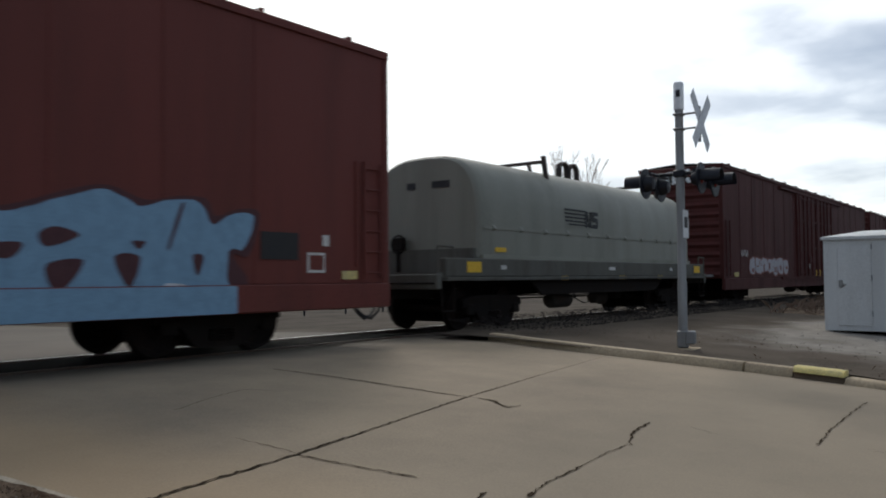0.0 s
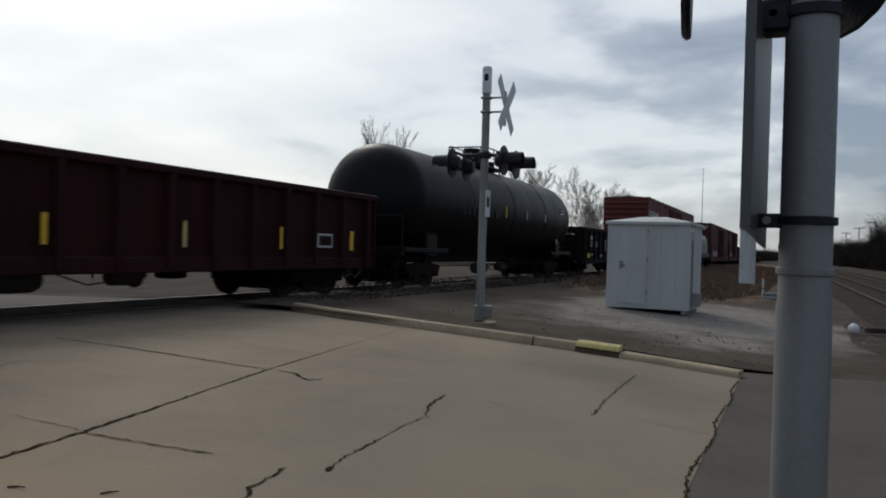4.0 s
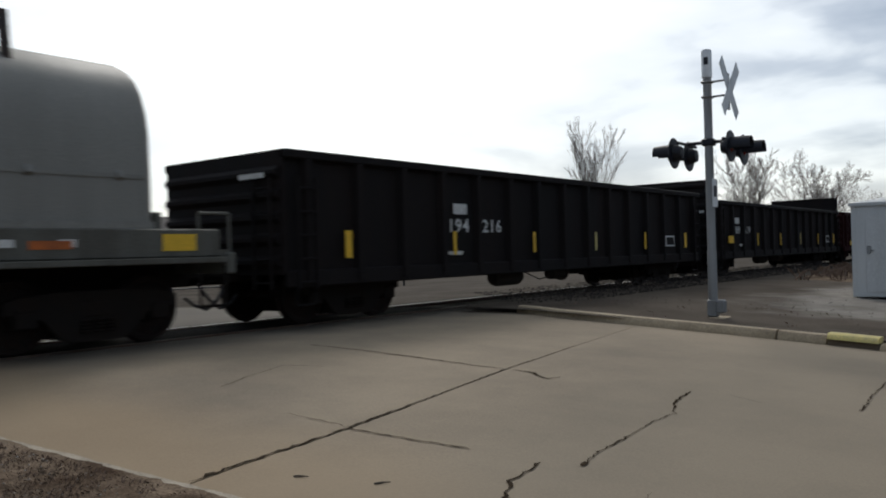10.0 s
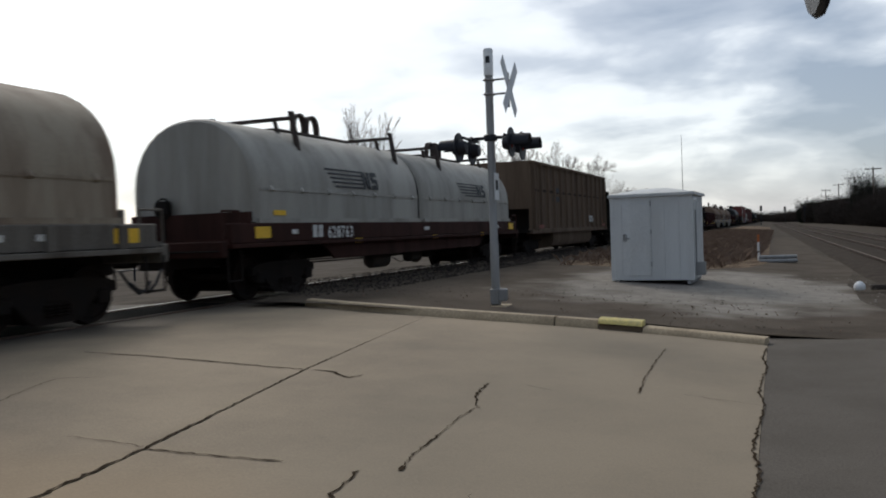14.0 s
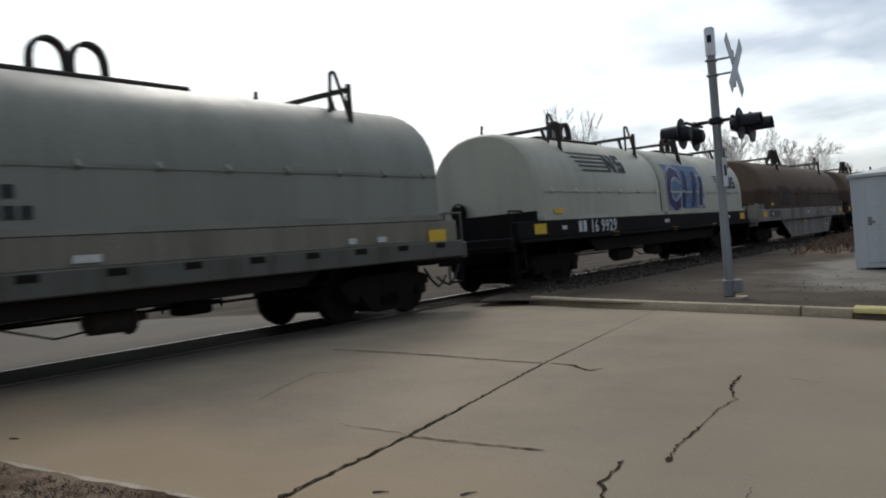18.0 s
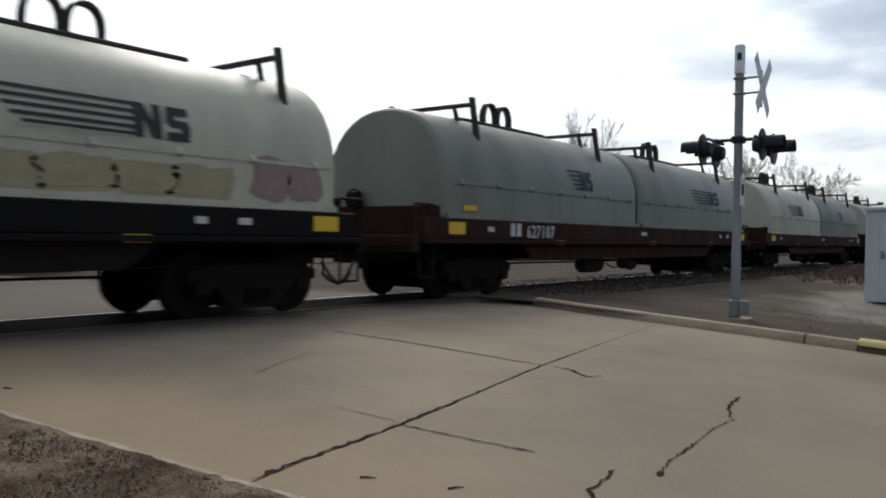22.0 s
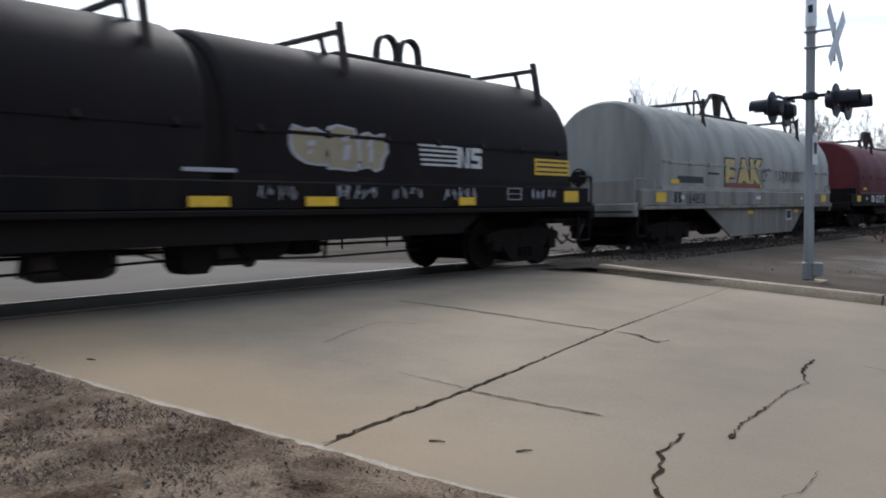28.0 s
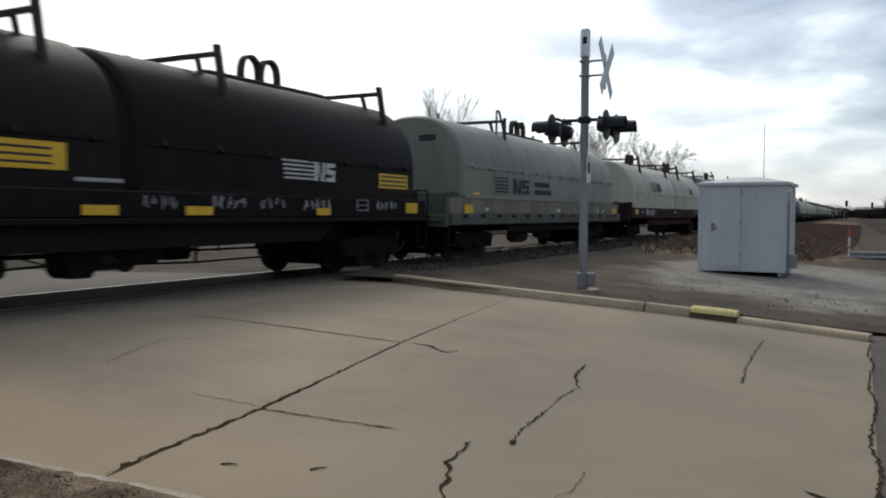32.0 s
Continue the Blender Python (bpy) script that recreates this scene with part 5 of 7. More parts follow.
def running_gear(car, half, truck, sill=(0.62, 0.98), rear=None):
    """Centre sill, bogies, couplers, hoses and brake gear. half: half the length over the end sills."""
    part("centre_sill", S().box(-0.28, 0.28, -half - 0.1, half + 0.1, *sill), UNDER, car, "grimy centre sill")
    for s in (-1, 1):
        bogie(car, truck if s > 0 else -(rear or truck))
        e = s * (half + 0.1)
        cp = S().box(-0.10, 0.10, min(e, e + s * 0.55), max(e, e + s * 0.55), 0.72, 0.92, 0.02)
        cp.box(-0.2, 0.16, min(e + s * 0.45, e + s * 0.78), max(e + s * 0.45, e + s * 0.78), 0.66, 0.98, 0.05)
        part("coupler", cp, UNDER, car, "rusty knuckle coupler")
        hs = [(0.34, e + s * 0.1, 0.62), (0.36, e + s * 0.3, 0.36), (0.36, e + s * 0.5, 0.22), (0.34, e + s * 0.72, 0.3), (0.30, e + s * 0.85, 0.42)]
        part("air_hose", S().tube(hs, 0.026, 6), BLACK, car, "hanging black air hose")
    r = random.Random(int(half * 100))
    part("brake_cylinder", S().lathe([(0.0, -0.36), (0.10, -0.35), (0.16, -0.30), (0.17, 0.2), (0.21, 0.22), (0.21, 0.27), (0.07, 0.28), (0.05, 0.5)], (0, 1, 0), (0.75, 0.9, 0.44), 14), GUIDE, car, "grey brake cylinder")
    part("brake_pipe", S().tube([(0.95, -truck + 1.3, 0.60), (0.95, -0.6, 0.55), (0.95, 2.2, 0.58), (0.95, truck - 1.3, 0.60)], 0.018, 5).tube([(0.7, -0.8, 0.60), (0.7, 0.2, 0.30), (0.7, 0.6, 0.34)], 0.014, 5), UNDER, car, "thin sagging brake pipe")
    part("air_tank", S().lathe([(0.0, -0.55), (0.16, -0.5), (0.2, -0.4), (0.2, 0.4), (0.16, 0.5), (0.0, 0.55)], (0, 1, 0), (0.75, -1.3, 0.42), 14), GUIDE, car, "grey air tank")
    part("brake_rod", S().rod((0.3, -truck + 1.2, 0.5), (0.3, truck - 1.2, 0.46), 0.022, 5), UNDER, car)
    part("brake_valve", S().box(0.35, 0.75, 2.0, 2.5, 0.36, 0.72, 0.04).rod((0.5, 1.7, 0.5), (0.5, 2.8, 0.5), 0.03), UNDER, car)


def ladder(car, x, y, z0, z1, mat_, along="y", w=0.42):
    s = S()
    for k in range(int((z1 - z0) / 0.36) + 1):
        z = z0 + 0.36 * k
        a, b = ((x, y - w / 2, z), (x, y + w / 2, z)) if along == "y" else ((x - w / 2, y, z), (x + w / 2, y, z))
        s.rod(a, b, 0.016, 5)
    for q in (-w / 2, w / 2):
        a = (x, y + q, z0 - 0.1) if along == "y" else (x + q, y, z0 - 0.1)
        s.box(a[0] - 0.02, a[0] + 0.02, a[1] - 0.02, a[1] + 0.02, z0 - 0.1, z1)
    part("ladder", s, mat_, car, "steel ladder")


def bar_mark(car, x, y, z, w, h, material, name="marking"):
    part(name, S().box(x, x + 0.006, y - w / 2, y + w / 2, z - h / 2, z + h / 2), material, car)


def striped_mark(car, x, y, z, size, material, k=1.0, kb=None):
    """The railway's mark as plain shapes: five stripes that run into two heavy slanted blocks."""
    L = size * 2.6 * k
    kb = kb or k
    for i in range(5):
        s = S()
        zz = z + size * (0.5 - 0.22 * i)
        s.plate([(x, y - L + i * 0.05 * size, zz), (x, y, zz), (x, y, zz - 0.10 * size), (x, y - L + i * 0.05 * size, zz - 0.10 * size)], (1, 0, 0), 0.006)
        part("stripe_mark", s, material, car, smooth=0)
    b = S()
    for q, pts in enumerate((
            [(0, -0.5), (0, 0.5), (0.26, 0.5), (0.26, -0.5)], [(0.26, 0.5), (0.30, 0.5), (0.62, -0.5), (0.50, -0.5), (0.26, 0.2)], [(0.62, -0.5), (0.62, 0.5), (0.80, 0.5), (0.80, -0.5)],
            [(0.92, 0.15), (0.92, 0.5), (1.65, 0.5), (1.65, 0.28), (1.15, 0.28), (1.15, 0.15)], [(0.92, -0.10), (0.92, 0.15), (1.65, 0.12), (1.65, -0.13)], [(0.92, -0.28), (0.92, -0.5), (1.65, -0.5), (1.65, -0.13), (1.42, -0.13), (1.42, -0.28)])):
        b.plate([(x, y + u * size * 0.78 * kb, z + (v - 0.02) * size) for u, v in pts], (1, 0, 0), 0.006)
        if q in (2, 5):
            part("block_mark", b, material, car, "heavy block of the company mark", smooth=0)
            b = S()


def graffiti(car, x, y0, y1, z0, z1, cols, seed, n=5, zf=None):
    """Spray-painted blocks: fat uneven shapes with an outline, in the colours given. zf bends them onto a curved side."""
    rg = random.Random(seed)
    w = (y1 - y0) / n
    for layer, (key, grow, off) in enumerate(((cols[-1], 0.10, 0.004), (cols[0], 0.0, 0.010))):
        for i in range(n):
            rg2 = random.Random(seed * 31 + i)
            cy, cz = y0 + w * (i + 0.5), (z0 + z1) / 2 + rg2.uniform(-0.06, 0.06) * (z1 - z0)
            hw, hh = w * rg2.uniform(0.46, 0.60), (z1 - z0) * rg2.uniform(0.40, 0.52)
            pts = []
            for a in range(14):
                t = 2 * math.pi * a / 14
                r = rg2.uniform(0.74, 1.08)
                q = max(abs(math.cos(t)), abs(math.sin(t)))
                u, v = math.cos(t) / q ** 0.7, math.sin(t) / q ** 0.7
                pts.append((cy + (hw * r + grow * w) * u, cz + (hh * r + grow * w * 0.6) * v))
            s = S()
            s.plate([((zf(v) if zf else x) + off, u, v) for u, v in pts], (1, 0, 0), 0.004)
            m = GRAF[cols[(i + layer) % (len(cols) - 1)] if layer else key]
            part("graffiti", s, m, car, "spray-painted graffiti", smooth=0)
        if layer == 1:
            for i in range(n):
                rg2 = random.Random(seed * 77 + i)
                cy, cz = y0 + w * (i + 0.5), (z0 + z1) / 2
                s = S()
                for _ in range(2):
                    a, b = rg2.uniform(-0.2, 0.2) * w, rg2.uniform(-0.28, 0.28) * (z1 - z0)
                    hw, hh = w * rg2.uniform(0.05, 0.16), (z1 - z0) * rg2.uniform(0.06, 0.2)
                    zc = [cz + b - hh, cz + b + hh]
                    s.plate([((zf(v) if zf else x) + 0.016, cy + a + u * hw, v) for u, v in ((-1, zc[0]), (0.8, zc[0] + 0.02), (1, zc[1]), (-0.7, zc[1] - 0.03))], (1, 0, 0), 0.004)
                part("graffiti", s, GRAF[cols[-1]], car, "spray-painted graffiti", smooth=0)


def sprayed(c_, x, pts, key, label="sprayed paint", ragged=0.0):
    """A sprayed patch with a soft rounded outline through a few corners, given as (y, z)."""
    n, out = len(pts), []
    for i in range(n):
        p0, p1, p2, p3 = (Vector(pts[(i + k) % n]) for k in (-1, 0, 1, 2))
        for k in range(4):
            t = k / 4
            q = 0.5 * (2 * p1 + (p2 - p0) * t + (2 * p0 - 5 * p1 + 4 * p2 - p3) * t * t + (3 * p1 - p0 - 3 * p2 + p3) * t ** 3)
            w = ragged * noise.noise((q.x * 6, q.y * 6, 3))
            out.append((x, q.x + w, q.y + w))
    part("graffiti", S().plate(out, (1, 0, 0), 0.003), GRAF[key] if key in GRAF else PAINTS[key], c_, label, smooth=0)


def sprayed_blue(c_, hw):
    """A pale blue throw-up low on the side: one fat silhouette, its gaps left in the car's red."""
    x = hw + 0.012
    dk = [(5.5, 0.75), (5.45, 1.1), (5.55, 1.6), (5.3, 2.0), (5.75, 2.1), (6.25, 1.92), (6.7, 1.86), (7.55, 2.13), (8.0, 2.2), (8.5, 2.05), (9.0, 2.14), (9.45, 2.13), (9.6, 1.9), (10.0, 2.02), (10.4, 1.98), (10.2, 1.35), (9.9, 1.35), (9.9, 0.75)]
    sprayed(c_, x, dk, "plum", "dark outline of the sprayed piece")
    sprayed(c_, x + 0.004, [(5.6, 0.72), (5.55, 1.05), (5.65, 1.6), (5.45, 1.95), (5.75, 2.03), (6.2, 1.86), (6.7, 1.8), (7.1, 1.9), (7.55, 2.06), (8.0, 2.14), (8.4, 1.97), (8.9, 2.08), (9.35, 2.08), (9.55, 1.78), (9.9, 1.95), (10.3, 1.93), (10.1, 1.45), (9.85, 1.42), (9.8, 0.95), (9.85, 0.72)], "blue", "pale blue sprayed piece", 0.03)
    for pts in ([(5.8, 1.68), (6.15, 1.62), (5.92, 1.4), (5.78, 1.42)], [(5.97, 1.3), (6.4, 1.0), (6.5, 0.72), (6.15, 0.75)], [(6.3, 1.38), (6.9, 1.45), (6.75, 1.25)], [(7.1, 1.55), (7.3, 1.65), (7.6, 1.55), (7.2, 1.4)],
                [(7.2, 1.2), (7.65, 1.25), (7.45, 0.93), (7.25, 0.93)], [(8.05, 1.3), (8.42, 1.3), (8.27, 0.9)], [(8.3, 1.5), (8.5, 1.5), (8.4, 1.4)], [(9.22, 1.33), (9.4, 1.32), (9.3, 1.05)], [(8.83, 1.45), (8.87, 1.45), (9.08, 2.0), (9.02, 2.0)]):
        sprayed(c_, x + 0.008, pts, "plum", "gap between the sprayed strokes")
    sprayed(c_, x + 0.010, [(8.8, 0.95), (9.1, 0.93), (9.05, 0.83), (8.83, 0.86)], "white_spray", "white highlight")
    for y0, y1 in ((5.6, 6.3), (6.55, 9.95)):
        part("graffiti", S().box(hw + 0.06, hw + 0.064, y0, y1, 0.51, 0.905), GRAF["blue"], c_, "pale blue paint on the sill")


def sprayed_green(c_, hw):
    """A green piece with pale blue fills, run together on one side and open on the other."""
    x = hw + 0.012
    sprayed(c_, x, [(-10.3, 0.93), (-10.25, 1.4), (-10.15, 1.8), (-9.85, 2.07), (-9.3, 2.1), (-9.05, 1.8), (-8.7, 1.6), (-8.25, 1.95), (-7.85, 2.12), (-7.4, 2.0), (-7.05, 1.9), (-6.45, 2.07), (-6.0, 1.98), (-6.05, 1.65), (-6.2, 1.3), (-5.95, 0.93)], "green", "green sprayed piece", 0.06)
    sprayed(c_, x + 0.002, [(-11.2, 1.15), (-10.9, 1.25), (-10.55, 1.05), (-10.4, 0.93), (-11.15, 0.93)], "green", "green sprayed swash", 0.05)
    sprayed(c_, x + 0.002, [(-6.1, 0.93), (-5.85, 1.5), (-5.3, 2.08), (-5.1, 1.95), (-4.95, 1.65), (-4.6, 2.06), (-4.3, 2.0), (-4.15, 0.93), (-4.65, 0.93), (-4.78, 1.35), (-5.0, 1.0), (-5.25, 1.4), (-5.55, 0.93)], "green", "green sprayed letter", 0.03)
    for pts, key in (([(-9.85, 1.3), (-9.7, 1.75), (-9.35, 1.8), (-9.4, 1.4), (-9.6, 1.15)], "haze_blue"), ([(-8.95, 1.3), (-8.9, 1.75), (-8.65, 1.85), (-8.45, 1.5), (-8.5, 1.2)], "haze_blue"), ([(-9.0, 1.35), (-9.0, 1.8), (-8.85, 1.8), (-8.82, 1.35)], "olive_spray"),
                     ([(-7.55, 1.5), (-7.5, 1.9), (-7.3, 1.9), (-7.2, 1.45)], "haze_blue"), ([(-6.75, 1.5), (-6.6, 1.72), (-6.35, 1.7), (-6.5, 1.45)], "haze_blue"), ([(-8.0, 0.93), (-7.95, 1.2), (-7.7, 1.25), (-7.4, 0.93)], "haze_blue"),
                     ([(-9.9, 0.95), (-9.6, 1.15), (-9.0, 1.2), (-9.3, 0.95)], "haze_blue"), ([(-7.75, 0.95), (-7.65, 1.1), (-7.5, 0.95)], "plum"), ([(-9.7, 1.55), (-9.55, 1.65), (-9.5, 1.45)], "plum"), ([(-6.75, 0.95), (-6.7, 1.15), (-6.5, 1.1), (-6.4, 0.95)], "haze_blue"), ([(-11.1, 0.95), (-10.9, 1.1), (-10.6, 1.0), (-10.7, 0.94)], "haze_blue")):
        sprayed(c_, x + 0.005, pts, key, "coloured fill of the sprayed piece", 0.03)
    for y0, y1, key in ((-10.7, -8.0, "olive_spray"), (-8.0, -7.5, "haze_blue"), (-7.5, -5.6, "olive_spray")):
        part("graffiti", S().box(hw + 0.06, hw + 0.064, y0, y1, 0.51, 0.905), GRAF[key], c_, "sprayed paint on the sill")


CARS = []


def car(name, label, category, lead, length, group="cars of the train"):
    c = empty(name, label, category, group)
    CARS.append((c, lead - length / 2))
    return c


def boxcar(lead, length=26.75, number="487314", graf=True, worn=False):
    c_ = car("boxcar", "long oxide-red high boxcar with two double doors and sprayed graffiti" if graf else "oxide-red boxcar with a rust-streaked white end", "boxcar", lead, length)
    P = PAINTS["box_red" if graf else "box_dark"]
    h, hw, z0, z1 = length / 2, 1.55, 0.80, 5.02
    part("body", S().box(-hw, hw, -h + 0.06, h - 0.06, z0 + 0.1, z1, 0.03), P, c_)
    part("roof", S().loft([[(-hw, y, z1), (0, y, z1 + 0.10), (hw, y, z1), (hw, y, z1 + 0.02), (0, y, z1 + 0.13), (-hw, y, z1 + 0.02)] for y in (-h + 0.05, h - 0.05)]), GALV, c_, "galvanised roof", smooth=0)
    for i in range(14):
        y = -h + 1 + (length - 2) * i / 13
        part("roof_rib", S().box(-hw, hw, y - 0.04, y + 0.04, z1 + 0.02, z1 + 0.10), P, c_)
    for s in (-1, 1):
        part("side_sill", S().box(s * hw - 0.06, s * hw + 0.06, -h + 0.05, h - 0.05, 0.50, z0 + 0.12, 0.02), P, c_, "side sill")
        part("top_chord", S().box(s * hw - 0.04, s * hw + 0.04, -h + 0.05, h - 0.05, z1 - 0.12, z1 + 0.02, 0.01), P, c_)
        y = s * (h - 0.06)
        for k in range(11):
            z = z0 + 0.25 + 0.36 * k
            part("end_rib", S().loft([[(x, y, z - 0.11), (x, y + s * 0.09, z), (x, y, z + 0.11)] for x in (-hw + 0.12, hw - 0.12)]), P, c_)
        part("end_platform", S().box(-1.2, 1.2, min(y, y + s * 0.25), max(y, y + s * 0.25), 0.98, 1.06), GALV, c_, "grating end platform")
        part("corner_post", S().box(hw - 0.05, hw + 0.02, y - s * 0.12 if s > 0 else y, y if s > 0 else y + 0.12, z0, z1), P, c_)
        ladder(c_, hw + 0.05, s * (h - 0.5), 1.1, 3.0, P)
        part("end_panel_frame", S().box(hw, hw + 0.03, s * (h - 0.5) - 0.4, s * (h - 0.5) - 0.36, 1.2, 3.0), P, c_)
    for y in [-h + 2.0 + 1.55 * k for k in range(15)]:
        part("panel_seam", S().box(hw, hw + 0.010, y - 0.02, y + 0.02, z0 + 0.15, z1 - 0.15), P, c_)
    for y0 in (0.35 - 3.35, 0.35):
        d = part("door", S().box(hw, hw + 0.07, y0 - 0.02, y0 + 3.25, z0 + 0.16, z1 - 0.28, 0.01), P, c_, "sliding plug door")
        for zz in (1.15, 2.3, 3.55, 4.55):
            part("door_rail", S().box(hw + 0.07, hw + 0.12, y0, y0 + 3.2, zz - 0.035, zz + 0.035), P, d)
        for yy in (0.05, 0.85, 1.6, 2.35, 3.15):
            part("door_post", S().box(hw + 0.07, hw + 0.13, y0 + yy - 0.04, y0 + yy + 0.04, z0 + 0.2, z1 - 0.32), P, d)
        part("door_bar", S().rod((hw + 0.16, y0 + 1.2, 1.1), (hw + 0.16, y0 + 1.2, 4.5), 0.028).rod((hw + 0.16, y0 + 2.0, 1.1), (hw + 0.16, y0 + 2.0, 4.5), 0.028), P, d)
        part("door_lock", S().box(hw + 0.12, hw + 0.2, y0 + 1.35, y0 + 1.85, 1.6, 1.9, 0.02), P, d)
        bar_mark(c_, hw + 0.13, y0 + 1.6, 1.45, 0.10, 0.2, MARKW)
        bar_mark(c_, hw + 0.13, y0 + 2.9 if y0 < 0 else y0 + 0.3, 1.12, 0.14, 0.28, YELLOW, "reflector")
    for y in (-3.2, 3.75):
        part("door_stop", S().box(hw, hw + 0.10, y - 0.07, y + 0.07, z0 + 0.1, z1 - 0.2), P, c_)
    for z in (z0 + 0.1, z1 - 0.24):
        part("door_track", S().box(hw, hw + 0.12, -h * 0.45, h * 0.45, z - 0.05, z + 0.05), P, c_)
    if graf:
        striped_mark(c_, hw + 0.012, -h + 2.3, 3.63, 0.98, MARKW, 0.76, 1.62)
        for k in range(2):
            bar_mark(c_, hw + 0.012, -h + 2.22 + 0.36 * k, 2.02, 0.22, 0.30, MARKW)
        lettering("number", number, MARKW, c_, hw + 0.035, -h + 2.1, 1.44, 0.36)
        sprayed_blue(c_, hw)
        sprayed_green(c_, hw)
    else:
        lettering("number", "16758", MARKW, c_, hw + 0.013, -h + 2.0, 1.75, 0.34)
        graffiti(c_, hw + 0.012, -h + 3.0, -h + 8.6, 1.05, 1.75, ["pale", "pale", "rust"], 6, 7)
        rg = random.Random(17)
        for k in range(30):
            x0, w, t = -1.4 + 2.75 * rg.random(), rg.uniform(0.06, 0.2), rg.uniform(0.05, 0.2)
            zz = 4.42 + 0.5 * rg.random()
            part("worn_patch", S().plate([(x0 - w, -h - 0.05, zz), (x0 - w * 0.2, -h - 0.05, zz - t), (x0 + w, -h - 0.05, zz - t * 0.4), (x0 + w * 0.5, -h - 0.05, zz + t * 0.6)], (0, -1, 0), 0.012), WHITE if k % 3 else BLACK, c_, "flake of old paint on the end")
    part("placard", S().box(hw, hw + 0.014, h - 2.95, h - 2.2, 1.30, 1.72), BLACK, c_, "black placard board")
    fr = part("stencil_frame", S().box(hw, hw + 0.012, h - 2.0, h - 1.62, 1.10, 1.42), MARKW, c_)
    part("stencil_field", S().box(hw + 0.012, hw + 0.016, h - 1.96, h - 1.66, 1.14, 1.38), P, fr)
    bar_mark(c_, hw + 0.012, h - 1.6, 1.62, 0.14, 0.18, MARKW)
    bar_mark(c_, hw + 0.012, h - 1.05, 1.06, 0.36, 0.14, KERBYELLOW, "reflector")
    bar_mark(c_, hw + 0.012, -h + 1.5, 1.06, 0.5, 0.16, KERBYELLOW, "reflector")
    running_gear(c_, h, h - 3.3)
    return c_


def gondola(lead, length=16.6, paint="gon_black", top=2.38, number="", word=False, high_end=0, patch=False, upright=True, label="black ribbed gondola with yellow reflectors", num_off=0.0, ribs=15, load=False, wear=0):
    c_ = car("gondola", label, "gondola", lead, length)
    P = PAINTS[paint]
    h, hw, z0 = length / 2, 1.50, 0.72
    for s in (-1, 1):
        part("side_panel", S().box(s * hw - 0.03 - (0.03 if s < 0 else 0), s * hw + (0.0 if s > 0 else 0.06) - 0.03, -h + 0.08, h - 0.08, z0, top - 0.1), P, c_, "side panel")
        part("top_chord", S().box(s * hw - 0.08, s * hw + 0.09, -h + 0.03, h - 0.03, top - 0.14, top, 0.02), P, c_, "top chord")
        part("side_sill", S().box(s * hw - 0.06, s * hw + 0.05, -h + 0.06, h - 0.06, 0.52, z0 + 0.06, 0.02), P, c_)
        for k in range(ribs):
            y = -h + 0.5 + (length - 1.0) * k / (ribs - 1)
            x0, x1 = (hw - 0.03, hw + 0.09) if s > 0 else (-hw - 0.09, -hw + 0.03)
            part("rib", S().loft([[(x0, y - 0.10, z), (x1, y - 0.06, z), (x1, y + 0.06, z), (x0, y + 0.10, z)] for z in (z0 - 0.12, top - 0.13)]), P, c_)
        ye = s * (h - 0.06)
        tall = top + (0.66 if (high_end & (1 if s > 0 else 2)) else 0)
        part("end_wall", S().box(-hw, hw, ye - 0.03, ye + 0.03, z0, tall), P, c_, "end wall")
        for k in range(int((tall - z0) / 0.34)):
            z = z0 + 0.2 + 0.34 * k
            part("end_rib", S().loft([[(x, ye + s * 0.02, z - 0.11), (x, ye + s * 0.12, z - 0.03), (x, ye + s * 0.12, z + 0.03), (x, ye + s * 0.02, z + 0.11)] for x in (-hw + 0.06, hw - 0.06)]), P, c_)
        if tall > top:
            part("end_gusset", S().plate([(hw - 0.02, ye, top - 0.1), (hw - 0.02, ye - s * 0.22, top - 0.1), (hw - 0.02, ye - s * 0.13, tall - 0.02), (hw - 0.02, ye, tall)], (1, 0, 0), 0.05), P, c_, "raised end side plate")
            part("end_gusset", S().plate([(-hw + 0.02, ye, top - 0.1), (-hw + 0.02, ye - s * 0.22, top - 0.1), (-hw + 0.02, ye - s * 0.13, tall - 0.02), (-hw + 0.02, ye, tall)], (-1, 0, 0), 0.05), P, c_, "raised end side plate")
        ladder(c_, hw + 0.11, s * (h - 0.42), 0.6, 2.2, P, w=0.36)
        ladder(c_, hw - 0.35, ye + s * 0.16, 0.6, 2.2, P, "x", w=0.4)
        part("end_mark", S().box(hw - 0.9, hw - 0.3, min(ye + s * 0.13, ye + s * 0.14), max(ye + s * 0.13, ye + s * 0.14), top - 0.42, top - 0.34), MARKW, c_)
        part("step", S().tube([(hw + 0.02, s * (h - 0.25), 0.6), (hw + 0.02, s * (h - 0.25), 0.25), (hw + 0.02, s * (h - 0.62), 0.25), (hw + 0.02, s * (h - 0.62), 0.6)], 0.018, 5), P, c_)
    part("floor", S().box(-hw + 0.05, hw - 0.05, -h + 0.1, h - 0.1, 0.9, 1.0), UNDER, c_)
    if load:
        rg = random.Random(9)
        ld = S()
        k = 34
        ld.loft([[(x, -h + 0.3 + (length - 0.6) * i / k, top - 0.25 + rg.uniform(-0.06, 0.22) * (1 - (x / hw) ** 2)) for x in (-1.4, -0.9, -0.4, 0, 0.4, 0.9, 1.4)] for i in range(k + 1)], cap=False, close=False)
        part("scrap_load", ld, UNDER, c_, "dark load heaped inside")
    n = 6
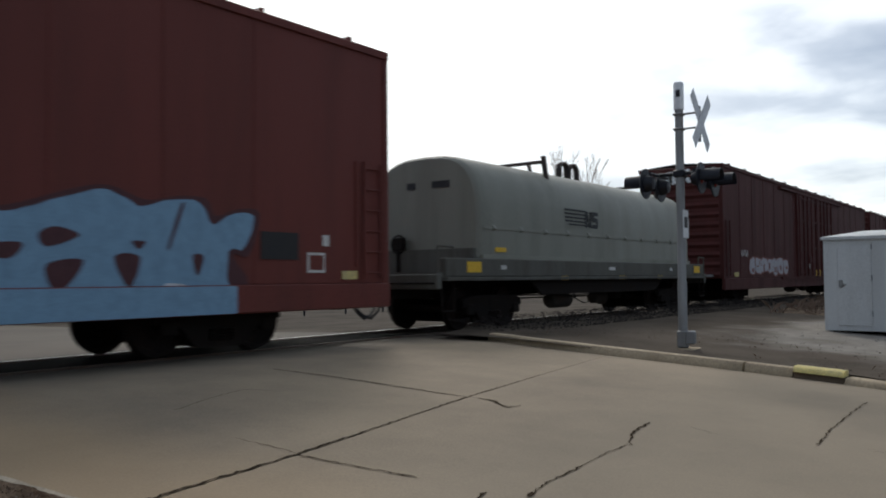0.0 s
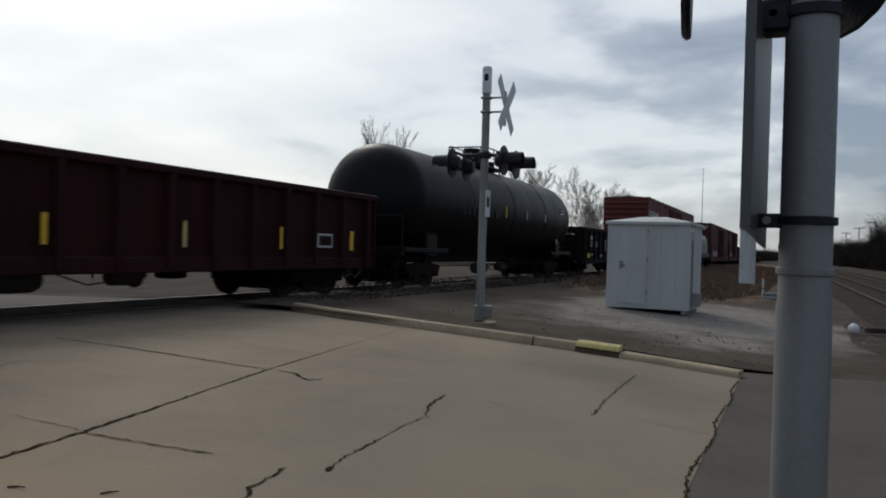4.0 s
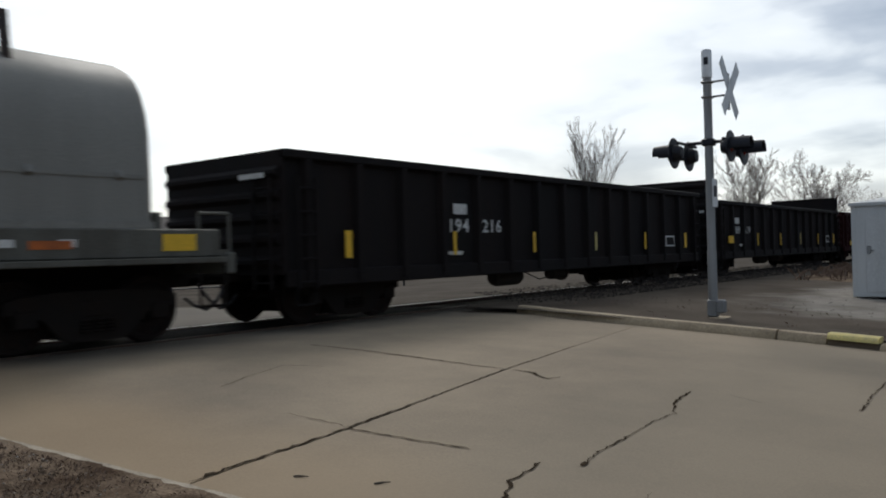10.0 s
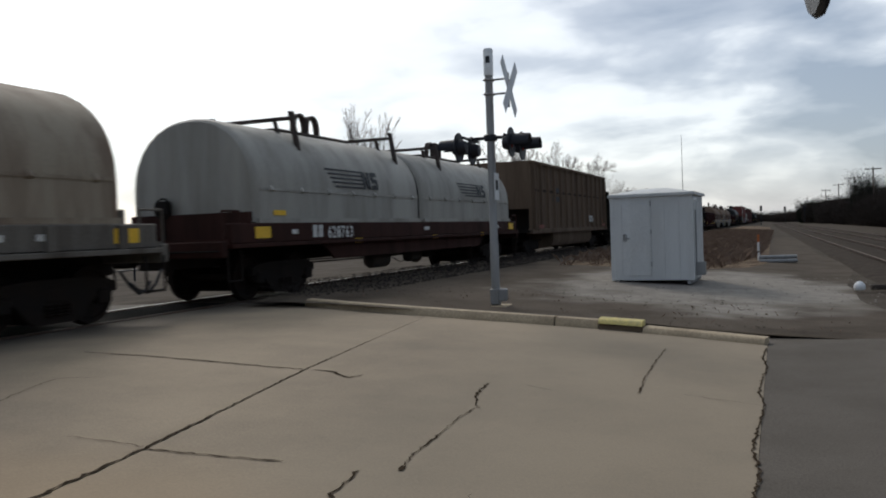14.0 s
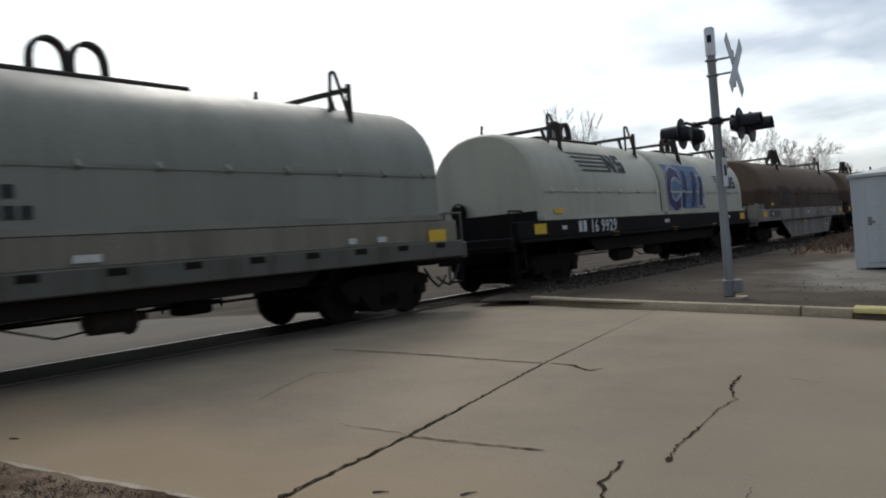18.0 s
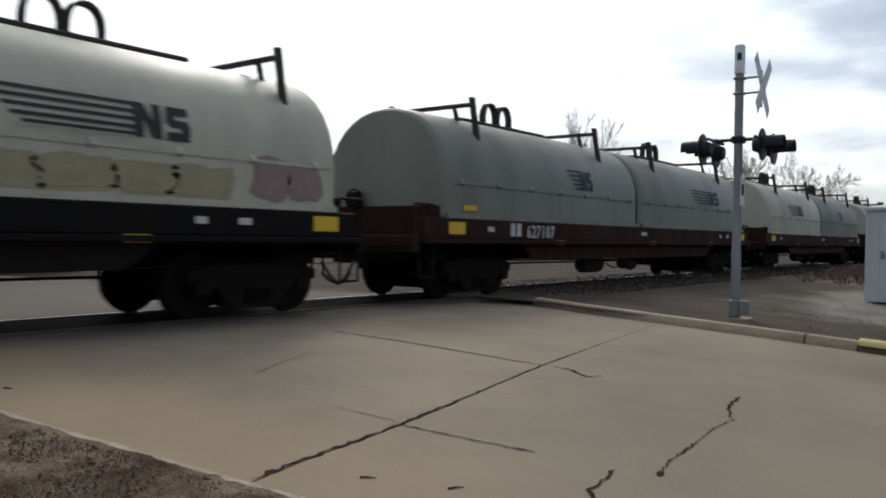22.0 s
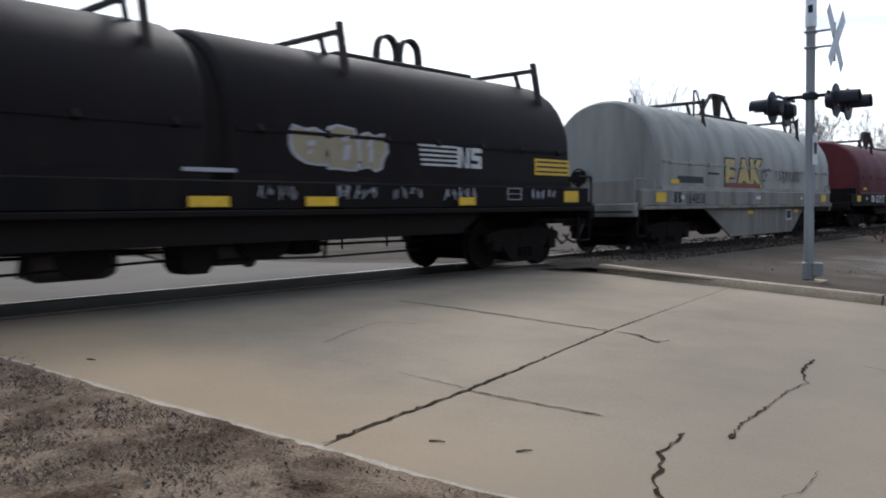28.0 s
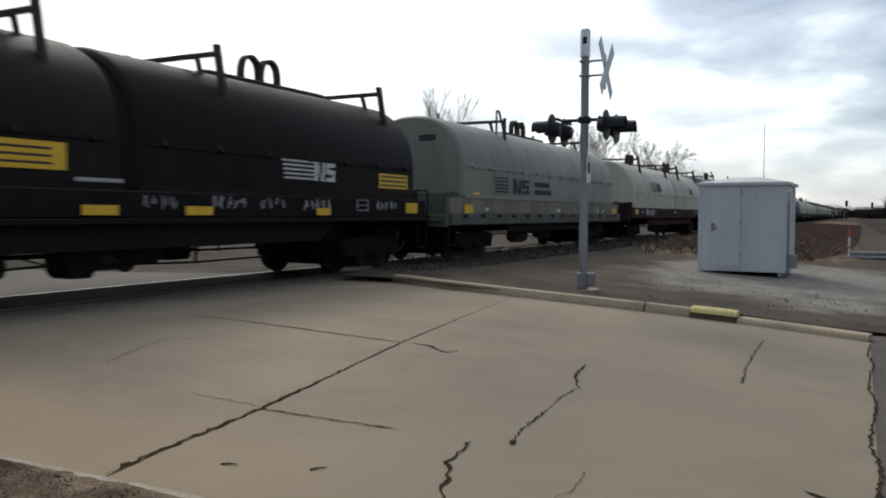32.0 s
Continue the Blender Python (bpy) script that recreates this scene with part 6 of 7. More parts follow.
    for k in range(n):
        y = -h + 1.3 + (length - 2.6) * k / (n - 1)
        if upright:
            big = k in (0, n - 1)
            bar_mark(c_, hw + 0.095, y, 1.17, 0.5 if k == 0 and high_end else 0.15 if big else 0.09, 0.24 if k == 0 and high_end else 0.44, YELLOW if k != 3 else KERBYELLOW, "reflector")
        elif paint != "gon_green":
            bar_mark(c_, hw + 0.095, y, 0.93, 0.5 if k in (0, n - 1) else 0.36, 0.22 if k in (0, n - 1) else 0.12, YELLOW, "reflector")
    fr = part("stencil_frame", S().box(hw, hw + 0.10, h - 2.75, h - 2.15, 1.00, 1.30), MARKW, c_)
    part("stencil_field", S().box(hw + 0.10, hw + 0.104, h - 2.71, h - 2.19, 1.04, 1.26), P, fr)
    for yy, w in ((h - 1.0, 0.34), (h - 1.75, 0.25), (-h + 1.4, 0.3), (-h + 2.9, 0.2)):
        bar_mark(c_, hw + 0.002, yy, 0.74, w, 0.06, MARKW)
    if number:
        bar_mark(c_, hw + 0.002, -h + 0.5 + (length - 1.0) / (ribs - 1) * (round((2.5 + num_off - 0.5 - (length - 1.0) / (ribs - 1) / 2) / ((length - 1.0) / (ribs - 1))) + 0.5), 1.82, 0.42, 0.2, MARKW)
        # one group of figures in each bay between the ribs
        step = (length - 1.0) / (ribs - 1)
        first = round((2.5 + num_off - 0.5 - step / 2) / step)
        for k, group in enumerate(number.split()):
            lettering("number", group, MARKW, c_, hw + 0.004, -h + 0.5 + step * (first + k) + 0.16, 1.38, 0.36, wide=1.2)
        bar_mark(c_, hw + 0.002, -h + 2.7 + num_off, 0.98, 0.55, 0.07, MARKW)
    if word:
        rg = random.Random(3)
        for k in range(8):
            y = -h + 5.35 + 0.93 * k
            s = S()
            s.box(hw, hw + 0.006, y - 0.24, y - 0.13, 1.2, 1.8)
            s.box(hw, hw + 0.0055, y + 0.11, y + 0.22, 1.2 + 0.2 * (k % 2), 1.8)
            s.box(hw, hw + 0.0065, y - 0.24, y + 0.22, 1.70 - 0.42 * (k % 3 == 1), 1.8 - 0.42 * (k % 3 == 1))
            part("worn_lettering", s, MARKW, c_, "worn white block of the painted name", smooth=0)
    if patch:
        part("plywood_patch", S().box(hw, hw + 0.10, -h + 4.3, -h + 5.05, 0.50, 2.08, 0.02), GRAF["ply"], c_, "tan unpainted repair panel")
    running_gear(c_, h - 0.05, h - 1.9)
    return c_


def hood_profile(hw, zb, zs, zt, square):
    pts = [(hw, zb), (hw, zs)]
    n = 16
    for i in range(1, n):
        a = math.pi * i / n
        cx, sz = math.cos(a), math.sin(a)
        e = 2.0 / square
        pts.append((hw * math.copysign(abs(cx) ** e, cx), zs + (zt - zs) * abs(sz) ** e))
    return pts + [(-hw, zs), (-hw, zb)]


def hood_x(hw, zs, zt, square):
    """The half width of a hood at height z, for markings on its side."""
    def fx(z):
        if z <= zs:
            return hw
        q = min((z - zs) / (zt - zs), 0.999)
        return hw * (1 - q ** square) ** (1 / square)
    return fx


def hood(c_, y0, y1, hw, zb, zs, zt, square, paint, end_band=0, ribs=False, frames=True, loops=True, spike=False, vee=False, shift=0.0):
    P = PAINTS[paint]
    prof = hood_profile(hw, zb, zs, zt, square)
    m = (zb + zt) / 2
    rings = []
    for y, k in ((y0, 0.93), (y0 + 0.05, 0.975), (y0 + 0.14, 1.0), (y1 - 0.14, 1.0), (y1 - 0.05, 0.975), (y1, 0.93)):
        rings.append([(x * k, y, zb if z == zb else m + (z - m) * (k if z > m else 1)) for x, z in prof])
    hd = part("hood", S().loft(rings), P, c_, "lift-off steel coil hood", smooth=32)
    fx = hood_x(hw, zs, zt, square)
    for s in (-1, 1):
        part("hood_seam", S().box(s * hw - 0.012, s * hw + 0.018, y0 + 0.14, y1 - 0.14, zs - 0.03, zs + 0.02), P, hd)
        part("hood_foot", S().box(s * hw - 0.03, s * hw + 0.04, y0 + 0.05, y1 - 0.05, zb - 0.02, zb + 0.07), P, hd)
    n = max(int((y1 - y0) / 1.05), 3)
    for i in range(n):
        y = y0 + 0.5 + (y1 - y0 - 1.0) * i / (n - 1)
        part("hood_lug", _bogie["lug_" + paint], P, hd).location = (hw, y, zs)
    if ribs:
        k = int((y1 - y0) / 1.15)
        for i in range(1, k):
            y = y0 + (y1 - y0) * i / k
            part("hood_rib", S().loft([[(x * 1.006, y + d, zb + (z - zb) * 1.004 + 0.004) for x, z in prof if z > zs + 0.30 + 0.25 * (i % 3)] for d in (-0.014, 0.014)], cap=False, close=False), PAINTS["beige"], hd, "pale weld rib")
    ym = (y0 + y1) / 2 + (0.35 if spike else 0.65 if y1 - y0 > 10 else 0.45) + shift
    L = y1 - y0
    D = GUIDE
    if loops:
        part("walkway", S().box(-0.30, 0.30, ym - min(1.7, L * 0.24), ym + min(1.7, L * 0.24), zt - 0.02, zt + 0.06, 0.02), D, hd, "dark top walkway plate")
        for q in ((-0.28, 0.28) if not spike else ()):
            arch = S()
            pts = [(0.0, ym + q - 0.25 * math.cos(math.pi * i / 14), zt + 0.02 + 0.52 * max(math.sin(math.pi * i / 14), 0) ** 0.5) for i in range(15)]
            arch.strap(pts, 0.15, 0.055)
            part("lifting_loop", arch, D, hd, "dark arched lifting loop")
        if spike:
            sp = S().box(-0.12, 0.12, ym - 0.42, ym + 0.42, zt + 0.66, zt + 0.78, 0.03).rod((0, ym, zt), (0, ym, zt + 0.66), 0.10, 8, 0.16)
            for d in (-1, 1):
                sp.tube([(0, ym + d * 0.38, zt + 0.72), (0, ym + d * 0.62, zt + 0.60), (0, ym + d * 1.32, zt - 0.02)], 0.065, 6)
            part("lifting_loop", sp, D, hd, "dark four-legged lifting frame")
    if frames:
        for q in ((-0.265, 0.31) if L > 10 else (-0.29, 0.34)):
            y = ym + q * L
            z0, zb_, z1 = zt - (0.95 if square > 3 else 0.74), zt + 0.16, zt + 0.30
            fr = S().box(-1.08, 1.08, y - 0.035, y + 0.035, zb_ - 0.045, zb_ + 0.035)
            for sx in (-1, 1):
                if vee:
                    fr.tube([(sx * 1.14, y - 0.04, zt - 0.52), (sx * 0.98, y - 0.22, z1 + 0.13), (sx * 0.93, y - 0.27, z1 + 0.13), (sx * 0.98, y - 0.40, zt - 0.24)], 0.032, 6)
                    fr.rod((sx * 1.06, y, z0), (sx * 1.06, y, z1 - 0.06), 0.05, 8)
                else:
                    fr.loft([[(sx * x + a, y + b, z) for a, b in ((-0.05, -0.045), (0.05, -0.045), (0.05, 0.045), (-0.05, 0.045))] for x, z in ((1.20, z0 + 0.02), (1.03, z1))])
                    fr.loft([[(sx * x + a, y + b, z) for a, b in ((-0.09, -0.075), (0.06, -0.075), (0.06, 0.075), (-0.09, 0.075))] for x, z in ((1.215, z0 - 0.02), (1.19, z0 + 0.06))])
                fr.loft([[(sx * x + a, y + b, z) for a, b in ((-0.035, -0.035), (0.035, -0.035), (0.035, 0.035), (-0.035, 0.035))] for x, z in ((0.72, zt - 0.26), (0.60, zb_))])
            part("guide_frame", fr, D, hd, "dark portal-shaped hood guide")
    return hd, fx


def worn_black_side(c_, h, hw):
    """Reflectors, chalky scrawls and hanging brake gear of the black cars."""
    rg = random.Random(77)
    for y, w in ((-h + 5.0, 0.55), (0.0, 0.56), (1.75, 0.55), (4.85, 0.42)):
        bar_mark(c_, hw + 0.135, y, 1.13, w, 0.13, YELLOW, "reflector")
    bar_mark(c_, hw + 0.012, 0.1, 1.52, 0.75, 0.05, GRAF["pale"])
    for y, n, z, r in ((0.75, 4, 1.24, 0.007), (2.05, 5, 1.26, 0.011), (3.2, 4, 1.25, 0.006), (4.35, 5, 1.25, 0.012), (6.75, 5, 1.25, 0.010), (-3.4, 5, 1.22, 0.007), (-5.6, 4, 1.22, 0.007)):
        s = S()
        for k in range(n):
            a = y + 0.17 * k
            for _ in range(3):
                s.rod((hw + 0.066, a + rg.uniform(0, 0.13), z + rg.uniform(-0.10, 0.0)), (hw + 0.066, a + rg.uniform(0, 0.13), z + rg.uniform(0.02, 0.11)), r, 4)
        part("scrawl", s, GRAF["pale"], c_, "thin chalky sprayed scrawl")
    s = S()
    for p, q in (((6.05, 1.16), (6.45, 1.16)), ((6.45, 1.16), (6.45, 1.36)), ((6.45, 1.36), (6.05, 1.36)), ((6.05, 1.36), (6.05, 1.16)), ((6.05, 1.26), (6.45, 1.26))):
        s.rod((hw + 0.066, *p), (hw + 0.066, *q), 0.010, 4)
    part("stencil_box", s, GRAF["pale"], c_, "white stencilled box")
    for y, w, z in ((-2.5, 0.30, 0.34), (-1.25, 0.32, 0.29), (0.2, 0.24, 0.21), (1.25, 0.42, 0.36)):
        s = S().loft([[(0.80 + a * 0.22, y + b * w * k, zz) for a, b in ((-1, -1), (1, -1), (1, 1), (-1, 1))] for k, zz in ((1.15, 0.66), (1.0, 0.56), (0.95, z + 0.10), (0.6, z))])
        part("brake_gear", s, UNDER, c_, "dark hanging brake gear")
    for y in (-3.0, -1.9, 2.4):
        part("hanger", S().rod((0.95, y, 0.62), (0.95, y - 0.05, 0.30), 0.03, 5), UNDER, c_)
    part("brake_rod", S().tube([(0.95, -5.0, 0.42), (0.95, -3.0, 0.32), (0.95, -0.4, 0.40), (0.95, 2.35, 0.32), (0.95, 4.4, 0.34)], 0.018, 5), UNDER, c_)


def coil_car(lead, length, paint, sill="sill_grey", twin=False, belly=False, boxy=False, number="", mark="k", ribs=False, graf=None, label="", deck=0.9, spike=False, paint2=None, blue_end=False, words=0, yellow=True, mark_low=False, vee=False, shield=False, top=3.50, seam=2.06, gap=0.0, tags=False, end_mark=False, marks=None, piece=False, scrawl=False, panels=False, shift=0.0, rear=0.0, nose=0.0, lift=0.0):
    c_ = car("coil_car", label, "coil car", lead, length)
    h, hw = length / 2, 1.50
    vee = vee or spike
    board = words == 1
    zb, zs, zt = 1.52 if board else 1.42, seam, top
    sq = 3.1 if boxy else 2.15
    zt = 3.68 if boxy else zt
    Q = PAINTS["sill_pale" if belly else sill]
    # the hood sits towards the leading end, clear of the hand brake platform
    a, b = (-h + deck + 0.2, h - deck + 0.1) if twin else ((-h + deck + 0.85, h - deck + 0.4) if spike else (-h + deck + 0.1, h - deck))
    a, b = a + rear, b - nose
    end = {-1: -a, 1: b}
    hoods = []
    if twin:
        mid = gap
        hoods.append(hood(c_, a, mid - 0.10, hw, zb, zs, zt, sq, paint, spike=spike, vee=vee, shift=shift))
        hoods.append(hood(c_, mid + 0.10, b, hw, zb, zs, zt, sq, paint2 or paint, spike=spike, vee=vee and not piece, shift=shift + (0.3 if piece else 0.0)))
        # a dark solid fills the open gap, in place of its shade
        part("hood_gap", S().loft([[(x * 0.93, y, z if z < 1.5 else 1.4 + (z - 1.4) * 0.95) for x, z in hood_profile(hw, zb, zs, zt, sq)] for y in (mid - 0.12, mid + 0.12)]), UNDER, c_, "dark filler for the shade in the gap between the hoods")
    else:
        hoods.append(hood(c_, a, b, hw, zb, zs, zt, sq, paint, ribs=ribs, spike=spike, vee=vee, shift=shift))
    fx = hoods[0][1]
    # side sills with stake pockets
    for s in (-1, 1):
        if board:
            part("side_board", S().box(s * hw - 0.10, s * hw + 0.03, -h + 0.25, h - 0.25, 1.12, 1.49, 0.01), PAINTS["sill_beige"], c_, "dusty beige side board")
            part("sill_channel", S().box(s * hw - 0.12, s * hw + 0.12, -h + 0.2, h - 0.2, 0.82, 1.12, 0.02), Q, c_, "grey side channel")
            for k in range(14):
                y = -h + 0.9 + (length - 1.8) * k / 13
                # the pockets' inner shade is laid on as thin dark plates
                part("channel_pocket", S().box(s * hw + (0.12 if s > 0 else -0.126), s * hw + (0.126 if s > 0 else -0.12), y - 0.13, y + 0.13, 1.00, 1.09), UNDER, c_, "dark plate for the shade in a channel pocket")
        else:
            part("side_sill", S().box(s * hw - 0.10, s * hw + 0.06, -h + 0.25, h - 0.25, 1.02, 1.40, 0.02), Q, c_, "deep side sill")
            part("sill_flange", S().box(s * hw - 0.12, s * hw + 0.14, -h + 0.2, h - 0.2, 0.94, 1.02, 0.01), Q, c_)
        if belly:
            Q2 = PAINTS["sill_pale"]
            part("belly_side", S().plate([(s * (hw - 0.06), -h + 3.7, 0.96), (s * (hw - 0.06), -h + 5.4, 0.18), (s * (hw - 0.06), h - 3.8, 0.18), (s * (hw - 0.06), h - 2.6, 0.96)], (s, 0, 0), 0.05), Q2, c_, "deep pale fish-belly side plate")
            if s > 0:
                fr = part("stencil_frame", S().box(hw - 0.01, hw + 0.004, h - 4.35, h - 3.85, 0.55, 0.88), MARKW, c_, "white stencil frame")
                part("stencil_field", S().box(hw + 0.004, hw + 0.007, h - 4.28, h - 3.92, 0.60, 0.83), BLACK, fr)
                for y in (-0.2, h - 3.4):
                    bar_mark(c_, hw - 0.008, y, 0.82, 0.40, 0.10, YELLOW, "reflector")
        else:
            part("lower_sill", S().plate([(s * (hw - 0.10), -h + 3.5, 0.97), (s * (hw - 0.10), -h + 4.1, 0.60), (s * (hw - 0.10), h - 4.1, 0.60), (s * (hw - 0.10), h - 3.5, 0.97)], (s, 0, 0), 0.06), Q if sill == "sill_red" else UNDER, c_, "lower side beam")
        if sill == "sill_grey" and not board and not belly:
            for k in range(13):
                y = -h + 1.0 + (length - 2) * k / 12
                part("stake_pocket", S().box(s * hw + (0.06 if s > 0 else -0.13), s * hw + (0.13 if s > 0 else -0.06), y - 0.08, y + 0.08, 1.02, 1.38, 0.01), Q, c_)
        # end platform, rails and brake wheel
        y = s * (h - 0.06)
        part("end_deck", S().box(-hw, hw, min(y, s * end[s]), max(y, s * end[s]), 1.02, 1.12), Q, c_, "end platform")
        part("end_sill", S().box(-hw - 0.05, hw + 0.05, y - 0.08, y + 0.08, 0.78, 1.08, 0.02), Q, c_)
        part("end_bulkhead", S().box(-hw + 0.08, hw - 0.08, s * end[s] - 0.05 + s * 0.08, s * end[s] + 0.05 + s * 0.08, 1.1, 1.62), Q, c_)
        for sx in (-1, 1):
            part("handrail", S().tube([(sx * hw, y, 1.08), (sx * hw, y, 1.62), (sx * hw, y - s * 0.5, 1.62), (sx * hw, y - s * 0.5, 1.08)], 0.022, 6), Q, c_, "end handrail")
            part("step", S().tube([(sx * (hw + 0.02), y - s * 0.1, 0.9), (sx * (hw + 0.02), y - s * 0.1, 0.35), (sx * (hw + 0.02), y - s * 0.5, 0.35), (sx * (hw + 0.02), y - s * 0.5, 0.9)], 0.02, 6), UNDER, c_)
        part("cut_lever", S().rod((-hw, y + s * 0.12, 0.9), (hw, y + s * 0.12, 0.9), 0.018, 5), UNDER, c_)
    bw = S()
    yb = a - 0.14
    for i in range(14):
        t0, t1 = 6.283 * i / 14, 6.283 * (i + 1) / 14
        bw.rod((-0.6 + 0.2 * math.cos(t0), yb, 1.75 + 0.2 * math.sin(t0)), (-0.6 + 0.2 * math.cos(t1), yb, 1.75 + 0.2 * math.sin(t1)), 0.02, 5)
    bw.rod((-0.6, yb, 1.1), (-0.6, yb, 1.75), 0.05, 6).rod((-0.8, yb, 1.75), (-0.4, yb, 1.75), 0.015, 5).box(-0.75, -0.45, yb - 0.05, yb + 0.1, 1.62, 1.9, 0.02)
    part("brake_wheel", bw, UNDER, c_, "hand brake wheel")
    # markings
    M = MARKK if mark == "k" else MARKW
    spans = [(a, gap - 0.1), (gap + 0.1, b)] if twin else [(a, b)]
    for i, (p, q) in enumerate(spans):
        y = (p + q) / 2
        if shield:
            bar_mark(c_, fx(1.9) + 0.008, 2.1, 1.86, 0.8, 0.3, MARKW)
            bar_mark(c_, fx(1.9) + 0.008, 3.2, 1.86, 1.2, 0.3, MARKW)
            bar_mark(c_, fx(2.4) + 0.012, -0.95, 2.42, 1.1, 0.2, MARKW)
            y = -0.7
            lg = S()
            for k in range(2):
                lg.box(fx(2.1) + 0.004, fx(2.1) + 0.012, y - 1.0, y + 0.1, 1.62 + 0.17 * k, 1.72 + 0.17 * k)
            for k in range(10):
                t0, t1 = math.pi * (0.1 + 0.09 * k), math.pi * (0.1 + 0.09 * (k + 1))
                lg.rod((fx(2.1) + 0.01, y + 0.1 + 0.26 * math.cos(t0), 2.0 + 0.28 * math.sin(t0)), (fx(2.1) + 0.01, y + 0.1 + 0.26 * math.cos(t1), 2.0 + 0.28 * math.sin(t1)), 0.05, 5)
            part("wheel_mark", lg, MARKW, c_, "white wheel-shaped company mark")
        elif mark:
            if boxy:
                x0 = fx(2.5) + 0.012
                striped_mark(c_, x0, -1.2, 2.47, 0.42, M, 1.0, 1.3)
            elif words:
                x0 = fx(1.9) + 0.010
                striped_mark(c_, x0, -3.85, 1.89, 0.42, M, 0.85, 0.01)
                striped_mark(c_, x0, -3.45, 1.89, 0.42, M, 0.05, 2.2)
                for zz, y1, n, w in ((1.99, -1.80, 7, 0.185), (1.76, -1.80, 8, 0.185)):
                    for k in range(n):
                        bar_mark(c_, x0, y1 + (k + 0.5) * w, zz, w * 0.74, 0.15, M, "name_bar")
            elif mark_low:
                x0 = fx(1.9) + 0.010
                if not (twin and i == 0 and mark == "w"):
                    striped_mark(c_, x0, (4.75 if mark == "w" else y - 4.0), 1.86, 0.34 if mark == "w" else 0.43, M, 1.05, 1.45)
                    if mark == "w":
                        pl = part("yellow_panel", S().box(x0, x0 + 0.006, 6.95, 8.1, 1.62, 1.92), YELLOW, c_, "yellow notice panel")
                        for k in range(3):
                            part("notice_bar", S().box(x0 + 0.006, x0 + 0.009, 7.0, 8.05, 1.665 + 0.09 * k, 1.70 + 0.09 * k), MARKK, pl)
            else:
                mark_on_hood(c_, fx, *((y + 0.55, zs + 0.34, 0.45, M) if not marks else (marks[i][0], zs + 0.34 + (lift if i == 0 else 0.0), marks[i][1], M, marks[i][2], marks[i][3])))
        if yellow and i == 0:
            bar_mark(c_, hw + 0.022, p + 0.75, 1.60, 0.42, 0.10, YELLOW, "stencil")
    if mark == "w":
        worn_black_side(c_, h, hw)
    for k, y in enumerate((-h + 1.2, -h + 5.0, 0.8, h - 4.0, h - 0.9) if mark != "w" else (-h + 1.2, h - 0.9)):
        big = k in (0, 4) or mark == "w"
        bar_mark(c_, hw + 0.065, y, 1.22 if big else 0.98, 0.5 if big else 0.36, 0.22 if big else 0.1, YELLOW, "reflector")
        if not big:
            c_.children[-1].location.x = 0.08
    for y, w in ((-h + 2.3, 0.3), (0.2, 0.5), (h - 3.1, 0.26), (h - 2.4, 0.3)) if mark != "w" else ():
        bar_mark(c_, hw + 0.062, y, 1.22, w * 0.7, 0.09, MARKW)
    if number:
        for k in range(2):
            bar_mark(c_, hw + 0.062, -h + (1.95 if belly else 3.08) + 0.23 * k, 1.22, 0.16, 0.26, MARKK if belly or sill == "sill_grey" else MARKW)
        lettering("number", number, MARKK if belly or sill == "sill_grey" else MARKW, c_, hw + (0.137 if sill == "sill_grey" and not board and not belly else 0.067), -h + (2.45 if belly else 3.6), 1.07, 0.42 if sill == "sill_black" else 0.36, fat=0.02)
    if words == 3:
        for k in range(6):
            bar_mark(c_, hw + 0.064, -h + 5.5 + 1.3 * k, 1.2, 0.5, 0.1, ORANGE, "orange_wear")
    if graf:
        for g in graf:
            graffiti(c_, 0, -h + g[0], -h + g[1], g[2], g[3], g[4], g[5], g[6], zf=fx if g[2] > 1.42 else (lambda v: hw + 0.02))
    if scrawl:
        for txt, y, z, size, key, fat, off in (("FAK", -2.05, 1.50, 1.02, "dark", 0.10, 0.010), ("FAK", -2.05, 1.50, 1.02, "peach", 0.06, 0.016), ("CF. ISBRKAND", 0.55, 1.68, 0.50, "dark", -0.006, 0.012)):
            wide = 1.25 if txt == "FAK" else 0.84
            for k, ch in enumerate(txt):
                if ch != " ":
                    lettering("graffiti", ch, GRAF[key], c_, off, y + k * size * 0.68 * wide, z + 0.03 * ((k * 7) % 3), size, "sprayed letter", wide, 0.0, fat, fx)
        part("graffiti", S().box(hw + 0.018, hw + 0.021, -2.05, 0.45, 1.47, 1.62), GRAF["rust"], c_, "pink-red sprayed underline")
        bar_mark(c_, hw + 0.004, -4.1, 1.66, 1.45, 0.16, GRAF["dark"], "scrawl")
        bar_mark(c_, hw + 0.004, -2.75, 1.84, 0.7, 0.05, GRAF["dark"], "scrawl")
    if panels:
        for y0, y1 in ((-4.9, -3.0), (-2.6, -0.4)):
            pl = part("yellow_panel", S().box(hw + 0.010, hw + 0.016, y0, y1, 1.62, 1.96), YELLOW, c_, "worn yellow notice panel")
            for k in range(3):
                part("notice_bar", S().box(hw + 0.016, hw + 0.019, y0 + 0.15, y1 - 0.2, 1.68 + 0.09 * k, 1.71 + 0.09 * k), MARKK, pl)
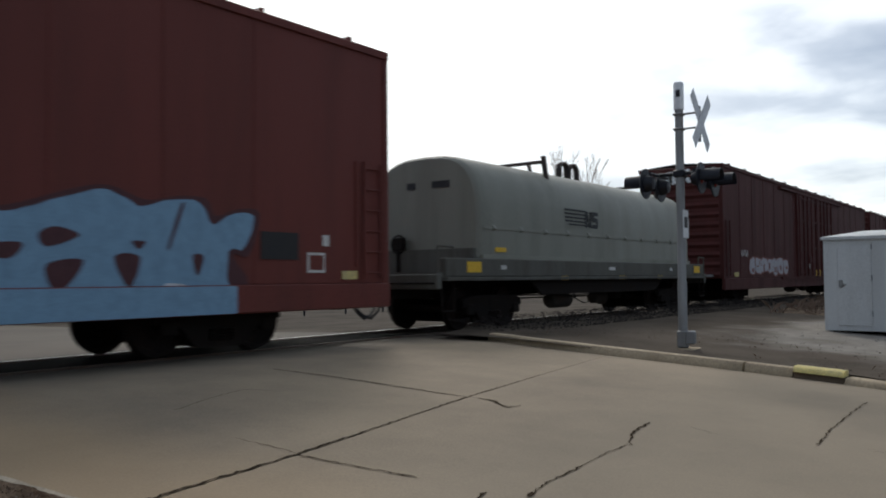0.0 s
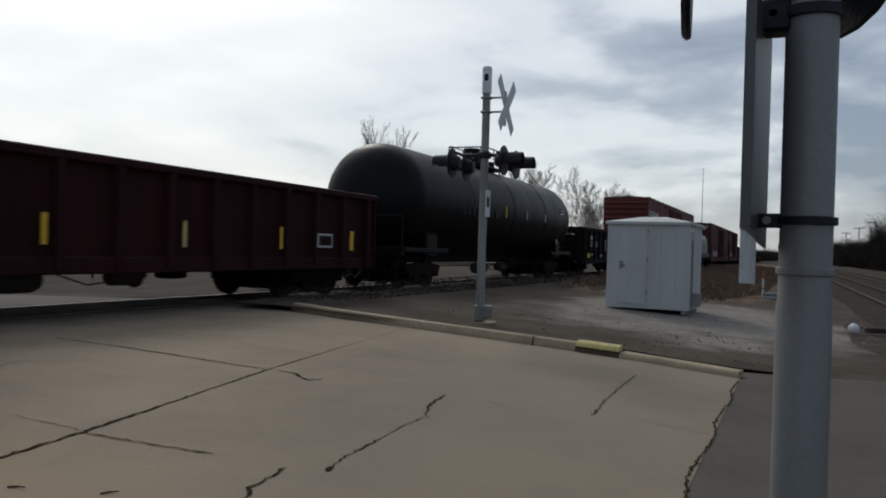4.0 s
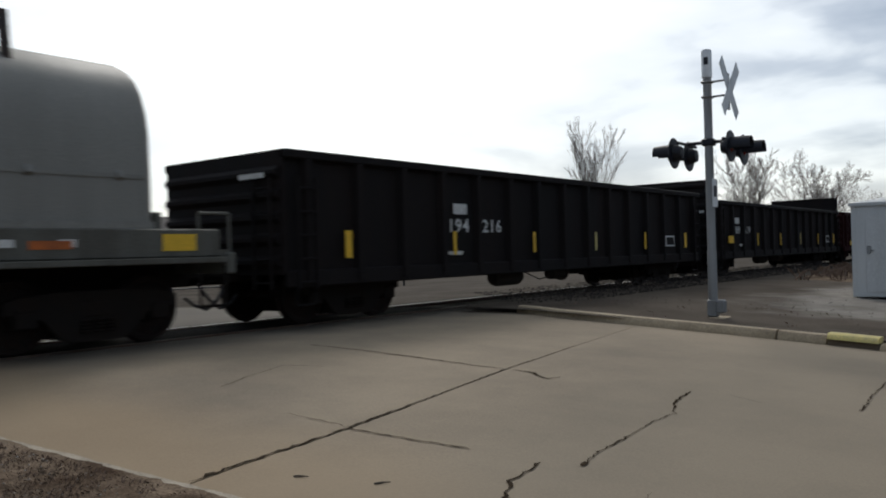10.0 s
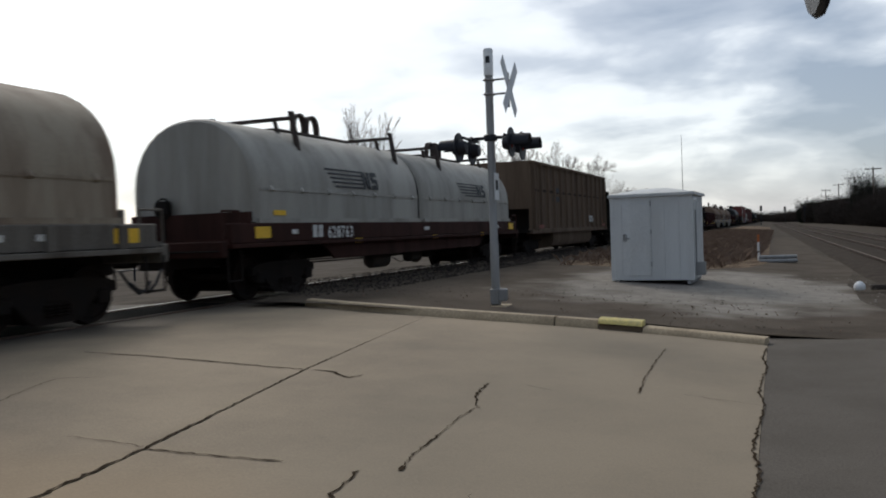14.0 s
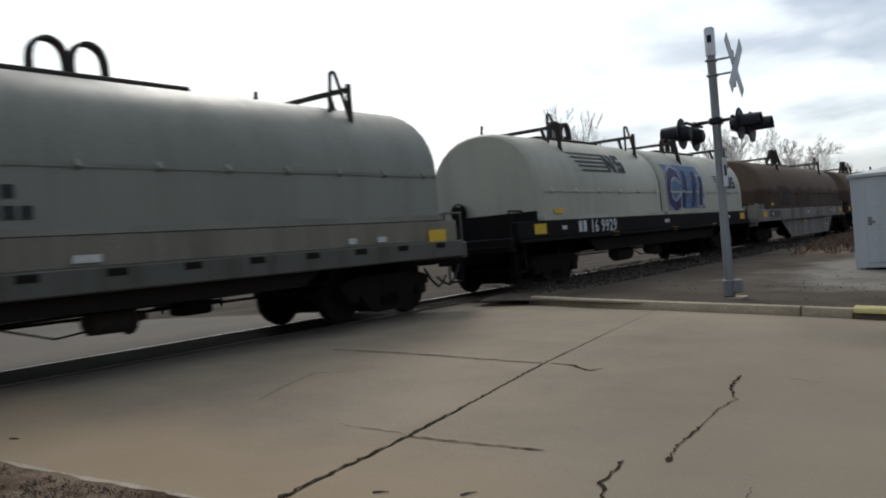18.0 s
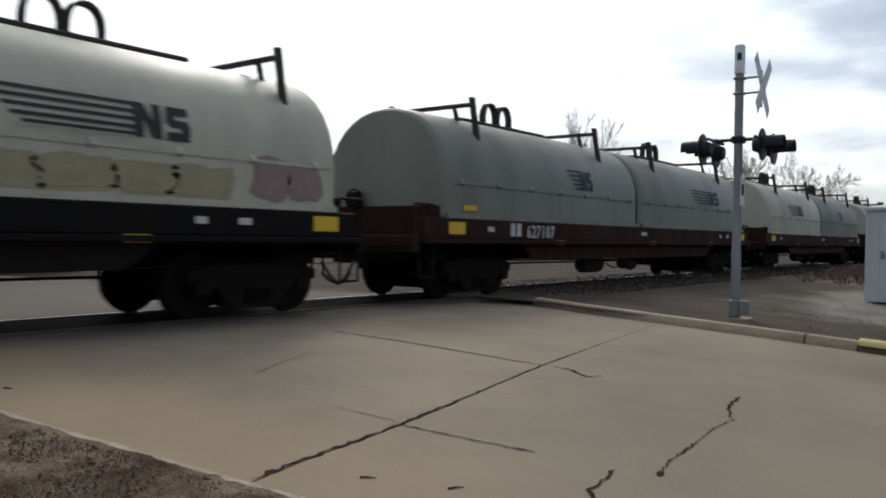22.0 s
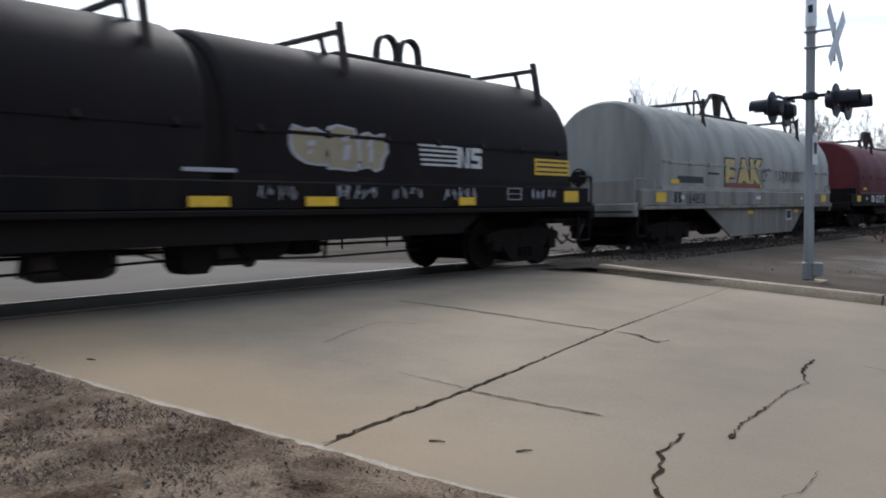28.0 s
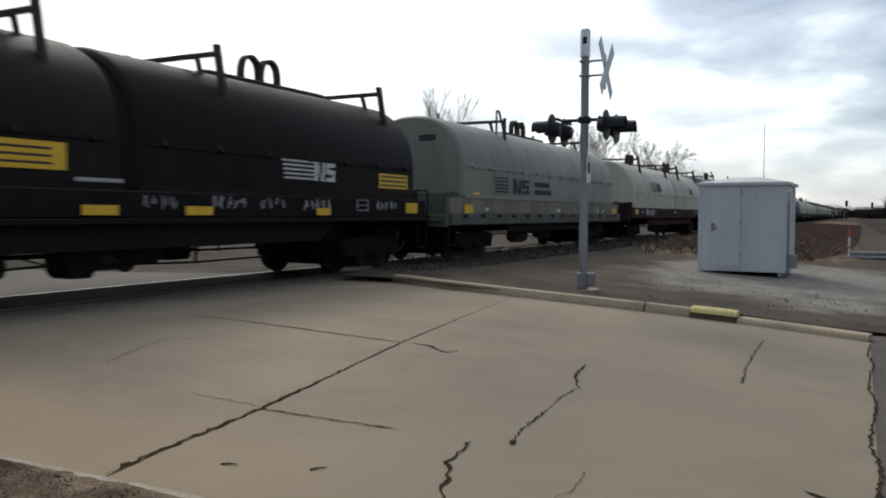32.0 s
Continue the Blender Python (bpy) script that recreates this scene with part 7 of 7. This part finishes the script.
    if piece:
        # a sprayed piece: a blue haze, then slanted letters with a pale outline
        for k in range(3):
            y0 = 0.65 + 1.0 * k
            s = S()
            for i in range(10):
                z0, z1 = 1.55 + 0.135 * i, 1.55 + 0.135 * (i + 1)
                r0, r1 = 0.12 * math.sin(i * 1.7 + k), 0.12 * math.sin((i + 1) * 1.7 + k)
                s.add([(fx(z0) + 0.010, y0 + r0, z0), (fx(z0) + 0.010, y0 + 1.0 + r0 * (k == 2), z0), (fx(z1) + 0.010, y0 + 1.0 + r1 * (k == 2), z1), (fx(z1) + 0.010, y0 + r1, z1)], [(0, 1, 2, 3)])
            part("graffiti", s, GRAF["haze_blue"], c_, "sprayed blue haze", smooth=0)
        for txt, y, z, size, wide in (("C", 0.42, 1.56, 1.72, 0.92), ("I", 3.05, 1.68, 1.25, 1.5)):
            for key, off, fat in (("lilac", 0.016, 0.085), ("indigo", 0.024, 0.035)):
                lettering("graffiti", txt, GRAF[key], c_, off, y, z, size, "sprayed letter", wide, 0.15, fat, fx)
        for y, w in ((1.65, 0.28), (2.45, 0.30)):
            s = S()
            for i in range(8):
                z0, z1 = 1.6 + 0.14 * i, 1.6 + 0.14 * (i + 1)
                s.add([(fx(z0) + 0.022, y + 0.05 * i, z0), (fx(z0) + 0.022, y + w + 0.05 * i, z0), (fx(z1) + 0.022, y + w + 0.05 * i + 0.05, z1), (fx(z1) + 0.022, y + 0.05 * i + 0.05, z1)], [(0, 1, 2, 3)])
            part("graffiti", s, GRAF["indigo"], c_, "sprayed stroke", smooth=0)
    if tags:
        part("sprayed_panel", S().box(hw - 0.01, hw + 0.004, -2.9, 0.55, 0.22, 0.93), GRAF["dark"], c_, "black-sprayed belly panel")
        for y, w, z in ((-1.2, 0.16, 0.5), (-2.3, 0.12, 0.6), (-0.55, 0.10, 0.72), (0.1, 0.12, 0.66), (-2.9, 0.1, 0.55)):
            part("paint_drip", S().box(hw + 0.004, hw + 0.007, y - w / 2, y + w / 2, z, 0.93), GRAF["pale"], c_)
        for txt, m0, m1, y, z, size, wide in (("EART", "dark", "tan", -1.02, 1.50, 0.98, 0.95), ("SECT", "dark", "yellow", 0.70, 0.27, 0.98, 1.05)):
            for key, off, grow in ((m0, 0.010, 0.05), (m1, 0.016, 0.0)):
                for k, ch in enumerate(txt):
                    lettering("graffiti", ch, GRAF[key], c_, hw + off, y + k * size * 0.70 * wide, z, size, "sprayed block letter", wide * 1.12, fat=0.045 + grow)
    if blue_end:
        prof = [(x * 0.86, z) for x, z in hood_profile(hw, 1.95, zs + 0.02, zt - 0.1, sq)]
        part("end_patch", S().plate([(x, a - 0.004, z) for x, z in prof], (0, -1, 0), 0.006), GRAF["skyblue"], c_, "blue-painted hood end", smooth=0)
    elif words or boxy or end_mark:
        bar = S()
        for k in range(2):
            bar.box(-0.45 + (0.34 if end_mark else 0.7) * k, -0.21 + (0.34 if end_mark else 0.94) * k, a - 0.012, a - 0.004, 2.72 if end_mark else 2.95, 2.96 if end_mark else 3.1)
        part("end_mark", bar, M, c_, "dark bars of the end mark")
    running_gear(c_, h, h - 1.8, (0.58, 0.94), h - 2.6)
    return c_


def mark_on_hood(c_, fx, y, z, size, material, long=3.75, wide=1.25):
    """The striped mark wrapped onto the curved side of a hood."""
    def strip_(s, u0, u1, v0, v1, lean=0.0):
        n = 4
        ring = []
        for i in range(n + 1):
            zz = v0 + (v1 - v0) * i / n
            k = lean * i / n
            ring.append([(fx(zz) + 0.014, u0 + k, zz), (fx(zz) + 0.014, u1 + k, zz)])
        for r0, r1 in zip(ring, ring[1:]):
            s.add([r0[0], r0[1], r1[1], r1[0]], [(0, 1, 2, 3)])
    L = size * long
    for i in range(5):
        st = S()
        zz = z + size * (0.46 - 0.21 * i)
        strip_(st, y - L + i * 0.08, y, zz - size * 0.09, zz)
        part("stripe_mark", st, material, c_, smooth=0)
    n_ = S()
    for u0, u1, v0, v1 in ((0.0, 0.22, -0.47, 0.47), (0.46, 0.66, -0.47, 0.47)):
        strip_(n_, y + u0 * size * wide, y + u1 * size * wide, z + v0 * size, z + v1 * size)
    strip_(n_, y + 0.42 * size * wide, y + 0.60 * size * wide, z - 0.45 * size, z + 0.45 * size, -0.34 * size * wide)
    part("block_mark", n_, material, c_, "heavy block of the company mark", smooth=0)
    b = S()
    for u0, u1, v0, v1 in ((0.80, 1.35, 0.24, 0.47), (0.78, 1.0, 0.0, 0.26), (0.84, 1.34, -0.10, 0.10), (1.15, 1.38, -0.30, 0.0), (0.78, 1.35, -0.47, -0.24)):
        strip_(b, y + u0 * size * wide, y + u1 * size * wide, z + v0 * size, z + v1 * size)
    part("block_mark", b, material, c_, "heavy block of the company mark", smooth=0)


def tank_car(lead, length=18.6):
    c_ = car("tank_car", "glossy black tank car with a railed top platform", "tank car", lead, length)
    P = PAINTS["tank_black"]
    h, r, zc = length / 2, 1.58, 2.45
    prof = [(0.02, -h + 0.15), (0.5, -h + 0.18), (1.0, -h + 0.34), (1.35, -h + 0.6), (1.53, -h + 0.9), (r, -h + 1.2), (r, h - 1.2), (1.53, h - 0.9), (1.35, h - 0.6), (1.0, h - 0.34), (0.5, h - 0.18), (0.02, h - 0.15)]
    part("tank", S().lathe(prof, (0, 1, 0), (0, 0, zc), 36), P, c_, "black steel tank shell")
    for y in (-h / 2.2, 0, h / 2.2):
        part("weld_band", S().lathe([(r, -0.03), (r + 0.012, -0.02), (r + 0.012, 0.02), (r, 0.03)], (0, 1, 0), (0, y, zc), 36), P, c_)
    part("dome", S().lathe([(0.33, 0), (0.33, 0.72), (0.30, 0.78), (0.0, 0.80)], (0, 0, 1), (0, -0.45, zc + r - 0.06), 18), P, c_, "black valve dome")
    pl = part("platform", S().box(-0.66, 0.66, -1.2, 1.6, zc + r + 0.04, zc + r + 0.10), P, c_, "top platform")
    rl = S()
    zt = zc + r
    for x in (-0.62, 0.62):
        rl.tube([(x, -1.15, zt), (x, -1.15, zt + 0.68), (x, -1.03, zt + 0.76), (x, 1.38, zt + 0.76), (x, 1.5, zt + 0.68), (x, 1.5, zt)], 0.024, 6)
        rl.rod((x, 0.2, zt), (x, 0.2, zt + 0.76), 0.022)
    rl.rod((-0.62, -1.15, zt + 0.7), (0.62, -1.15, zt + 0.7), 0.024).rod((-0.62, 1.5, zt + 0.7), (0.62, 1.5, zt + 0.7), 0.024)
    part("handrail", rl, P, pl, "platform railing")
    for y in (1.75, 2.05):
        part("grab_post", S().rod((0.3, y, zt - 0.05), (0.3, y, zt + 0.55), 0.03, 6), P, c_)
    for y in (1.0, 1.25):
        part("valve", S().rod((0.2, y, zt), (0.2, y, zt + 0.4), 0.08, 8), P, c_)
    for s in (-1, 1):
        part("saddle", S().box(-1.35, 1.35, s * (h - 2.1) - 0.4, s * (h - 2.1) + 0.4, 0.8, 1.5, 0.05), P, c_, "tank saddle")
        part("end_sill", S().box(-1.4, 1.4, s * (h - 0.1) - 0.12, s * (h - 0.1) + 0.12, 0.82, 1.08, 0.02), P, c_)
        part("side_beam", S().box(0.9, 1.4, min(s * (h - 3.2), s * h), max(s * (h - 3.2), s * h), 0.92, 1.06, 0.02), P, c_)
        part("handrail", S().tube([(1.4, s * h, 1.0), (1.4, s * h, 1.9), (0.3, s * h, 1.9)], 0.022, 6), P, c_)
    n = 6
    for k in range(1, 5):
        y = -h + 3.0 + (length - 5.4) * k / (n - 1)
        zz = 2.42
        part("reflector", S().box(r - 0.02, r + 0.008, y - 0.035, y + 0.035, zz - (0.20 if k == 2 else 0.16), zz + (0.20 if k == 2 else 0.16)), YELLOW if k == 2 else KERBYELLOW if k == 1 else MARKW, c_)
    for k in range(8):
        bar_mark(c_, r + 0.004, -h + 4.0 + 0.42 * k, 2.28, 0.24 if k != 4 else 0.05, 0.26, MARKK if k % 5 == 9 else GRAF["dark"])
    for k in range(7):
        bar_mark(c_, r + 0.006, -h + 4.1 + 0.42 * k, 2.28, 0.2, 0.22, UNDER, "faded_number")
    bar_mark(c_, r * 0.97, h - 2.2, 2.72, 0.7, 0.42, UNDER, "data_panel")
    for k in range(3):
        bar_mark(c_, r * 0.98 + 0.006, h - 2.2, 2.60 + 0.13 * k, 0.6, 0.05, MARKW)
    pd = S().plate([(1.42, h - 2.55, 1.38), (1.42, h - 2.43, 1.50), (1.42, h - 2.55, 1.62), (1.42, h - 2.67, 1.50)], (1, 0, 0), 0.02)
    part("placard_hanger", S().box(1.30, 1.42, h - 2.62, h - 2.48, 1.0, 1.55), P, c_)
    part("hazard_placard", pd, MARKW, c_, "white diamond placard")
    running_gear(c_, h, h - 2.1, (0.6, 1.0))
    return c_


def hopper(lead, length=15.6):
    c_ = car("coal_gondola", "dusty brown high-sided coal gondola with a round belly", "coal car", lead, length)
    P = PAINTS["hop_brown"]
    h, hw, top, z0 = length / 2, 1.55, 3.82, 1.02
    for s in (-1, 1):
        part("side_panel", S().box(s * hw - 0.04, s * hw + 0.0, -h + 0.5, h - 0.5, z0, top - 0.1), P, c_, "dusty side panel")
        part("top_chord", S().box(s * hw - 0.1, s * hw + 0.10, -h + 0.4, h - 0.4, top - 0.12, top, 0.02), P, c_)
        part("side_sill", S().box(s * hw - 0.1, s * hw + 0.10, -h + 0.2, h - 0.2, z0 - 0.14, z0 + 0.06, 0.02), P, c_)
        for k in range(14):
            y = -h + 0.65 + (length - 1.3) * k / 13
            x0, x1 = (hw - 0.02, hw + 0.10) if s > 0 else (-hw - 0.10, -hw + 0.02)
            part("rib", S().loft([[(x0, y - 0.11, z), (x1, y - 0.06, z), (x1, y + 0.06, z), (x0, y + 0.11, z)] for z in (z0, top - 0.11)]), P, c_)
        ye = s * (h - 0.5)
        part("end_wall", S().box(-hw, hw, ye - 0.03, ye + 0.03, 1.9, top), P, c_, "end wall")
        part("end_slope", S().box(-hw + 0.1, hw - 0.1, ye - s * 0.55 - 0.04, ye - s * 0.55 + 0.04, z0, 1.95), UNDER, c_)
        part("end_deck", S().box(-hw, hw, min(ye - s * 0.6, s * h), max(ye - s * 0.6, s * h), z0 - 0.08, z0 + 0.02), UNDER, c_)
        for x in (-hw + 0.05, -0.5, 0.5, hw - 0.05):
            part("end_post", S().box(x - 0.06, x + 0.06, ye + s * 0.02 - 0.05, ye + s * 0.02 + 0.05, z0, 2.0), P, c_)
        ladder(c_, hw + 0.12, s * (h - 0.75), 1.1, 3.6, P)
        part("tub", S().loft([[(s * hw * 0.97, y, z0 - 0.1), (s * hw * 0.97, y, 0.52), (s * hw * 0.88, y, 0.30), (s * hw * 0.6, y, 0.22), (s * 0.3, y, 0.22), (s * 0.3, y, z0 - 0.1)] for y in (-h + 3.9, h - 3.9)]), P, c_, "round-bottomed belly tub")
    part("floor", S().box(-hw, hw, -h + 0.6, h - 0.6, 2.6, 2.7), UNDER, c_)
    for s in (-1, 1):
        graffiti(c_, hw + 0.11, s * (h - 1.4) - 0.45, s * (h - 1.4) + 0.45, 1.1, 1.22, ["rust", "rust"], 4, 2)
    for k in range(2):
        bar_mark(c_, hw + 0.005, -h + 4.5, 2.75 - 0.4 * k, 1.0 + 0.5 * k, 0.22, GRAF["dark"])
    fr = part("stencil_frame", S().box(hw, hw + 0.11, h - 4.6, h - 4.1, 1.35, 1.65), MARKW, c_)
    part("stencil_field", S().box(hw + 0.11, hw + 0.114, h - 4.5, h - 4.25, 1.4, 1.6), BLACK, fr)
    part("repaint_patch", S().box(hw - 0.01, hw + 0.004, h - 1.5, h - 1.1, 1.30, 1.48), ORANGE, c_, "orange-red repainted patch")
    running_gear(c_, h, h - 1.8, (0.6, 0.92))
    return c_


def build_train():
    """The cars in the order in which they pass; lead is where the front end stands at the start."""
    grey = dict(sill="sill_dull", boxy=True)
    # ahead of the view's first cars
    gondola(187.0, 16.6, "gon_black")
    gondola(168.8, 16.6, "gon_red", label="dull red ribbed gondola")
    tank_car(150.5, 18.0)
    gondola(131.0, 16.6, "gon_black")
    gondola(112.8, 16.6, "gon_green", label="dark green-black ribbed gondola")
    gondola(94.6, 16.6, "gon_black", high_end=3, label="black gondola with raised ends")
    boxcar(76.0, 18.6, "", False)
    boxcar(55.9, 26.75, "", False)
    coil_car(27.4, 14.8, "grey", label="grey-green coil car with a square hood", deck=1.4, **grey)
    boxcar(11.2)
    gondola(-17.4, 16.7, "gon_black", 2.32, "187 785", num_off=-0.2, word=True, upright=False, label="black ribbed gondola with worn white lettering")
    tank_car(-35.6, 17.6)
    gondola(-54.9, 16.6, "gon_red", 2.3, label="dark maroon ribbed gondola")
    coil_car(-73.0, 15.6, "brown", belly=True, mark="", ribs=True, spike=True, label="dusty brown coil car with a fish-belly side")
    coil_car(-89.4, 15.6, "brown", belly=True, mark="", ribs=True, spike=True, label="dusty brown coil car sprayed with graffiti", tags=True, graf=[(6.2, 9.4, 1.06, 1.36, ["rust", "pale", "rust"], 3, 4)])
    coil_car(-105.6, 14.5, "brown", deck=0.55, nose=0.7, belly=True, mark="k", mark_low=True, ribs=True, spike=True, number="164971", label="dusty brown coil car with a fish-belly side")
    gondola(-121.5, 16.4, "gon_red", 2.47, "5840 90", upright=False, load=True, label="dull red loaded gondola with white stencils")
    gondola(-139.0, 16.8, "gon_black", 2.48, "189 619", high_end=3, label="black gondola with raised ends and yellow reflectors")
    gondola(-157.2, 16.7, "gon_black", 2.62, "194 216", num_off=1.5, label="black ribbed gondola with tall yellow reflectors")
    coil_car(-174.8, 14.6, "cool_grey", label="cool grey coil car with a square hood", deck=1.2, words=3, number="", **grey)
    gondola(-190.3, 17.0, "gon_green", 2.42, "189 525", num_off=-0.4, high_end=3, patch=True, upright=False, label="dark gondola with raised ends and a tan patch")
    hopper(-208.3, 15.6)
    coil_car(-225.4, 17.6, "white", "sill_red", twin=True, number="628763", label="white twin-hooded coil car on a dark red frame")
    coil_car(-244.4, 17.6, "beige", "sill_grey", label="rust-spotted beige coil car", mark="", graf=[(3.0, 5.0, 1.75, 2.1, ["dark", "dark"], 3, 2)])
    coil_car(-263.2, 16.0, "brown", "sill_red", ribs=True, spike=True, mark="k", mark_low=True, label="dusty brown ribbed coil car on a red frame")
    coil_car(-279.7, 16.4, "brown", "sill_grey", belly=True, ribs=True, spike=True, mark="k", mark_low=True, number="165492", label="dusty brown coil car with a fish-belly side")
    coil_car(-297.0, 16.6, "cream", "sill_black", twin=True, number="16 9929", vee=True, label="cream twin-hooded coil car with violet graffiti", gap=0.2, piece=True, deck=0.6, rear=0.6, marks=((-3.15, 0.52, 3.5, 1.45), (6.25, 0.45, 3.2, 1.25)), lift=0.40)
    coil_car(-315.2, 15.4, "grey", "sill_dull", words=1, top=3.62, mark_low=True, seam=2.30, vee=True, number="167094", nose=-0.3, shift=0.2, label="grey-green coil car with dark name bars", deck=0.9)
    coil_car(-331.4, 18.0, "cream", "sill_red", twin=True, number="627430", marks=((-4.3, 0.50, 4.1, 1.35), (4.7, 0.45, 3.6, 1.25)), gap=0.2, label="cream twin-hooded coil car on a rusty red frame", deck=0.6)
    coil_car(-351.0, 18.4, "cream", "sill_red", twin=True, paint2="grey", shift=-0.15, label="cream and grey twin-hooded coil car on a rusty frame", deck=0.7, marks=((-4.1, 0.45, 3.4, 1.2), (4.1, 0.47, 1.1, 0.75)))
    coil_car(-371.2, 18.6, "grey", "sill_red", twin=True, number="627107", marks=((-3.2, 0.47, 1.3, 0.85), (5.4, 0.45, 3.6, 1.25)), shift=-0.75, label="grey-green twin-hooded coil car on a rusty frame", deck=0.7)
    coil_car(-391.0, 17.2, "cream", "sill_black", twin=True, number="170 236", blue_end=True, label="cream twin-hooded coil car with a blue end and faint graffiti", deck=0.7,
             graf=[(4.4, 7.4, 1.5, 1.86, ["faint_yellow", "faint_yellow"], 3, 4), (10.4, 14.6, 1.48, 1.9, ["faint_yellow", "faint_yellow"], 6, 5), (15.0, 16.2, 1.48, 2.1, ["faint_red", "faint_red"], 5, 2)])
    coil_car(-409.3, 15.6, "cream", "sill_grey", number="165354", top=3.62, end_mark=True, spike=True, shift=-1.0, label="off-white coil car streaked with dirt", mark="k", mark_low=True)
    coil_car(-426.2, 15.0, "cream", "sill_grey", spike=True, shift=-0.55, nose=-0.25, top=3.61, label="off-white coil car on a ribbed grey frame", mark="k", mark_low=True, number="167080")
    coil_car(-442.6, 18.2, "grey", "sill_red", twin=True, paint2="dark_green", label="coil car with one grey and one dark green hood", mark="")
    coil_car(-462.7, 14.6, "maroon", "sill_black", deck=0.6, spike=True, shield=True, number="623937", label="maroon coil car with white markings", yellow=True)
    coil_car(-479.5, 14.0, "white", "sill_grey", belly=True, spike=True, mark="", deck=0.4, scrawl=True, number="164858", top=3.60, label="worn white coil car with yellow graffiti and dark scrawls")
    coil_car(-495.2, 18.0, "black", "sill_black", twin=True, mark="w", mark_low=True, number="169983", shift=0.2, label="black-brown twin-hooded coil car with white marks", gap=0.25, graf=[(10.4, 12.1, 1.6, 2.2, ["tan", "tan", "pale"], 9, 3)])
    coil_car(-513.2, 15.4, "cool_grey", "sill_dull", words=1, top=3.62, mark_low=True, seam=2.30, vee=True, number="167113", shift=-0.2, label="grey coil car with dark name bars", deck=1.0)
    coil_car(-530.2, 18.2, "cream", "sill_red", twin=True, number="628077", marks=((-3.6, 0.45, 3.6, 1.25), (4.95, 0.46, 1.2, 0.8)), gap=0.5, shift=0.2, label="cream twin-hooded coil car on a maroon frame", deck=0.7)
    coil_car(-550.0, 15.4, "grey", "sill_dull", words=1, top=3.62, mark_low=True, seam=2.30, vee=True, number="", shift=-0.2, label="grey-green coil car with dark name bars", deck=0.9)
    coil_car(-566.2, 18.2, "black", "sill_black", twin=True, mark="w", mark_low=True, gap=0.6, panels=True, label="black twin-hooded coil car with yellow panels", deck=0.7)
    coil_car(-585.2, 16.0, "grey", "sill_dull", words=1, top=3.62, mark_low=True, seam=2.30, vee=True, label="grey-green coil car with dark name bars", deck=0.9)


build_train()


def motions():
    """The train rolls by at one speed; its wheels turn to match."""
    for c_, y in CARS:
        walk(c_, [(t, pose(XC, y + SPEED * t, CAR_Z)) for t in (0.0, 16.0, 32.0)])
    rate = math.degrees(SPEED / 0.455)
    for key, yy in (("front", 0.89), ("back", -0.89)):
        first, *rest = SPINNERS[key]
        walk(first, [(k / FPS, pose(0, yy, 0.47, -rate * k / FPS, 0, 0)) for k in range(32 * FPS + 1)])
        for o in rest:
            o.rotation_mode = "QUATERNION"
            d = o.animation_data_create()
            d.action, d.action_slot = first.animation_data.action, first.animation_data.action_slot


motions()
